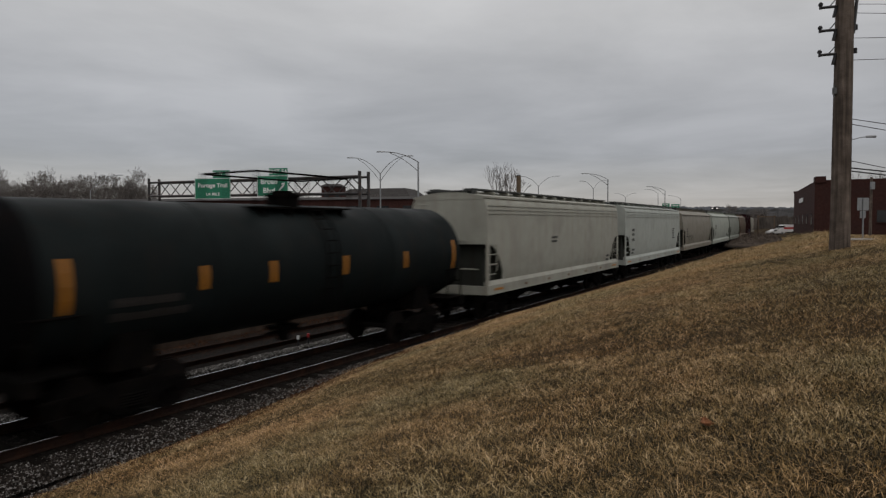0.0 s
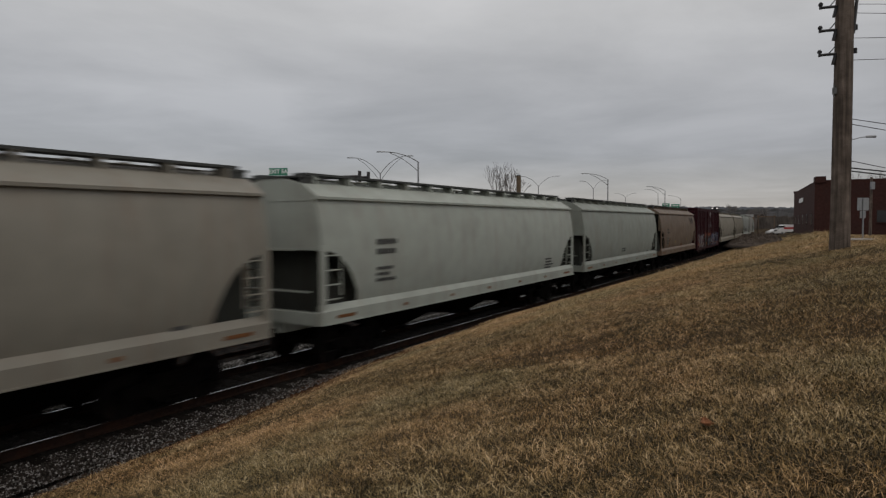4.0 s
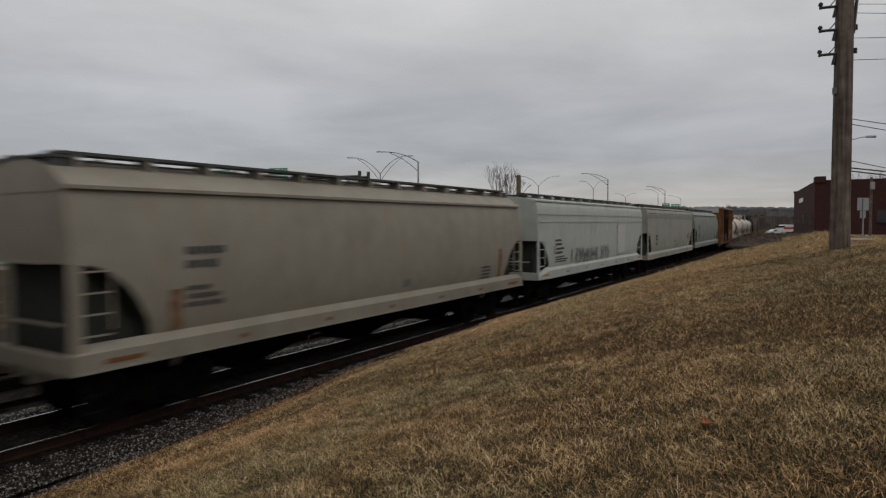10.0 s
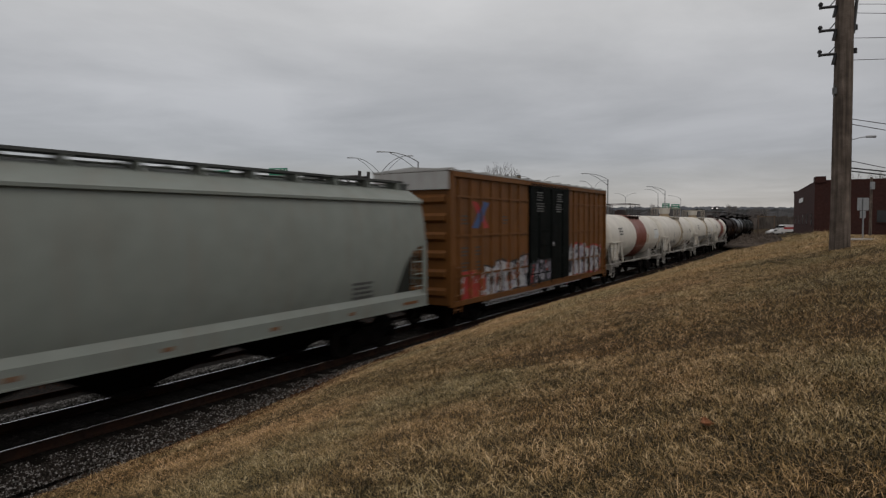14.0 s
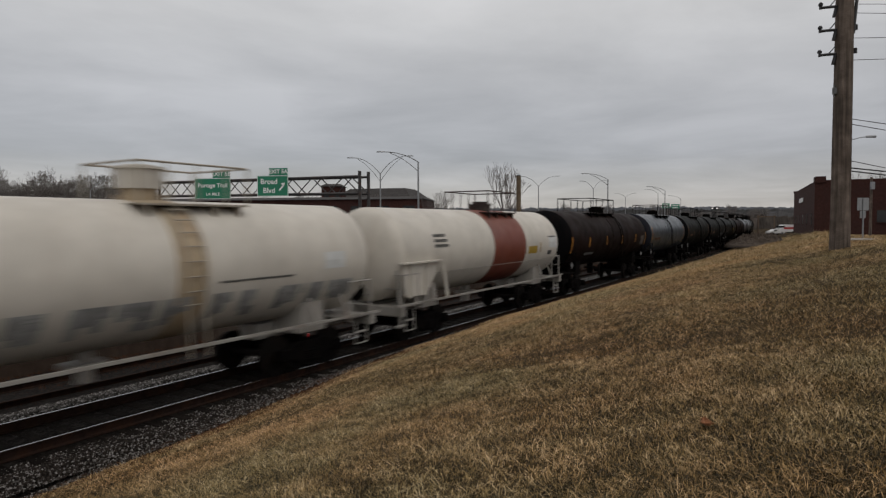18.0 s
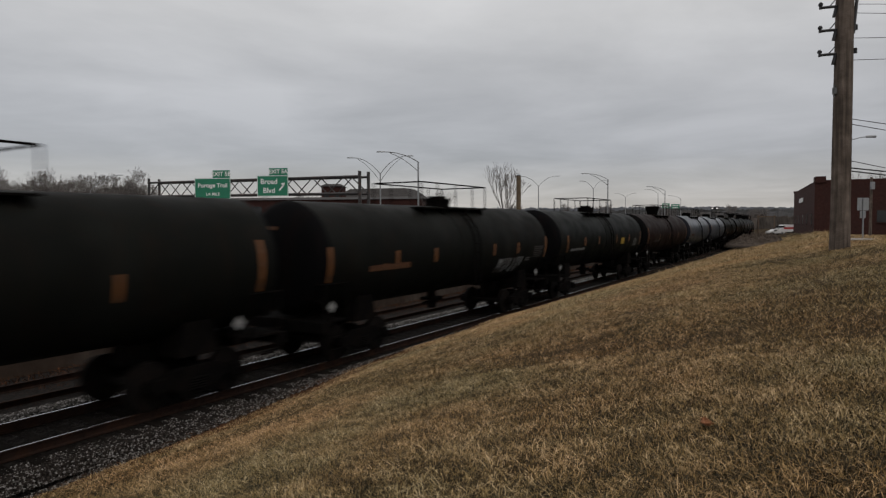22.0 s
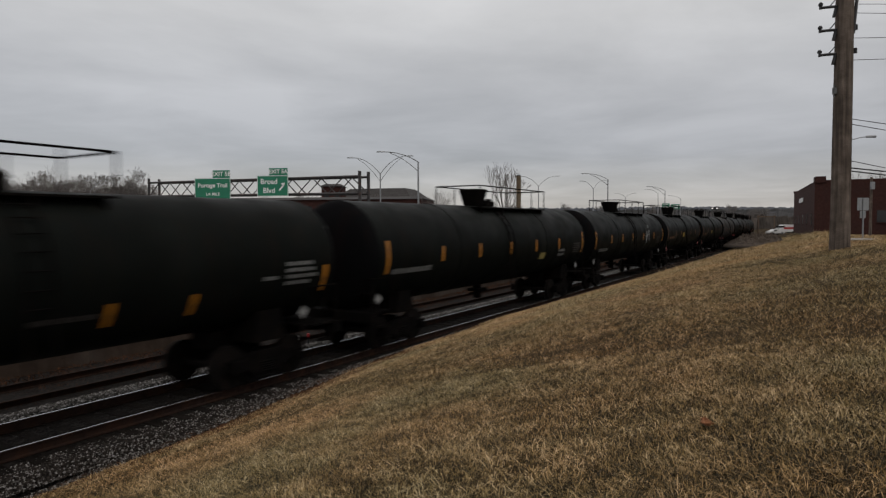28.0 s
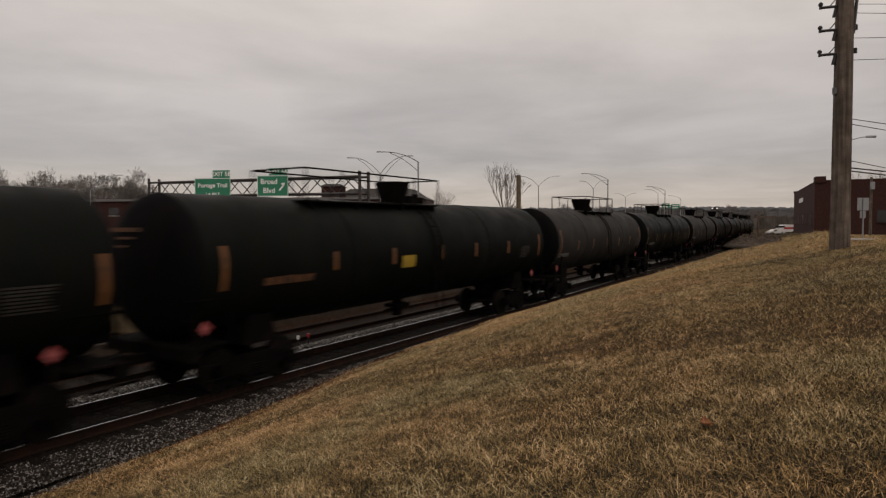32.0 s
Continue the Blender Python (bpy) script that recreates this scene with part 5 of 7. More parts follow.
def road_sign(label, words, tl, br, tab, tabwords, arrow=False):
    """A green panel with a border, words and an exit tab; tl and br are its corners."""
    tl, br = Vector(tl), Vector(br)
    w, h = (br.xy - tl.xy).length, tl.z - br.z
    ang = math.atan2(-17.0, 30.16) * 0.25
    ob = tagged(new("road_sign"), label, "road sign")
    ob.matrix_world = Matrix.Translation((tl + br) / 2 * (1 - 0.036) + Vector((0, 0, 3.542 * 0.036))) @ Matrix.Rotation(ang, 4, "Z")
    s = Shape().box(0, 0, 0, w, 0.06, h)
    panel = part("panel", s.mesh("panel", M_GREEN), ob)
    s = Shape()
    for z in (-h / 2 + 0.04, h / 2 - 0.04):
        s.box(0, -0.035, z, w - 0.02, 0.012, 0.05)
    for x in (-w / 2 + 0.04, w / 2 - 0.04):
        s.box(x, -0.035, 0, 0.05, 0.012, h - 0.05)
    part("border", s.mesh("border", M_SIGNWHITE), panel, "white border")
    tw, th_, tx = tab
    s = Shape().box(tx, 0, h / 2 + th_ / 2 + 0.02, tw, 0.06, th_)
    tabob = part("exit_tab", s.mesh("exit_tab", M_GREEN), ob)
    for txt, size, x, z in words:
        t = part("lettering", text_mesh(txt, size, M_SIGNWHITE), panel, "white lettering")
        t.matrix_basis = Matrix.Translation((x, -0.04, z)) @ Matrix.Rotation(radians(90), 4, "X")
    t = part("lettering", text_mesh(tabwords, th_ * 0.78, M_SIGNWHITE), tabob, "white lettering")
    t.matrix_basis = Matrix.Translation((tx, -0.04, h / 2 + th_ / 2 + 0.02)) @ Matrix.Rotation(radians(90), 4, "X")
    if arrow:
        s = Shape().box(1.02, -0.04, -0.18, 0.85, 0.012, 0.16, (0, -50, 0))
        s.prism([(1.42, 0.36), (0.92, 0.26), (1.02, 0.16), (1.16, 0.05), (1.30, -0.06)], -0.046, -0.034)
        part("arrow", s.mesh("arrow", M_SIGNWHITE), panel, "white arrow")
    for x in (-w * 0.3, w * 0.3):
        part("mounting_beam", Shape().box(x, 0.16, 0, 0.1, 0.26, h * 0.95).mesh("mounting_beam", M_GANTRY), ob)
    return ob


road_sign("green road sign reading Portage Trail, a quarter mile", [("Portage Trail", 0.70, 0, 0.36), ("1/4 MILE", 0.50, 0, -0.66)],
          (-30.35, 78.3, 9.03), (-26.10, 76.9, 6.58), (2.1, 0.9, 1.1), "EXIT 5B")
road_sign("green road sign reading Broad Blvd with a white arrow", [("Broad", 0.80, -0.42, 0.46), ("Blvd", 0.80, -0.42, -0.52)],
          (-21.02, 72.4, 8.91), (-17.62, 71.4, 6.64), (2.1, 0.78, 0.65), "EXIT 5A", True)


# ---- highway lamps ----
def lamp_mesh_post(s, h, r0=0.11, r1=0.07):
    s.tube((0, 0, 0), (0, 0, h), r0, 8, r1)


def highway_lamp(x, y, zg, h, arms, label):
    ob = tagged(new("street_lamp"), label, "street lamp", "lamps along the highway")
    ob.matrix_world = pose(x, y, zg)
    part("post", kept(("lamp_post", round(h, 1)), M_GALV, lambda s: lamp_mesh_post(s, h), 40), ob)
    for dx, dz, braced in arms:
        s = Shape()
        pts = [(dx * q, 0, h + dz * (1 - (1 - q) ** 2.2)) for q in [k / 8 for k in range(9)]]
        s.pipe(pts, 0.045)
        if braced:
            s.pipe([(dx * q, 0, h - 0.9 + (dz + 0.9) * (1 - (1 - q) ** 1.7)) for q in [k / 6 * 0.8 for k in range(7)]], 0.035)
        arm = part("arm", s.mesh("arm", M_GALV, 50), ob)
        s = Shape().loft([[(dx + (math.copysign(1, dx)) * u, v * wd, h + dz + tt) for v, tt in ((-1, 0), (-0.7, 0.07), (0.7, 0.07), (1, 0), (0, -0.05))] for u, wd in ((-0.1, 0.06), (0.1, 0.14), (0.5, 0.15), (0.62, 0.06))])
        part("lamp_head", s.mesh("lamp_head", M_GALV, 50), arm)
    return ob


TWIN = ((-3.3, 1.9, True), (3.3, 2.1, True))
highway_lamp(-7.4, 75.0, 1.0, 8.34, TWIN, "tall galvanised highway lamp with two curved arms")
highway_lamp(-2.32, 60.0, 0.9, 8.40, ((-3.3, 0.95, True),), "tall galvanised lamp with one curved arm over the road")
highway_lamp(18.16, 120.0, 1.0, 9.36, ((-3.4, 1.9, False), (3.4, 1.9, False)), "distant twin-armed highway lamp")
highway_lamp(35.7, 150.0, 1.0, 10.36, ((-2.6, 1.9, False), (2.6, 2.1, False)), "distant twin-armed highway lamp")
highway_lamp(24.8, 95.0, 0.9, 9.02, ((-3.4, 0.9, True),), "galvanised lamp with one curved arm")
highway_lamp(45.69, 130.0, 0.9, 9.0, ((-3.2, 0.9, True),), "distant galvanised lamp with one curved arm")
highway_lamp(57.9, 170.0, 1.0, 10.1, ((-3.0, 1.2, False),), "distant galvanised lamp with one curved arm")
highway_lamp(57.8, 200.0, 1.0, 10.2, ((-2.8, 1.4, False), (2.8, 1.4, False)), "distant twin-armed highway lamp")
highway_lamp(75.3, 200.0, 1.0, 9.8, ((-3.4, 1.0, False),), "distant galvanised lamp with one curved arm")
highway_lamp(-53.5, 96.0, 2.6, 5.9, ((4.4, 2.4, True),), "highway lamp with a long curved arm behind bare trees")

# ---- bare trees ----
M_BARK = material("winter_bark", (0.135, 0.120, 0.112), 0.9, 0.0, 0.25, 6.0, (0.05, 0.045, 0.04), 0.5, 3.0, bump=0.3)


def grow(trunk, twigs, p, d, ln, r, depth, rnd, droop, last=5, thin=0.024):
    p1 = p + d * ln
    r = max(r, thin)
    (trunk if depth <= 1 else twigs).tube(p, p1, r, 5 if depth <= 1 else 3, r * 0.68)
    if depth >= last:
        return
    n = rnd.choice((2, 3)) if depth < 4 else rnd.choice((2, 3, 3))
    for k in range(n):
        ax = Vector((rnd.uniform(-1, 1), rnd.uniform(-1, 1), rnd.uniform(-0.3, 0.6)))
        nd = (d * rnd.uniform(0.75, 1.0) + ax.normalized() * rnd.uniform(0.35, 0.75) + Vector((0, 0, 0.12))).normalized()
        grow(trunk, twigs, p1, nd, ln * rnd.uniform(0.62, 0.86), r * 0.66, depth + 1, rnd, droop, last, thin)


def tree_meshes(seed, h, stems=0, last=5, thin=0.024):
    rnd = random.Random(seed)
    trunk, twigs = Shape(), Shape()
    for k in range(stems or rnd.choice((1, 2, 2))):
        d = Vector((rnd.uniform(-0.3, 0.3), rnd.uniform(-0.3, 0.3), 1)).normalized()
        grow(trunk, twigs, Vector((0, 0, -0.2)), d, h * 0.24, h * 0.011, 0, rnd, 0, last, thin)
    return trunk.mesh("trunk", M_BARK), twigs.mesh("crown", M_BARK)


TREES = [tree_meshes(k, 8.0, 0, 7, 0.008) for k in (3, 8, 14, 21)] + [tree_meshes(k, 8.0, 3, 5, 0.011) for k in (5, 17)]


def tree(x, y, z, k, scale, turn, label, slim=1.0):
    ob = tagged(new("tree"), label, "tree", "bare trees beyond the line")
    tr, cr = TREES[k]
    part("trunk", tr, ob)
    part("crown", cr, ob)
    ob.matrix_world = Matrix.Translation((x, y, z)) @ Matrix.Rotation(turn, 4, "Z") @ Matrix.Diagonal((scale * slim, scale * slim, scale, 1))


rt = random.Random(4)
tree(6.7, 70.0, 1.0, 4, 1.45, 0.4, "leafless many-stemmed tree behind the railway", 0.62)
tree(-0.6, 82.0, 1.0, 5, 1.0, 1.0, "small leafless tree behind the railway")
for k in range(52):
    q = rt.random()
    y = 118 + rt.uniform(-6, 34)
    x = y * (-0.72 + 0.27 * q)
    tree(x, y, height(x, y) - 0.1, rt.randrange(4), rt.uniform(1.4, 1.85), rt.uniform(0, 6.28), "leafless grey-brown tree beyond the highway")
for k in range(16):
    x, y = rt.uniform(-36, -6), rt.uniform(128, 150)
    tree(x, y, height(x, y) - 0.1, rt.randrange(4), rt.uniform(1.0, 1.3), rt.uniform(0, 6.28), "leafless grey-brown tree beyond the highway")

for k in range(12):
    y = rt.uniform(100, 118)
    x = y * rt.uniform(-0.16, -0.05)
    tree(x, y, height(x, y) - 0.1, rt.randrange(4), rt.uniform(0.85, 1.1), rt.uniform(0, 6.28), "small leafless tree beyond the highway")
for k in range(46):
    y = rt.uniform(230, 330)
    x = y * rt.uniform(0.06, 0.60)
    tree(x, y, height(x, y) - 0.1, rt.randrange(4), rt.uniform(1.0, 1.5), rt.uniform(0, 6.28), "far leafless tree along the horizon")

# timber post behind the line
ob = tagged(new("timber_post"), "thick brown timber post standing behind the railway", "post")
ob.matrix_world = pose(7.2, 60.0, 0.3)
part("shaft", kept("timber_shaft", material("brown_timber", (0.13, 0.095, 0.06), 0.9, 0.0, 0.2, 5.0, (0.07, 0.05, 0.035), 0.5, 2.0, bump=0.3), lambda s: s.tube((0, 0, 0), (0, 0, 7.62), 0.23, 10, 0.21), 40), ob)
part("cap", kept("timber_cap", M_DARKMETAL, lambda s: s.tube((0, 0, 7.62), (0, 0, 7.70), 0.19, 10), 40), ob)

# ---- buildings ----
M_BRICK = material("dark_red_brick", (0.047, 0.019, 0.0155), 0.9, 0.0, 0.25, 3.0, (0.035, 0.017, 0.015), 0.5, 0.4, bump=0.2, bump_scale=12.0, spec=0.2)
M_ROOF = material("dark_flat_roof", (0.028, 0.024, 0.022), 0.9, 0.0, 0.2, 2.0, bump=0.1)
M_CONC = material("pale_concrete", (0.36, 0.35, 0.33), 0.85, 0.0, 0.12, 3.0, (0.25, 0.24, 0.22), 0.4, 0.8, bump=0.15)
M_WINDOW = material("dark_window_glass", (0.02, 0.022, 0.025), 0.12, 0.0, 0.1, 3.0, bump=0)


def brick_building():
    ob = tagged(new("brick_building"), "two-storey dark red brick commercial building with a flat parapet roof", "building")
    # corner nearest the railway, side wall parallel to the line, front wall across
    c = Vector((54.7, 93.0, 0.0))
    far = Vector((72.8, 131.0, 0.0))
    d = (far - c)
    ob.matrix_world = Matrix.Translation((c.x, c.y, 1.3)) @ Matrix.Rotation(math.atan2(d.y, d.x) - math.pi / 2, 4, "Z")
    ln, wd, h = d.length, 44.0, 8.0
    part("wall", Shape().box(wd / 2, ln / 2, h / 2, wd, ln, h).mesh("wall", M_BRICK), ob)
    part("roof", Shape().box(wd / 2, ln / 2, h + 0.05, wd - 0.5, ln - 0.5, 0.1).mesh("roof", M_ROOF), ob)
    part("parapet", Shape().box(0.7, 1.0, h + 0.35, 1.4, 2.4, 0.9).mesh("parapet", M_BRICK), ob)
    part("parapet", Shape().box(wd / 2, 0.2, h + 0.12, wd, 0.4, 0.3).mesh("parapet", M_BRICK), ob)
    part("parapet", Shape().box(0.15, ln - 1.2, h + 0.12, 0.5, 2.2, 0.5).mesh("parapet", M_BRICK), ob)
    part("parapet", Shape().box(0.15, ln / 2, h + 0.02, 0.36, ln, 0.16).mesh("parapet", M_BRICK), ob, "brick coping")
    part("wall_sign", Shape().box(-0.08, ln * 0.55, h - 2.0, 0.12, 7.5, 0.75).mesh("wall_sign", M_SIGNWHITE), ob, "long white sign board")
    for k in range(5):
        y = 4.0 + k * 8.0
        w = part("window", Shape().box(-0.02, y, 2.6, 0.06, 1.8, 1.6).mesh("window", M_WINDOW), ob)
        part("sill", Shape().box(-0.06, y, 1.72, 0.16, 2.0, 0.12).mesh("sill", M_BRICK), w)
    for k in range(8):
        x = 3.5 + k * 5.2
        w = part("window", Shape().box(x, -0.02, 2.9, 2.0, 0.06, 1.7).mesh("window", M_WINDOW), ob)
        part("sill", Shape().box(x, -0.06, 1.98, 2.2, 0.16, 0.12).mesh("sill", M_BRICK), w)
    part("rooftop_unit", Shape().box(15, 6, h + 0.7, 3.2, 2.6, 1.3).mesh("rooftop_unit", M_ROOF), ob)
    part("rooftop_unit", Shape().box(24, 5, h + 0.6, 4.2, 2.6, 1.1).mesh("rooftop_unit", M_ROOF), ob)
    return ob


brick_building()


def long_building(name, label, x, y, zg, lx, ly, h, turn, wall, roof_h, windows):
    ob = tagged(new(name), label, "building")
    ob.matrix_world = pose(x, y, zg, 0, 0, turn)
    part("wall", Shape().box(0, 0, h / 2, lx, ly, h).mesh("wall", wall), ob)
    part("roof", Shape().loft([[(-lx / 2 - 0.3, -ly / 2 - 0.3, h), (lx / 2 + 0.3, -ly / 2 - 0.3, h), (lx / 2 + 0.3, ly / 2 + 0.3, h), (-lx / 2 - 0.3, ly / 2 + 0.3, h)],
                               [(-lx / 2 + roof_h, -ly / 4, h + roof_h), (lx / 2 - roof_h, -ly / 4, h + roof_h), (lx / 2 - roof_h, ly / 4, h + roof_h), (-lx / 2 + roof_h, ly / 4, h + roof_h)]]).mesh("roof", M_ROOF), ob)
    for k in range(windows):
        wx = -lx / 2 + (k + 0.5) * lx / windows
        w = part("window", Shape().box(wx, -ly / 2 - 0.02, h - 1.6, lx / windows * 0.45, 0.06, 1.2).mesh("window", M_WINDOW), ob)
        part("sill", Shape().box(wx, -ly / 2 - 0.05, h - 2.3, lx / windows * 0.5, 0.14, 0.1).mesh("sill", M_CONC), w)
    return ob


long_building("brick_building", "long low red-brown brick building beyond the highway", -30, 104, 1.5, 56, 12, 5.6, -8, M_BRICK, 0.5, 14)
long_building("brick_building", "small red brick tower block beyond the highway", -19.3, 112, 1.5, 3.6, 4, 8.4, 0, M_BRICK, 0.5, 2)
long_building("brick_building", "brick building with a long dark roof beyond the highway", -11.6, 124, 1.5, 15, 14, 6.6, -14, M_BRICK, 2.0, 5)

# ---- highway beyond the line ----
M_ASPHALT = material("grey_asphalt", (0.06, 0.06, 0.06), 0.9, 0.0, 0.15, 4.0, (0.09, 0.09, 0.088), 0.4, 0.6, bump=0.2)
s = Shape()
rail_sweep(s, 0.0, [(-66, 0.7), (-66, 1.06), (-30, 1.06), (-30, 0.7)], -80, 300, 10.0)
tagged(new("road", s.mesh("road", M_ASPHALT)), "grey asphalt highway beyond the railway", "road", kind="structure")
s = Shape()
rail_sweep(s, 0.0, [(-28.4, 0.5), (-28.2, 1.25), (-28.0, 1.85), (-27.8, 1.85), (-27.6, 1.25), (-27.4, 0.5)], -80, 300, 10.0)
tagged(new("concrete_barrier", s.mesh("concrete_barrier", M_CONC)), "pale concrete barrier along the highway edge", "barrier", kind="structure")

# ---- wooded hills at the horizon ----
# Haze is mixed into these base colours, paler and bluer with distance.
M_WOODS_FAR = material("haze_tinted_far_woods", (0.150, 0.160, 0.180), 1.0, 0.0, 0.15, 0.03, (0.11, 0.118, 0.13), 0.6, 0.012, bump=0, spec=0.0)
M_WOODS_MID = material("haze_greyed_woods", (0.085, 0.084, 0.086), 1.0, 0.0, 0.4, 0.06, (0.045, 0.048, 0.045), 0.6, 0.02, bump=0, spec=0.0)
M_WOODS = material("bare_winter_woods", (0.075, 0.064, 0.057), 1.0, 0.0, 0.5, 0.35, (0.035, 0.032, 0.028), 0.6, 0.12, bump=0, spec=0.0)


def hills(name, y0, x0, x1, base, amp, seed, mat):
    rng = random.Random(seed)
    s = Shape()
    n = max(int((x1 - x0) / (y0 * 0.0018)), 40)
    prev = None
    tops = []
    for k in range(n + 1):
        x = x0 + (x1 - x0) * k / n
        z = base + amp * 0.45 * noise.noise(Vector((x * 4.0 / y0, seed, 0))) + amp * 0.3 * noise.noise(Vector((x * 60.0 / y0, seed, 4))) + rng.uniform(0, amp * 0.3) * (1 if rng.random() < 0.85 else 1.7)
        tops.append((x, z))
    for (xa, za), (xb, zb) in zip(tops, tops[1:]):
        s.add([(xa, y0 - 4, -5), (xb, y0 - 4, -5), (xb, y0, zb), (xa, y0, za), (xb, y0 + 200, -5), (xa, y0 + 200, -5)], [(0, 1, 2, 3), (3, 2, 4, 5)])
    tagged(new(name, s.mesh(name, mat)), "low hills with bare woods along the horizon", "hills", kind="structure")


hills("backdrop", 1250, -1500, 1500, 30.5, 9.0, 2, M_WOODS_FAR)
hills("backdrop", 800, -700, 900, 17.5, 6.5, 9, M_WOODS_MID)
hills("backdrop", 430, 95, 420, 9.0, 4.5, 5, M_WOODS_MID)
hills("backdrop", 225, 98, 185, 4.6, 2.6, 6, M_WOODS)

# ---- street sign, lamp and kerb strip near the pole ----
ob = tagged(new("street_sign"), "back of a pale metal street sign with a smaller plate below", "street sign")
ob.matrix_world = pose(21.95, 33.0, 2.45)
part("post", kept("sign_post", M_GALV, lambda s: s.box(0, -0.03, 0.75, 0.06, 0.04, 3.1), None), ob)
part("panel", kept("sign_panel", M_GALV, lambda s: s.box(0, 0, 1.98, 0.60, 0.02, 0.66), None), ob, "pale sign panel")
part("plate", kept("sign_plate", M_GALV, lambda s: s.box(0, 0, 1.44, 0.30, 0.02, 0.38), None), ob, "small pale plate")
ob = tagged(new("street_lamp"), "street lamp with a long cobra-head arm", "street lamp")
ob.matrix_world = pose(25.0, 40.0, 2.4)
part("post", kept("street_post", M_DARKMETAL, lambda s: s.tube((0, 0, -0.5), (0, 0, 6.2), 0.10, 8, 0.07), 40), ob)
arm = part("arm", kept("street_arm", M_GALV, lambda s: s.pipe([(0, 0, 6.0), (0.7, 0, 6.25), (1.4, 0, 6.42), (1.8, 0, 6.45)], 0.03), 40), ob)
part("lamp_head", kept("cobra_head", M_GALV, lambda s: s.loft([[(u, v * wd, 6.45 + tt) for v, tt in ((-1, 0), (-0.6, 0.08), (0.6, 0.08), (1, 0), (0, -0.06))] for u, wd in ((1.7, 0.05), (1.85, 0.13), (2.2, 0.14), (2.32, 0.05))]), 50), arm)
ob = tagged(new("utility_pole"), "dark slender utility pole beside the brick building", "utility pole")
ob.matrix_world = pose(40.65, 60.0, 2.2)
part("shaft", kept("slender_shaft", M_POLE, lambda s: s.tube((0, 0, -0.8), (0, 0, 5.5), 0.13, 8, 0.11), 40), ob)
part("meter_box", kept("meter_box", M_GALV, lambda s: s.box(0, -0.16, 4.7, 0.34, 0.2, 0.7), None), ob)
s = Shape()
rings = []
for k in range(15):
    x = 12.9 + k * 2.0
    y0, y1 = 20.0 - 0.10 * (x - 13), 24.4 - 0.10 * (x - 13)
    rings.append([(x, y0, height(x, y0) - 0.3), (x, y0, height(x, y0) + 0.05), (x + 2.8, y1, height(x + 2.8, y1) + 0.05), (x + 2.8, y1, height(x + 2.8, y1) - 0.3)])
s.loft(rings)
M_PATH = material("worn_concrete_path", (0.23, 0.22, 0.205), 0.9, 0.0, 0.15, 3.0, (0.15, 0.14, 0.125), 0.5, 0.8, bump=0.15)
tagged(new("pavement", s.mesh("pavement", M_PATH)), "pale concrete footpath beyond the grass", "pavement", kind="structure")

for za, xb, zb, r in ((7.81, 19.77, 9.26, 0.006), (7.64, 19.79, 8.91, 0.006), (7.15, 19.81, 8.5, 0.006), (6.72, 19.83, 8.06, 0.006), (5.58, 19.97, 4.93, 0.008), (5.48, 19.99, 4.52, 0.008),
                      (4.76, 20.04, 3.28, 0.008), (4.61, 20.01, 4.01, 0.014), (4.55, 20.02, 3.8, 0.014)):
    wire("cable", "thin dark overhead cable strung from the utility pole", (8.02, 12.6, za), (xb, 17.0, zb), r, 0.0)


# ---- parked vehicles by the brick building ----
M_CARWHITE = material("white_vehicle_paint", (0.62, 0.62, 0.62), 0.3, 0.0, 0.04, 3.0, bump=0)
M_CARRED = material("red_vehicle_stripe", (0.35, 0.03, 0.025), 0.35, 0.0, 0.05, 3.0, bump=0)
M_TYRE = material("black_tyre", (0.015, 0.015, 0.015), 0.9)


def vehicle(label, x, y, turn, ln, h, stripe):
    ob = tagged(new("van" if stripe else "car"), label, "vehicle")
    ob.matrix_world = pose(x, y, height(x, y) - 0.02, 0, 0, turn)
    w = 1.9
    if stripe:
        prof = [(-ln / 2, 0.4), (-ln / 2, h - 0.1), (-ln / 2 + 0.1, h), (ln * 0.2, h), (ln * 0.3, h * 0.62), (ln / 2 - 0.1, h * 0.55), (ln / 2, 0.45)]
    else:
        prof = [(-ln / 2, 0.4), (-ln / 2 + 0.05, 0.85), (-ln * 0.35, 0.95), (-ln * 0.22, h), (ln * 0.15, h), (ln * 0.3, 0.95), (ln / 2 - 0.1, 0.8), (ln / 2, 0.4)]
    part("body", Shape().prism(prof, -w / 2, w / 2).mesh("body", M_CARWHITE), ob)
    if stripe:
        for sy in (-1, 1):
            part("stripe", Shape().box(-ln * 0.12, sy * (w / 2 + 0.006), h * 0.60, ln * 0.66, 0.01, 0.5).mesh("stripe", M_CARRED), ob, "broad red stripe")
    part("window", Shape().box(ln * 0.12 if not stripe else ln * 0.26, 0, h * 0.78, ln * 0.2, w + 0.01, h * 0.18).mesh("window", M_WINDOW), ob)
    for sx in (-0.31, 0.31):
        for sy in (-1, 1):
            part("wheel", kept("car_wheel", M_TYRE, lambda s: s.tube((0, -0.1, 0), (0, 0.1, 0), 0.33, 16), 40), ob, "", (sx * ln, sy * (w / 2 - 0.1), 0.33))


vehicle("white van with a broad red stripe parked by the brick building", 81.4, 150.0, 186, 4.6, 2.15, True)
vehicle("small white car parked beside the van", 77.4, 147.0, 184, 3.6, 1.3, False)


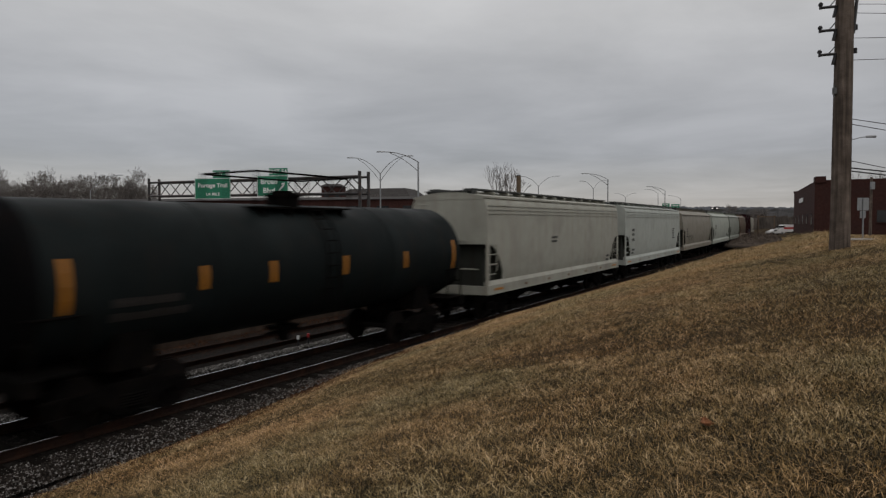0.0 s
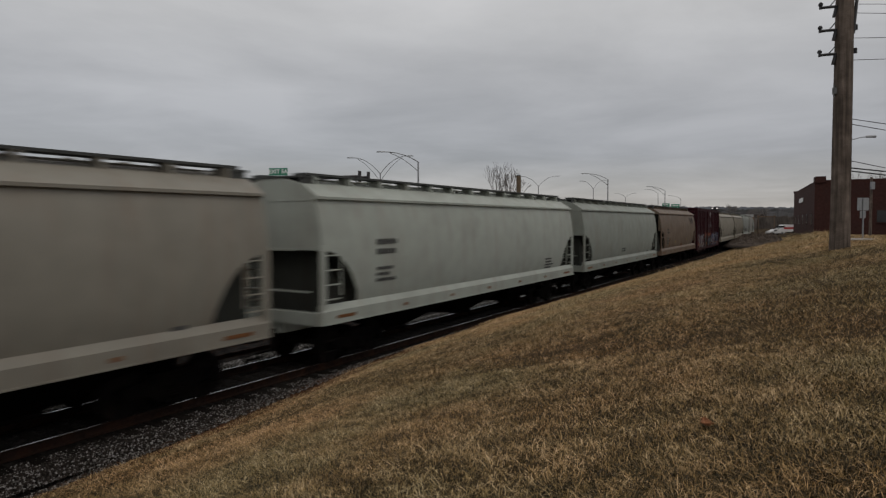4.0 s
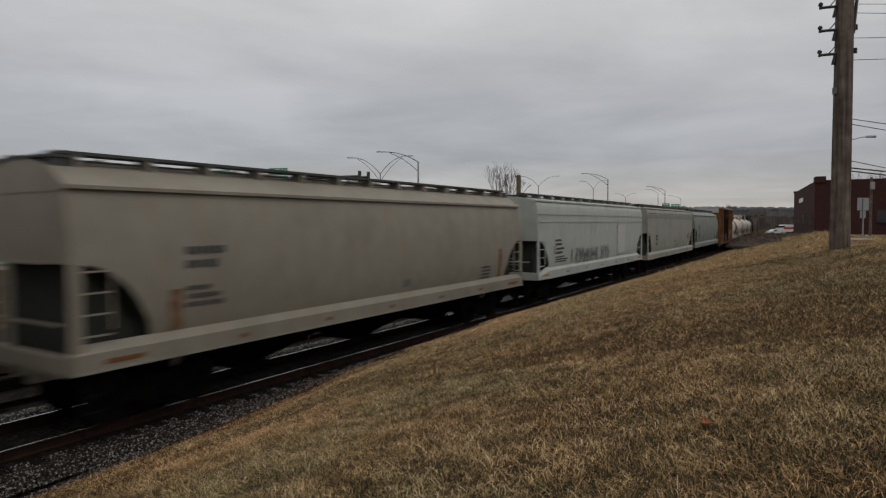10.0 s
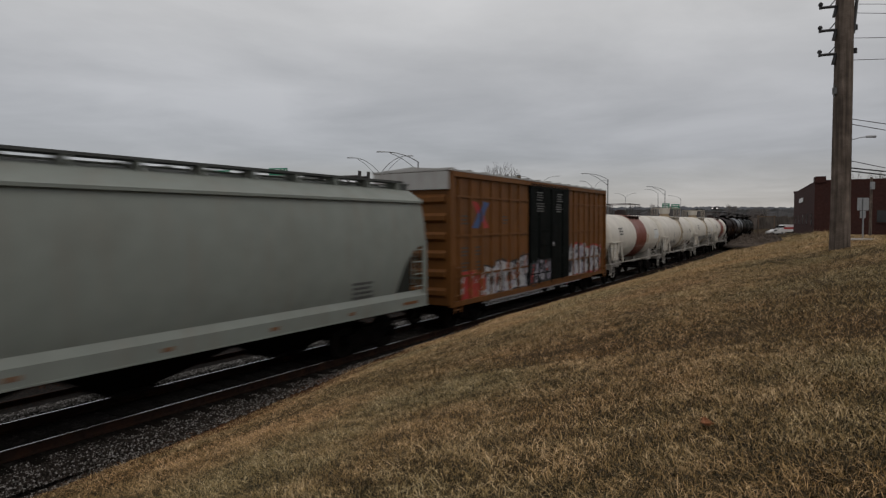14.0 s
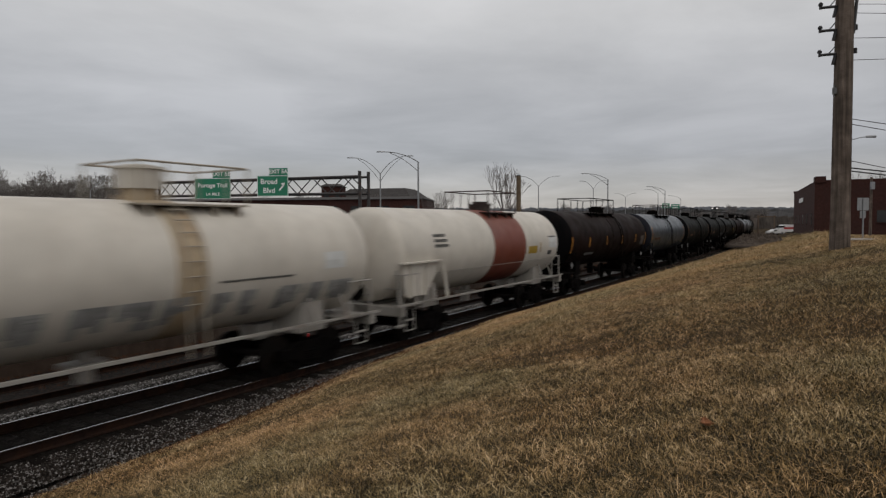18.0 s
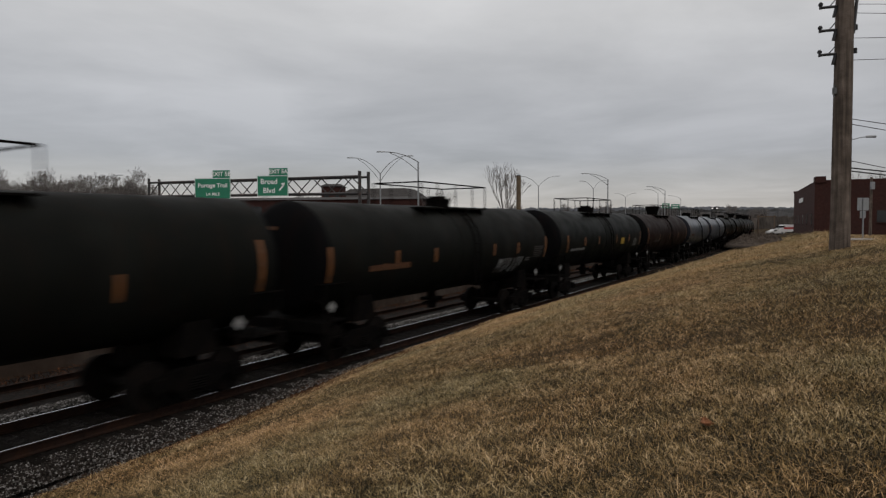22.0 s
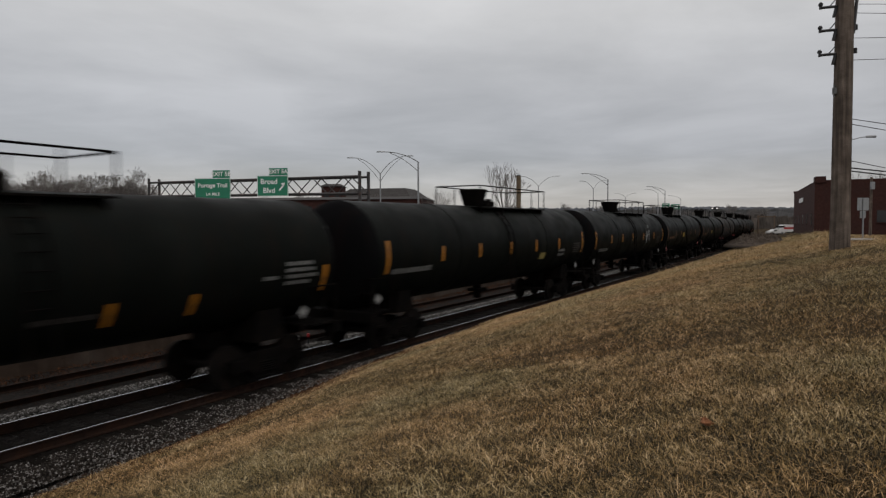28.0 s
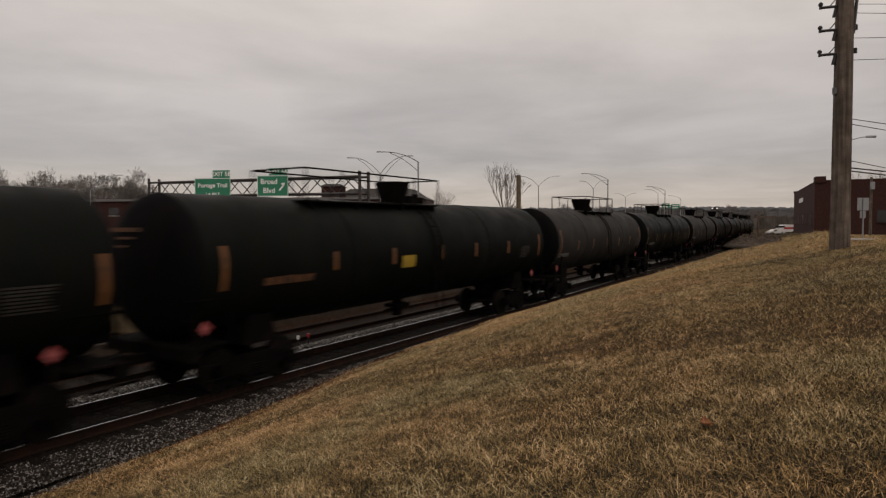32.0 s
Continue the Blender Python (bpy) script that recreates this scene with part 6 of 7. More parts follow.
def dirt_mound(x, y, rx, ry, h, turn):
    vs, fs = [], []
    n, m = 30, 60
    for k in range(n + 1):
        q = k / n
        for j in range(m):
            a = 2 * math.pi * j / m
            px, py = q * rx * math.cos(a), q * ry * math.sin(a)
            z = h * (1 - q * q) ** 1.2 * (1 + 0.8 * noise.noise(Vector((px * 1.6, py * 1.6, 3))) + 0.3 * noise.noise(Vector((px * 5, py * 5, 3)))) - 0.15 * (k == n)
            vs.append((px, py, z))
    for k in range(n):
        for j in range(m):
            a, b = k * m + j, k * m + (j + 1) % m
            fs.append((a, b, b + m, a + m))
    me = bpy.data.meshes.new("dirt_mound")
    me.from_pydata(vs, [], fs)
    me.materials.append(M_HEAP)
    ob = tagged(new("dirt_mound", me), "low mound of dark grey-brown dirt beside the line", "mound")
    ob.matrix_world = pose(x, y, height(x, y), 0, 0, turn)


M_HEAP = material("grey_brown_gravel", (0.062, 0.048, 0.038), 0.95, 0.0, 0.5, 9.0, (0.025, 0.021, 0.018), 0.6, 1.2, bump=0.8, bump_scale=8.0, spec=0.1)
dirt_mound(38.5, 76.0, 7.5, 3.4, 1.0, 52)
dirt_mound(42.5, 86.0, 8.0, 3.4, 1.2, 50)
tree(92.5, 134.0, 1.2, 5, 2.0, 2.2, "leafless tree beside the brick building")


def portal_frame(x0, x1, y, top):
    """Slender signal frame that spans the line's far end."""
    ob = tagged(new("signal_frame"), "slender brown steel frame standing beside the far line", "signal frame")
    z = height(x0, y)
    ob.matrix_world = pose(x0, y, z)
    m = material("rusty_frame_steel", (0.09, 0.06, 0.04), 0.8)
    for x in (0.0, x1 - x0):
        part("post", Shape().box(x, 0, (top - z) / 2, 0.22, 0.22, top - z).mesh("post", m), ob)
    part("beam", Shape().box((x1 - x0) / 2, 0, top - z - 0.3, x1 - x0 + 0.6, 0.25, 0.3).mesh("beam", m), ob)


portal_frame(74.9, 78.8, 150.0, 5.0)


def far_sign(x, y, z, w, h):
    ob = tagged(new("road_sign"), "far small green road sign on a steel post", "road sign")
    ob.matrix_world = pose(x, y, height(x, y))
    zt = z - height(x, y)
    part("post", Shape().tube((0, 0.1, -0.2), (0, 0.1, zt), 0.16, 8).mesh("post", M_GANTRY, 40), ob)
    panel = part("panel", Shape().box(0, 0, zt, w, 0.08, h).mesh("panel", M_GREEN), ob)
    for k in range(2):
        part("lettering", Shape().box(0, -0.05, zt + h * (0.2 - 0.4 * k), w * 0.7, 0.02, h * 0.16).mesh("lettering", M_SIGNWHITE), panel)


far_sign(70.6, 200.0, 8.6, 2.3, 1.5)
far_sign(73.6, 200.0, 8.3, 2.6, 1.6)


def signal_head():
    """Two lit lamps side by side on a dark board over the far line."""
    ob = tagged(new("railway_signal"), "far railway signal with two lit white lamps on a dark board", "signal")
    x, y = 86.0, 200.0
    z0 = height(x, y)
    ob.matrix_world = pose(x, y, z0)
    part("mast", Shape().tube((0, 0.15, -0.2), (0, 0.15, 7.6 - z0), 0.12, 8).mesh("mast", M_GANTRY, 40), ob)
    board = part("board", Shape().box(0, 0, 7.75 - z0, 2.4, 0.12, 0.9).mesh("board", M_DARKMETAL), ob, "dark backing board")
    lit = bpy.data.materials.new("lit_signal_lens")
    lit.use_nodes = True
    b = lit.node_tree.nodes["Principled BSDF"]
    b.inputs["Emission Color"].default_value, b.inputs["Emission Strength"].default_value = (1.0, 0.93, 0.90, 1), 0.7
    for dx in (-0.75, 0.75):
        part("lamp", Shape().tube((dx, -0.16, 7.75 - z0), (dx, -0.06, 7.75 - z0), 0.22, 12).mesh("lamp", lit, 40), board, "lit pale lamp")


signal_head()


for ds, col, tone in ((0.0, (0.75, 0.75, 0.74), "white"), (0.45, (0.40, 0.02, 0.02), "red")):
    x, y, th = plan(14.2 + ds, -2.4)
    ob = tagged(new("track_marker"), tone + " painted marker stake in the ballast behind the rail", "marker")
    ob.matrix_world = pose(x, y, -0.42)
    mk = material(tone + "_marker_paint", col, 0.6)
    part("stake", Shape().box(0, 0, 0.16, 0.05, 0.05, 0.36).mesh("stake", M_DARKMETAL), ob)
    part("cap", Shape().tube((0, 0, 0.34), (0, 0, 0.45), 0.05, 10).mesh("cap", mk, 40), ob, tone + " cap")
# ---- the train ----
def hp(name, c, grime=0.35, rust=0.22):
    return paint(name, c, grime, rust, 0.6)


M_H = {
    "cream": hp("hopper_weathered_cream", (0.325, 0.325, 0.28)), "white": hp("hopper_white", (0.365, 0.39, 0.36), 0.25, 0.12),
    "dull": hp("hopper_dull_white", (0.225, 0.245, 0.215), 0.35, 0.2),
    "taupe": hp("hopper_taupe", (0.215, 0.200, 0.165), 0.35, 0.2), "pale": hp("hopper_pale_green_white", (0.33, 0.355, 0.315), 0.25, 0.2),
    "tan": hp("hopper_rusty_tan", (0.125, 0.090, 0.061), 0.4, 0.45), "sand": hp("hopper_sand_grey", (0.222, 0.203, 0.162), 0.35, 0.2),
    "grey": hp("hopper_light_grey", (0.268, 0.270, 0.235), 0.35, 0.25), "cool": hp("hopper_cool_grey", (0.178, 0.196, 0.176), 0.25, 0.15),
}
M_BOXRED = paint("boxcar_oxide_red", (0.032, 0.0052, 0.0085), 0.5, 0.3, 0.6, (0.018, 0.007, 0.0065), (0.012, 0.004, 0.0035), 0.15)
M_BOXORANGE = paint("boxcar_orange_brown", (0.140, 0.055, 0.013), 0.6, 0.6, 0.6, (0.075, 0.036, 0.013), (0.055, 0.022, 0.009), 0.25)
M_DOORBLACK = dark_paint("boxcar_black_door", (0.005, 0.0065, 0.006), 0.55)
M_ROOFSILVER = paint("boxcar_galvanised_roof", (0.34, 0.34, 0.33), 0.35, 0.25, 0.5)
M_SPRAY = [material("spray_" + n, c, 0.6, 0.0, 0.15, 8.0, bump=0) for n, c in
           (("white", (0.36, 0.36, 0.37)), ("blue", (0.035, 0.075, 0.19)), ("orange", (0.26, 0.065, 0.018)), ("black", (0.009, 0.009, 0.011)), ("green", (0.012, 0.030, 0.027)), ("red", (0.30, 0.022, 0.02)), ("lightblue", (0.15, 0.21, 0.27)))]

M_FADED = material("faded_grey_spray", (0.30, 0.30, 0.29), 0.7, 0.0, 0.25, 6.0, bump=0)
M_LETTER_W2B = material("grey_white_spray", (0.22, 0.23, 0.23), 0.7, 0.0, 0.3, 9.0, bump=0)
M_DARKTEXT = material("faded_dark_lettering", (0.055, 0.05, 0.045), 0.7, 0.0, 0.3, 14.0, bump=0)
M_BUFF = material("buffed_white_paint", (0.43, 0.44, 0.425), 0.6, 0.0, 0.06, 5.0, bump=0)
M_LETTER_W2 = material("white_placard", (0.20, 0.20, 0.197), 0.6, 0.0, 0.1, 10.0, bump=0)
M_PLACARD_R = material("red_and_white_placard", (0.26, 0.035, 0.035), 0.6, 0.0, 0.3, 10.0, (0.36, 0.30, 0.30), 0.6, 9.0, bump=0)
# Tank ends take a darker tone than their shells.
M_HEADBLUE = dark_paint("blue_black_head", (0.016, 0.017, 0.022), 0.6)
M_HEADBLACK = dark_paint("black_head", (0.0042, 0.0042, 0.0046), 0.7)
HEADS = {M_BLUEGREY.name: M_HEADBLUE, M_BLACK.name: M_HEADBLACK, M_BLACK_B.name: M_HEADBLACK, M_BROWN.name: M_HEADBLACK}


M_DULLGREY = dark_paint("tank_dull_grey_paint", (0.026, 0.025, 0.0235), 0.6)
# places of the couplings along the train, from the first car seen to the last
ENDS = [-12.0, 4.0, 18.5, 36.16, 54.64, 73.23, 91.80, 109.02, 125.44, 143.53, 162.37, 180.88, 199.67, 218.69, 237.30, 255.02, 268.7, 282.8, 297.7, 311.3, 327.3, 341.7, 356.8,
        372.1, 388.5, 405.2, 419.2, 433.9, 450.15, 468.4, 486.2, 503.7, 522.2, 538.6, 556.8, 574.2]
while len(ENDS) < 43:
    ENDS.append(ENDS[-1] + 17.6)
RED_POSTS = (-7.7, -6.75, -5.73, -4.70, -3.66, -2.85, 2.55, 3.58, 4.75, 5.78, 6.80, 7.75)
ORANGE_POSTS = (-7.52, -6.76, -5.98, -5.21, -4.45, -3.67, -2.91, 3.28, 4.05, 4.82, 5.60, 6.37, 7.15)
CARS = []


def place(k, make):
    a, b = ENDS[k], ENDS[k + 1]
    car = make(b - a)
    CARS.append((car, (a + b) / 2, (b - a) / 2 - 2.6))
    return car


DOMES = {1: 0.05, 28: -0.3, 29: -0.3, 30: -0.16, 31: -0.2}
PLATFORMS = {1: -0.1, 28: 1.8, 29: 1.8, 30: -1.8, 31: -1.8}
HEAD_TEXT = {20: M_LETTER_O, 21: M_LETTER_O, 22: M_LETTER_O, 23: M_LETTER_W, 24: M_LETTER_F, 25: M_LETTER_F, 28: M_LETTER_W, 29: M_LETTER_F, 30: M_LETTER_O, 31: M_LETTER_O}
# reflective strips along each shell: place, foot and top
STRIPS = {1: [(-6.0, 2.2, 3.1), (6.0, 2.2, 3.1)] + [(x, 2.38, 2.84) for x in (-3.4, -1.63, 0.75, 3.35)],
          27: [(-7.0, 1.93, 2.6), (7.0, 1.93, 2.55)] + [(x, 1.77, 2.19) for x in (-3.4, -1.75, 1.78, 3.43)],
          28: [(-7.85, 2.15, 3.05), (7.95, 2.11, 3.09)] + [(x, 2.36, 2.83) for x in (-5.0, -2.55, -0.08, 2.31, 4.84)],
          29: [(-7.9, 2.15, 3.05), (7.95, 2.11, 3.05)] + [(x, 2.38, 2.82) for x in (-5.1, -2.85, -0.54, 2.21, 5.11)],
          30: [(-7.6, 2.28, 3.11), (7.7, 2.2, 3.05)] + [(x, 2.41, 2.85) for x in (-4.43, -2.21, 0.52, 2.47, 5.0)],
          31: [(-7.9, 2.2, 3.1), (7.9, 2.2, 3.05)] + [(x, 2.41, 2.85) for x in (-4.6, -2.2, 0.3, 2.5, 5.0)],
          19: [(-7.1, 2.07, 2.85), (7.1, 2.07, 2.85)] + [(x, 2.29, 2.77) for x in (-4.5, -1.5, 1.55, 4.53)],
          22: [(-6.77, 2.09, 2.96), (6.77, 2.09, 2.96)] + [(x, 2.35, 2.77) for x in (-3.99, -1.98, 1.98, 3.99)],
          23: [(-6.37, 2.13, 2.93), (6.95, 2.1, 2.93)] + [(x, 2.38, 2.78) for x in (-3.9, -1.65, 1.65, 4.29)]}
BLOTCH = {}


def big_tank(k, m, label, refl=7, dome="hood", texts=None, belts=True):
    t = texts if texts is not None else ((-7.1, 2.05, 1.8, 0.18, 1, M_LETTER_W), (6.2, 2.5, 0.8, 0.05, 6, M_LETTER_F))
    return place(k, lambda L: tank("tank_car", L - 1.0, 1.52 if k > 1 else 1.45, m, label, k, reflect=0 if k in STRIPS else refl, dome=dome, dome_x=DOMES.get(k, 0.1), plat=PLATFORMS.get(k, 0.4), walk_half=1.55 if k == 1 else 3.0 if 28 <= k <= 31 else None,
                                   strips=STRIPS.get(k, ()), strip_mat=M_REFLECT_D if k >= 30 else None, head_text=HEAD_TEXT.get(k), drop=0.11 if k < 2 else 0.0, art=BLOTCH.get(k), texts=t, rail=False, head_mat=M_HEADBLACK, placard=M_PLACARD_R if k >= 30 else M_LETTER_W2 if k > 1 else None,
                                   bands=((-L * 0.21, 0.06, m), (L * 0.19, 0.06, m)) if belts else ()))


BLACK_LABEL = "black tank car with orange reflective strips and railed platform"
big_tank(0, M_BLACK_G, BLACK_LABEL, 6)
big_tank(1, M_BLACK_G, BLACK_LABEL, 6, "drum", ((-5.2, 2.30, 1.7, 0.16, 2, M_LETTER_F),))


def plain_hopper(k, colour, style, label, spec, ribs=0, mark=M_LETTER_K, dark=True, end_mat=None):
    side = ROUND if style == "round" else FLAT
    car = place(k, lambda L: hopper("hopper_car", L - 1.5, M_H[colour], style, label, k, None, dark, ribs, end_mat))
    marks(car, mark, [(*q, side) for q in spec], k)
    return car


STD = ((-6.4, 3.05, 1.1, 0.15, 2, 1), (-6.4, 2.35, 0.9, 0.09, 3, 1), (5.2, 2.0, 0.9, 0.07, 4, 1))
plain_hopper(2, "cream", "flat", "weathered cream covered hopper car with rust streaks", ((5.9, 1.75, 0.55, 0.12, 2, 1), (-2.0, 2.9, 0.8, 0.1, 2, 1)))
plain_hopper(3, "white", "flat", "clean white covered hopper car with dark lettering", ((-6.9, 3.05, 0.9, 0.16, 2, 1), (-6.9, 2.45, 0.9, 0.16, 1, 1), (-6.9, 1.85, 0.8, 0.12, 2, 1), (5.4, 3.0, 0.9, 0.08, 6, 1)))
taupe_hopper = plain_hopper(4, "taupe", "round", "taupe covered hopper car with a dark sprayed scrawl", ((-6.9, 2.9, 0.75, 0.12, 2, 1), (-7.0, 2.5, 1.05, 0.13, 2, 1), (6.2, 1.7, 0.4, 0.25, 1, 1)))
plain_hopper(5, "pale", "round", "pale greenish white covered hopper car", STD)
plain_hopper(6, "dull", "round", "white covered hopper car with rust runs", ((5.2, 1.7, 0.45, 0.22, 1, 1), (-1.0, 2.0, 0.9, 0.08, 2, 1)))
tan_hopper = plain_hopper(7, "tan", "round", "rusty tan covered hopper car with dark end frames", ((-5.4, 2.95, 1.1, 0.13, 2, 1), (-5.4, 2.3, 1.0, 0.11, 3, 1), (4.9, 1.7, 0.6, 0.08, 4, 1)), 0, M_LETTER_K, True, M_BLACK_B)
box1 = place(8, lambda L: boxcar("boxcar", L - 1.5, M_BOXRED, "dark oxide-red boxcar with bright sprayed graffiti along its side", RED_POSTS, 2.7, M_BOXRED, M_BOXRED, 4.74, (1.43, 1.86, 2.29, 2.72, 3.15, 3.58, 4.0, 4.42), None, 0.15, 0.035))
SANDM = ((-6.55, 2.95, 0.5, 0.22, 1, 1), (-6.55, 2.48, 0.85, 0.2, 1, 1), (-6.55, 2.1, 0.6, 0.1, 2, 1))
sand_hopper = plain_hopper(9, "sand", "round", "sand-grey covered hopper car with roof walk", SANDM)
sand_hopper_b = plain_hopper(10, "sand", "round", "sand-grey covered hopper car with roof walk", STD)
white_ribbed = plain_hopper(11, "white", "flat", "white covered hopper car with faint grey graffiti", ((-6.6, 2.75, 0.9, 0.10, 2, 1), (-6.5, 2.38, 0.95, 0.10, 2, 1), (-6.6, 2.02, 1.5, 0.06, 3, 1)), 1)
grey_hopper = plain_hopper(12, "grey", "flat", "light grey covered hopper car with rust stains", ((-6.3, 2.55, 0.9, 0.13, 2, 1), (-6.3, 2.05, 0.9, 0.07, 2, 1), (6.0, 2.45, 0.95, 0.06, 4, 1)))
plain_hopper(13, "cool", "round", "cool grey covered hopper car with roof walk", STD)
box2 = place(14, lambda L: boxcar("boxcar", L - 1.5, M_BOXORANGE, "orange-brown boxcar with a black plug door and white graffiti", ORANGE_POSTS, 4.4, M_DOORBLACK, M_ROOFSILVER, 5.18, (1.79, 3.12, 4.39), M_ROOFSILVER, 0.26, 0.06))

SW, SBL, SOR, SBK, SGR, SRD, SLB = M_SPRAY
SLV = material("spray_pale_violet", (0.24, 0.22, 0.27), 0.6, 0.0, 0.2, 8.0, bump=0)
SGY = material("spray_grey_white", (0.20, 0.195, 0.21), 0.6, 0.0, 0.3, 5.0, (0.09, 0.05, 0.06), 0.5, 1.6, bump=0)
SLG = material("spray_teal", (0.035, 0.066, 0.068), 0.6, 0.0, 0.15, 8.0, bump=0)


def backing(car, m, rnd, x0, x1, z0, z1, levels, posts=()):
    """A ragged sprayed field under the letters; levels are (from, to, depth) stretches of the side, and the posts' faces."""
    n = 14
    top = [(x0 + (x1 - x0) * k / n, z1 + rnd.uniform(-0.16, 0.16)) for k in range(n + 1)]
    pts = [(x0, z0)] + [(x, z) for x, z in top] + [(x1, z0)]
    s = Shape()
    for a, b, y in levels:
        for (xa, za), (xb, zb) in zip(top, top[1:]):
            c = clip_x([(xa, z0), (xa, za), (xb, zb), (xb, z0)], a, b)
            if c:
                s.prism(c, y - 0.0012, y - 0.0004)
    for px in posts:
        c = clip_x(pts, px - 0.05, px + 0.05)
        if c:
            s.prism(c, -1.5012, -1.5004)
    part("graffiti", s.mesh("graffiti", m), car, "sprayed field of colour")


def dress_red_boxcar(car, lb):
    rnd = random.Random(77)
    half = lb / 2
    backing(car, SGY, rnd, -half + 0.1, -3.1, 0.94, 1.95, ((-half, -3.1, -1.44),), RED_POSTS)
    backing(car, SOR, rnd, -2.8, 1.5, 1.05, 2.42, ((-2.8, -1.2, -1.44), (-1.2, 1.5, -1.545)), RED_POSTS)
    backing(car, SBL, rnd, 1.62, half - 0.1, 0.95, 2.15, ((1.62, half, -1.44),), RED_POSTS)
    post_y, depth = -1.50, -1.443
    graffiti(car, rnd, -half + 0.25, -3.3, 0.98, 2.2, 7, (SW, SW, SLV, SW, SLB), SBK, (SBK, SBK, SRD, SLV), depth, RED_POSTS, post_y - 0.002)
    graffiti(car, rnd, -1.1, 1.4, 1.05, 2.05, 4, (SGR, SGR, SLG, SBK), SBK, (SBK, SLG, SLB), -1.55)
    graffiti(car, rnd, -2.7, -1.3, 1.05, 2.0, 2, (SGR, SLG, SBK), SBK, (SBK, SGR, SLB), depth, RED_POSTS, post_y - 0.002)
    graffiti(car, rnd, 1.7, half - 0.2, 0.98, 2.2, 9, (SBL, SLB, SBL, SW, SLB), SBL, (SBL, SW, SBK, SRD), depth, RED_POSTS, post_y - 0.002)
    for k in range(9):
        x = 1.9 + k * 0.72
        spot = Shape()
        spray(spot, rnd, x, x + 0.35, 2.15, 2.4, depth - 0.012, 2, 0.16)
        part("graffiti", spot.mesh("graffiti", SW), car, "white dab above the letters")
    emblem = Shape().tube((0.23, -1.60, 4.29), (0.23, -1.586, 4.29), 0.25, 24)
    emblem = part("emblem", emblem.mesh("emblem", SW), car, "plain white disc")
    part("emblem_bar", Shape().box(0.23, -1.603, 4.27, 0.46, 0.006, 0.05).mesh("emblem_bar", M_BOXRED), emblem, "dark red bar")
    for x, z, w, h in ((-7.45, 3.02, 0.45, 0.34), (-6.5, 3.06, 0.6, 0.34), (-1.03, 3.2, 0.45, 0.26), (-1.05, 2.68, 0.55, 0.22), (0.0, 3.22, 0.7, 0.26), (0.72, 3.28, 0.62, 0.40), (0.05, 3.52, 0.4, 0.10)):
        for r in range(3):
            line = Shape()
            bars(line, x, z - r * h * 0.42, w, h * 0.26, 1, -1.586 if abs(x) < 1.2 else -1.446, rnd, 1, True)
            part("lettering", line.mesh("lettering", M_LETTER_W), car)
    for x in (-7.2, -6.25, -4.4, -1.86, 0.7, 3.2, 4.95, 7.0):
        part("reflector_panel", kept("reflector_panel", SBK, lambda s: s.box(0, 0, 0, 0.62, 0.006, 0.18), None), car, "black panel behind a reflector", (x, -1.558 if -1.2 < x < 1.5 else -1.508, 1.32))
        part("reflector", kept(("sill_reflector", 0.5), M_REFLECT, lambda s: s.box(0, 0, 0, 0.5, 0.008, 0.09), None), car, "", (x, -1.563 if -1.2 < x < 1.5 else -1.513, 1.32))


def dress_orange_boxcar(car, lb):
    rnd = random.Random(31)
    half = lb / 2
    graffiti(car, rnd, -5.6, -2.05, 0.95, 2.15, 5, (SW, SW, SLV), SBK, (SBK, SBK, SW, SOR), -1.44, ORANGE_POSTS, -1.50)
    graffiti(car, rnd, 2.6, half - 0.7, 1.0, 2.4, 6, (SW, SW, SLV), SRD, (SBK, SW, SBK), -1.44, ORANGE_POSTS, -1.50)
    graffiti(car, rnd, -1.9, 0.2, 1.0, 2.0, 3, (SBK, SRD, SBK, SLV), SBK, (SW, SBK, SGR), -1.545)
    graffiti(car, rnd, -7.4, -5.75, 0.95, 1.95, 2, (SRD, SOR, SRD), SOR, (SRD, SW, SOR), -1.44, ORANGE_POSTS, -1.50)
    # a crossed patch of blue and red paint
    for pts, m, y in (([(-6.62, 3.36), (-6.18, 3.34), (-5.40, 4.22), (-5.82, 4.27)], SBL, -1.449), ([(-6.66, 4.27), (-6.22, 4.22), (-5.36, 3.36), (-5.80, 3.34)], SRD, -1.446)):
        cross = Shape()
        cross.prism(pts, y, y + 0.0015)
        for px in ORANGE_POSTS:
            c = clip_x(pts, px - 0.05, px + 0.05)
            if c:
                cross.prism(c, y - 0.06, y - 0.0585)
        part("graffiti", cross.mesh("graffiti", m), car, "crossed sprayed stripes")
    for x, z, w in ((-1.35, 4.75, 0.8), (0.85, 4.75, 0.8), (-1.35, 4.30, 0.8), (0.75, 4.30, 0.85)):
        for r in range(4):
            line = Shape()
            bars(line, x, z - r * 0.1, w, 0.05, 1, -1.575, rnd, 1, True)
            part("lettering", line.mesh("lettering", M_LETTER_W), car)
    for x, z in ((-7.35, 3.75), (-4.35, 3.75), (-7.35, 2.7), (-6.4, 2.7), (-7.35, 2.2), (-6.3, 2.2)):
        for r in range(3):
            line = Shape()
            bars(line, x, z - r * 0.12, 0.55, 0.06, 1, -1.445, rnd, 1, True)
            part("lettering", line.mesh("lettering", M_DARKTEXT), car)
    part("placard", Shape().prism([(0.35, 2.62), (0.45, 2.52), (0.55, 2.62), (0.45, 2.72)], -1.58, -1.575).mesh("placard", SW), car, "small white diamond")
    part("sill_edge", Shape().box(-0.6, -1.50, 0.79, 9.6, 0.03, 0.04).mesh("sill_edge", SGY), car, "pale worn edge of the sill")


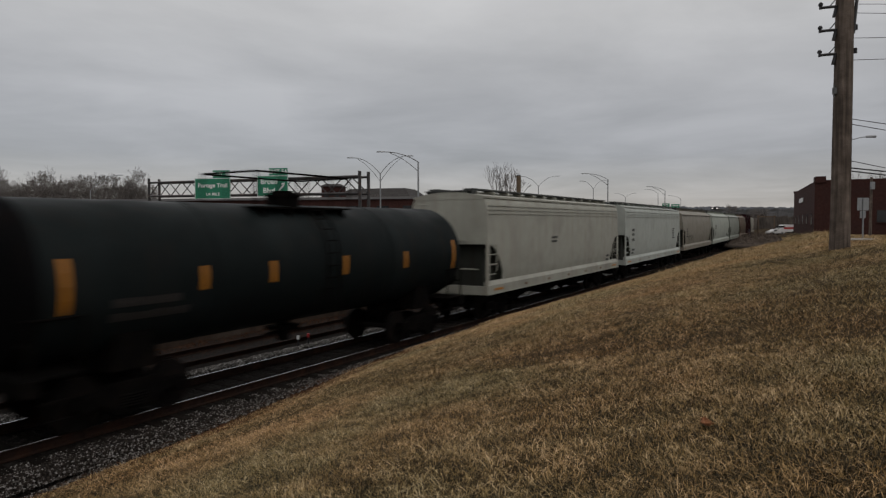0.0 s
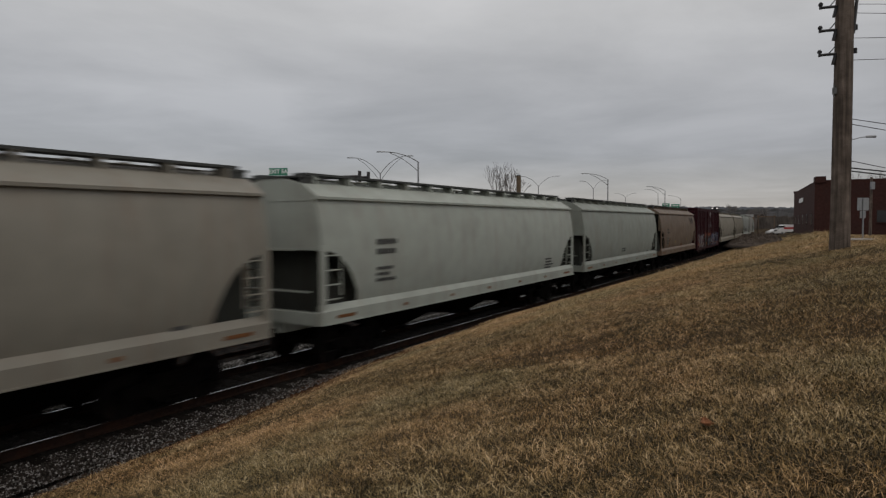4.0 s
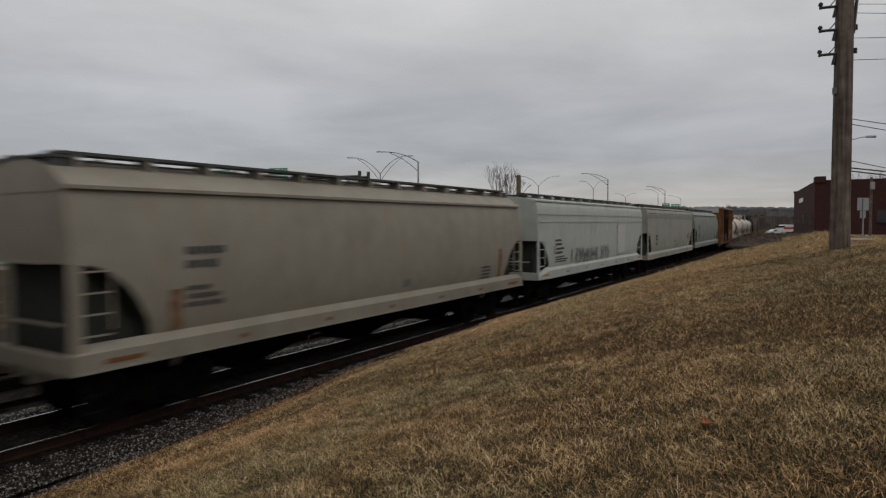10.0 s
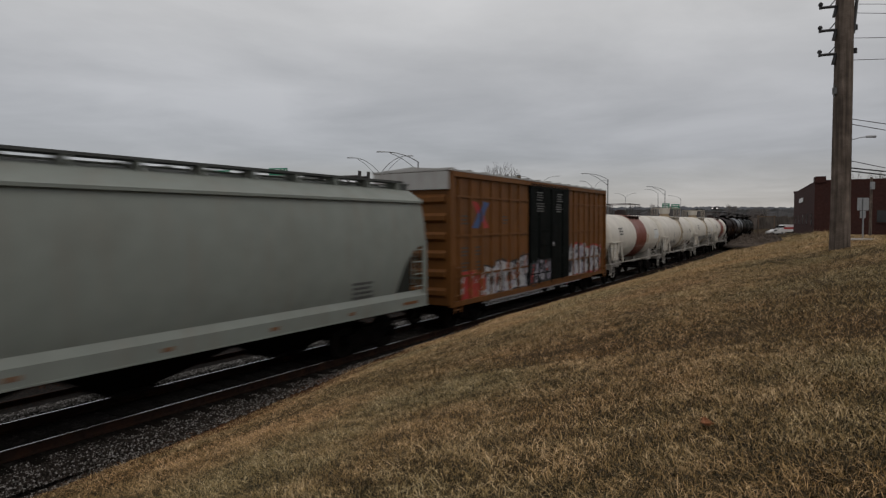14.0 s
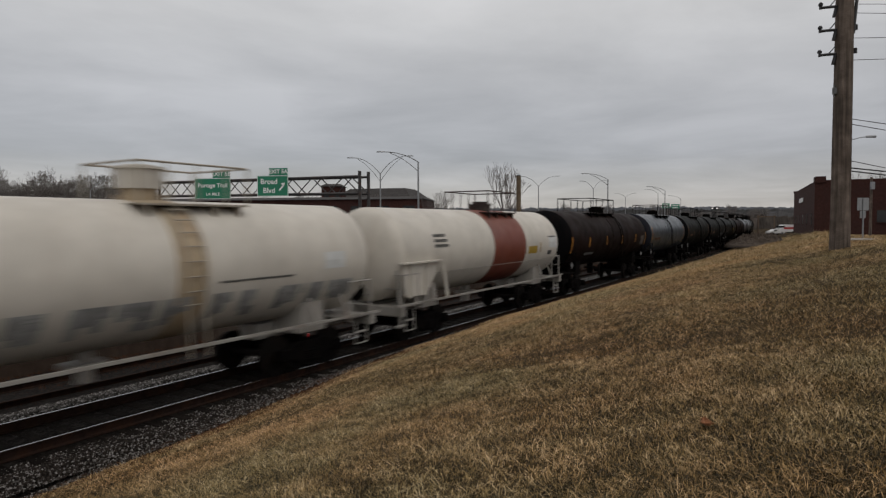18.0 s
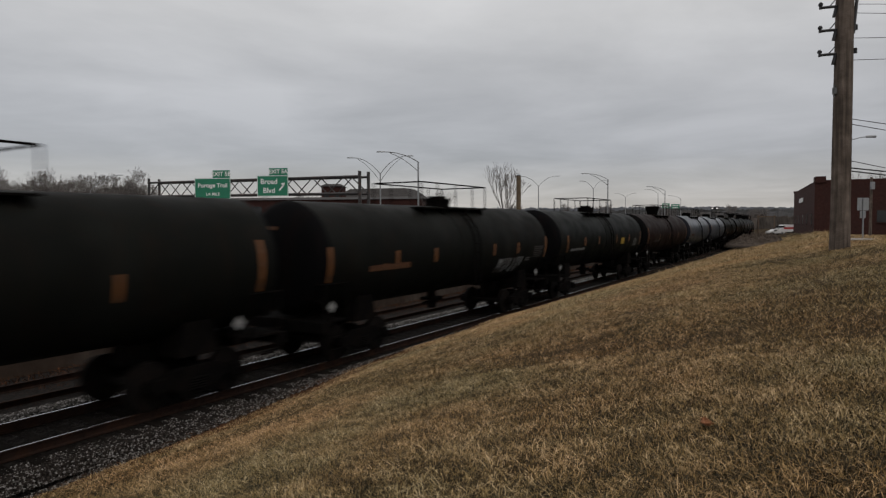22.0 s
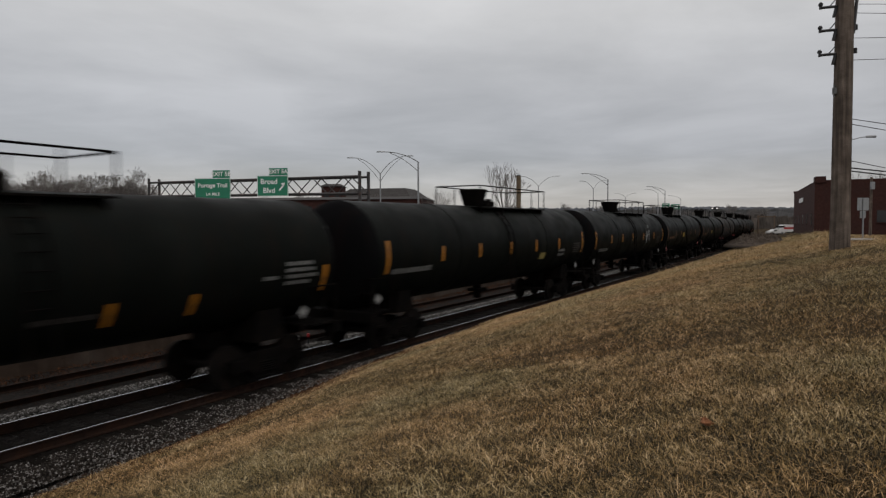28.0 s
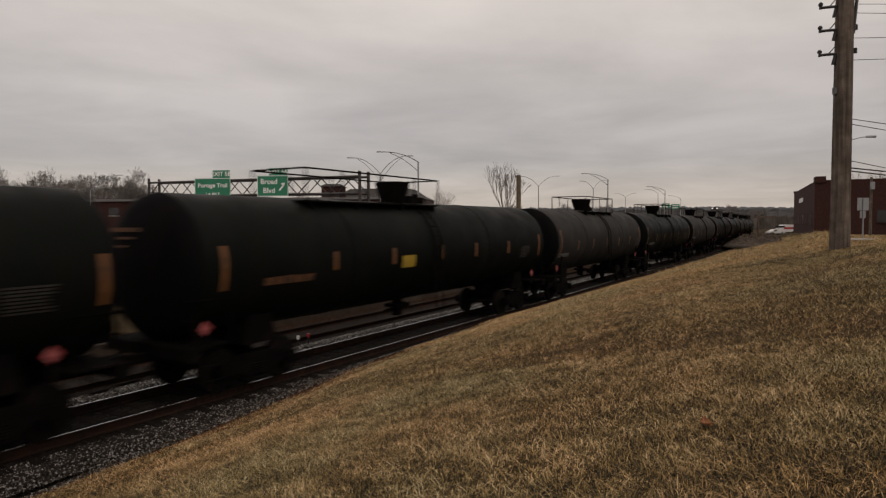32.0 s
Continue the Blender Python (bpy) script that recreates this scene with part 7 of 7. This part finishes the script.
dress_red_boxcar(box1, ENDS[9] - ENDS[8] - 1.5)
dress_orange_boxcar(box2, ENDS[15] - ENDS[14] - 1.5)


def strokes(car, m, x0, x1, z0, z1, n, side, seed, thick=0.05):
    """A tag written with thin sprayed lines, each letter two or three bent strokes."""
    rnd = random.Random(seed)
    s = Shape()
    w = (x1 - x0) / n
    for k in range(n):
        for q in range(rnd.choice((2, 3))):
            cx = x0 + (k + 0.5) * w
            zs = [z0, (z0 + z1) / 2, z1]
            pts = [(cx + rnd.uniform(-0.55, 0.55) * w, zs[j] + rnd.uniform(-0.12, 0.12) * (z1 - z0)) for j in ((0, 1, 2, 1) if q == 0 else (2, 1, 0) if q == 1 else (1, 1, 2))]
            fine = []
            for j in range(len(pts) - 1):
                for u in (0.0, 0.35, 0.7):
                    fine.append((pts[j][0] + (pts[j + 1][0] - pts[j][0]) * u + 0.12 * w * math.sin(u * 3.14), pts[j][1] + (pts[j + 1][1] - pts[j][1]) * u))
            fine.append(pts[-1])
            vs = []
            for j, (x, z) in enumerate(fine):
                a, b = fine[max(j - 1, 0)], fine[min(j + 1, len(fine) - 1)]
                dx, dz = b[0] - a[0], b[1] - a[1]
                ln = math.hypot(dx, dz) or 1
                ox, oz = -dz / ln * thick / 2, dx / ln * thick / 2
                y = -(width_at(side, z) + 0.013 + 0.001 * q)
                vs += [(x - ox, y, z - oz), (x + ox, y, z + oz)]
            s.add(vs, [(2 * j, 2 * j + 1, 2 * j + 3, 2 * j + 2) for j in range(len(fine) - 1)])
    part("graffiti", s.mesh("graffiti", m), car, "thin sprayed tag")


M_TAG = material("dark_sprayed_line", (0.030, 0.028, 0.027), 0.7, 0.0, 0.3, 9.0, bump=0)
M_TAGGREY = material("grey_violet_sprayed_line", (0.13, 0.12, 0.13), 0.7, 0.0, 0.3, 9.0, bump=0)


def scrawl(car, x0, x1, z0, z1, n, fills, outline, seed, side):
    graffiti(car, random.Random(seed), x0, x1, z0, z1, n, fills, outline, fills, -(width_at(side, (z0 + z1) / 2) + 0.012))


strokes(taupe_hopper, M_TAG, -6.1, -3.6, 1.85, 2.35, 7, ROUND, 12, 0.045)
strokes(tan_hopper, M_TAG, 4.75, 6.2, 3.40, 3.85, 4, ROUND, 15, 0.11)
strokes(white_ribbed, M_TAGGREY, -4.1, 1.5, 1.5, 2.3, 12, FLAT, 16, 0.06)
strokes(white_ribbed, M_TAG, -4.0, -1.0, 1.6, 2.1, 6, FLAT, 18, 0.035)
part("buffed_patch", Shape().prism([(3.0, 1.75), (4.55, 1.8), (4.5, 3.4), (3.05, 3.4)], -1.580, -1.578).mesh("buffed_patch", M_BUFF), white_ribbed, "paler patch of paint")


def decal(car, m, x0, x1, z0, z1, side, out=0.014):
    """A patch of paint or rust with a ragged edge that follows the side sheets."""
    rnd = random.Random(int(x0 * 100 + z0 * 1000))
    n = 6
    vs = []
    for k in range(n + 1):
        z = z0 + (z1 - z0) * k / n
        y = -(width_at(side, z) + out)
        vs += [(x0 + rnd.uniform(-0.04, 0.04), y, z), (x1 + rnd.uniform(-0.04, 0.04), y, z)]
    s = Shape().add(vs, [(2 * k, 2 * k + 1, 2 * k + 3, 2 * k + 2) for k in range(n)])
    part("patch" if m == M_RUSTPATCH else "lettering", s.mesh("patch", m), car)


M_YELLOWSPOT = material("faded_yellow_spot", (0.22, 0.17, 0.045), 0.7, 0.0, 0.2, 9.0, bump=0)
M_REDTEXT = material("faded_red_lettering", (0.17, 0.05, 0.035), 0.7, 0.0, 0.3, 12.0, bump=0)
for car, side, rows in (
        (grey_hopper, FLAT, ((M_RUSTPATCH, 1.32, 1.52, 1.47, 1.97), (M_REDTEXT, 0.3, 1.25, 2.0, 2.06), (M_RUSTPATCH, 4.50, 4.66, 1.5, 1.95), (M_RUSTPATCH, 6.62, 6.8, 2.1, 2.7), (M_FADED, 6.04, 6.50, 1.6, 1.95))),
        (tan_hopper, ROUND, ((M_YELLOWSPOT, -2.23, -1.98, 1.9, 2.08), (M_YELLOWSPOT, 2.76, 2.99, 1.97, 2.15), (M_LETTER_W, 5.30, 5.66, 1.74, 2.03), (M_RUSTPATCH, -4.5, -4.2, 1.5, 2.3), (M_RUSTPATCH, 0.2, 1.0, 1.5, 1.8))),
        (sand_hopper, ROUND, ((M_RUSTPATCH, -4.98, -4.76, 1.6, 2.13), (M_LETTER_W, -1.75, -1.43, 1.75, 1.95), (M_REDTEXT, 0.3, 1.85, 1.85, 1.92), (M_DARKTEXT, 5.1, 5.55, 1.85, 2.12), (M_DARKTEXT, -5.25, -5.02, 2.55, 2.8))),
        (sand_hopper_b, ROUND, ((M_RUSTPATCH, 6.45, 6.7, 1.6, 2.6), (M_RUSTPATCH, -6.72, -6.48, 1.6, 2.35), (M_LETTER_W, 0.6, 0.95, 1.75, 1.95))),
        (white_ribbed, FLAT, ((M_REDTEXT, -6.75, -6.62, 2.16, 2.5), (M_RUSTPATCH, -4.6, -4.45, 1.7, 2.3)))):
    for m, x0, x1, z0, z1 in rows:
        decal(car, m, x0, x1, z0, z1, side)


def tank_art(seed, x0, x1, z0, z1, n, r, mats):
    """Sprayed letters that follow the curve of a shell."""
    def make(shell):
        rnd = random.Random(seed)
        for m in mats:
            s = Shape()
            for k in range(n):
                x = x0 + (x1 - x0) * k / n
                w = (x1 - x0) / n
                for q in range(3):
                    a = x + w * rnd.uniform(0.0, 0.6)
                    zz = rnd.uniform(z0, z1 - 0.2)
                    curved_patch(s, a, a + w * rnd.uniform(0.12, 0.5), zz, min(zz + rnd.uniform(0.15, 0.7), z1), r + 0.002 * q)
            part("graffiti", s.mesh("graffiti", m), shell, "faded sprayed letters")
    return make


M_TANKDIRTY = paint("tank_dirty_white_frame", (0.30, 0.285, 0.26), 0.5, 0.3, 0.6)
M_FADED_D = material("worn_dark_spray", (0.22, 0.22, 0.215), 0.7, 0.0, 0.35, 7.0, bump=0)
M_FADED_L = material("buffed_pale_paint", (0.55, 0.56, 0.55), 0.7, 0.0, 0.1, 6.0, bump=0)
WHITE_T = ((-4.3, 3.2, 0.9, 0.1, 3, M_LETTER_K), (1.5, 2.0, 1.6, 0.12, 2, M_LETTER_K))

WHITE_MARKS = ((2.82, 1.82, 0.7, 0.28, 1, M_RUSTPATCH), (4.8, 1.84, 0.45, 0.24, 1, M_LETTER_K), (3.97, 2.53, 0.22, 0.5, 1, M_FADED), (-0.12, 2.5, 0.24, 0.5, 1, M_BAND), (-2.16, 2.54, 0.2, 0.42, 1, M_FADED), (-3.1, 2.02, 0.85, 0.2, 1, M_FADED), (-1.86, 1.98, 0.45, 0.35, 1, M_LETTER_K), (-1.2, 1.95, 0.32, 0.25, 1, M_LETTER_K), (5.0, 2.9, 0.5, 0.06, 3, M_LETTER_K))


M_REDFIT = paint("dark_red_brown_fittings", (0.030, 0.018, 0.017), 0.5, 0.4, 0.65)
M_WHITEFIT = paint("stained_white_fittings", (0.33, 0.295, 0.24), 0.5, 0.4, 0.65)


def white_tank(k, label, bands, dome="box", dome_x=0.0, art=None, texts=WHITE_T, plat=0.2, half=None, ladder_x=None):
    return place(k, lambda L: tank("tank_car", L - 1.0, 1.40, M_TANKWHITE, label, k, M_TANKDIRTY, bands, 0, True, False, dome, dome_x, M_WHITEFIT if dome == "box" else M_REDFIT, texts, None, None, art, plat, half, ladder_x, drop=0.05))


WHITE_TAIL = ((4.6, 2.75, 1.5, 0.62, 1, M_FADED_L), (2.5, 2.5, 0.3, 0.55, 1, M_BAND), (6.1, 2.2, 0.35, 0.8, 1, M_BAND), (4.7, 3.05, 1.1, 0.05, 1, M_LETTER_K))
white_tank(15, "white tank car with a red-brown belt under its dome", ((0.9, 2.7, M_TANKRED),), "drum", 0.95, None, WHITE_T[:1] + WHITE_TAIL, 0.1, 1.2, False)
white_tank(16, "white tank car with a pale valve housing on top", ((1.13, 0.62, M_BAND),), "box", 0.95, None, WHITE_MARKS, 0.5, 1.3, 1.13)
white_tank(17, "white tank car with a stained belt and faded graffiti", ((1.36, 0.66, M_BAND),), "box", 1.17, tank_art(5, -3.6, 6.0, 1.62, 2.2, 11, 1.405, (M_FADED, M_FADED_D)), WHITE_T[:1] + ((2.0, 2.42, 2.6, 0.05, 1, M_LETTER_K), (5.0, 2.7, 0.9, 0.4, 1, M_FADED_L), (-5.5, 1.62, 3.2, 0.05, 1, M_LETTER_K)), 0.66, 1.26, 1.38)
white_tank(18, "white tank car with a broad red belt under its dome", ((1.11, 2.74, M_TANKRED),), "drum", 1.19, None, WHITE_T[:1] + ((2.75, 2.48, 0.95, 0.3, 1, M_PLACARD), (4.9, 2.75, 1.0, 0.5, 1, M_FADED_L), (3.9, 2.55, 0.2, 0.4, 1, M_BAND), (4.85, 2.98, 0.9, 0.06, 1, M_LETTER_K), (4.8, 2.3, 0.5, 0.18, 1, M_LETTER_K), (-0.1, 2.6, 0.25, 0.6, 1, M_BAND)), 0.1, 1.2, False)


def small_tank(k, m, label, texts=(), refl=5, dome="drum"):
    return place(k, lambda L: tank("tank_car", L - 1.0, 1.45, m, label, k, None, ((-L * 0.02, 0.10, m),), 0 if k in STRIPS else refl, False, False, dome, 1.05 if k == 19 else 0.4, None, texts, HEADS.get(m.name), M_LETTER_W2, BLOTCH.get(k), -1.75 if k == 19 else -0.3, strips=STRIPS.get(k, ()), strip_mat=M_REFLECT_D if 20 < k < 27 else None, head_text=HEAD_TEXT.get(k)))


M_STENCIL = material("worn_grey_stencil_panel", (0.070, 0.056, 0.048), 0.7, 0.0, 0.4, 9.0, (0.02, 0.016, 0.014), 0.6, 5.0, bump=0)
BLOTCH[22] = tank_art(22, 2.4, 4.6, 1.62, 2.2, 7, 1.452, (M_LETTER_F, M_LETTER_W2B))
OR = ((-5.2, 2.35, 1.9, 0.18, 1, M_LETTER_O),)
small_tank(19, M_BROWN, "brown-black tank car with orange reflective strips", ((-4.9, 1.95, 1.6, 0.14, 1, M_LETTER_W), (5.86, 2.38, 1.0, 0.56, 1, M_STENCIL)))
small_tank(20, M_BLUEGREY, "blue-grey tank car with faded orange lettering", OR, 2)
small_tank(21, M_BLACK_B, "worn black tank car with faded orange lettering", OR)
small_tank(22, M_BLACK_B, "worn black tank car with faded orange lettering", OR + ((5.55, 2.55, 0.95, 0.05, 6, M_LETTER_F), (4.9, 2.12, 0.4, 0.05, 2, M_LETTER_W)))
small_tank(23, M_BLACK, "black tank car with white lettering and a yellow placard", ((-5.85, 2.24, 2.0, 0.13, 1, M_LETTER_W), (2.56, 2.44, 0.8, 0.36, 1, M_PLACARD), (5.4, 2.5, 0.8, 0.06, 5, M_LETTER_W)))
small_tank(24, M_BROWN, "brown-black tank car with faint white lettering", ((-5.2, 2.2, 1.7, 0.12, 1, M_LETTER_F),), 5, "hood")
small_tank(25, M_BLUEGREY, "blue-grey tank car with faded orange lettering", OR, 2)
small_tank(26, M_BLUEGREY, "blue-grey tank car with a small yellow placard", ((1.5, 2.4, 0.3, 0.3, 1, M_PLACARD),), 2)
small_tank(27, M_BLACK, BLACK_LABEL, ((-4.4, 2.1, 1.4, 0.14, 1, M_LETTER_W), (5.75, 2.64, 1.0, 0.09, 4, M_LETTER_W), (5.1, 2.35, 0.5, 0.08, 1, M_LETTER_W), (0.5, 2.0, 1.2, 0.10, 1, M_LETTER_F)))
BLOTCH[29] = tank_art(9, 2.75, 3.85, 2.15, 3.35, 3, 1.525, (M_LETTER_F, M_LETTER_W2B))
for k in range(28, len(ENDS) - 1):
    m = {32: M_DULLGREY, 34: M_DULLGREY, 35: M_BLACK_B, 37: M_DULLGREY}.get(k, M_BLACK)
    tx = ((-7.6, 2.2, 2.6, 0.16, 1, M_LETTER_W), (2.84, 2.14, 0.7, 0.26, 1, M_YELLOWSPOT), (4.9, 2.3, 0.9, 0.12, 2, M_LETTER_W), (6.7, 2.55, 0.95, 0.06, 5, M_LETTER_F)) if k == 28 else None
    if k in (30, 31):
        tx = ((-6.83, 2.31, 2.0, 0.19, 1, M_LETTER_O), (-1.35 if k == 30 else -1.8, 2.45, 0.78, 0.34, 1, M_PLACARD), (6.15, 2.6, 0.8, 0.035, 8, M_LETTER_F))
    big_tank(k, m, BLACK_LABEL if m == M_BLACK else "dull dark tank car with orange reflective strips", 7, "hood", tx)


# ---- motion of the train ----
def car_pose(mid, reach, t):
    s = mid - gone(t)
    xa, ya, _ = plan(s - reach)
    xb, yb, _ = plan(s + reach)
    return Matrix.Translation(((xa + xb) / 2, (ya + yb) / 2, 0)) @ Matrix.Rotation(math.atan2(yb - ya, xb - xa), 4, "Z")


def motions():
    for car, mid, reach in CARS:
        walk(car, [(k * 0.5, car_pose(mid, reach, k * 0.5)) for k in range(65)])
    # every wheelset turns alike: the first carries the keys, the others share them
    first = WHEELSETS[0]
    walk(first, [(k / 30, Matrix.Rotation(-gone(k / 30) / WHEEL_R, 4, "Y")) for k in range(961)])
    keys = first.animation_data
    for w in WHEELSETS[1:]:
        w.rotation_mode = "QUATERNION"
        w.animation_data_create()
        w.animation_data.action = keys.action
        w.animation_data.action_slot = keys.action_slot


motions()
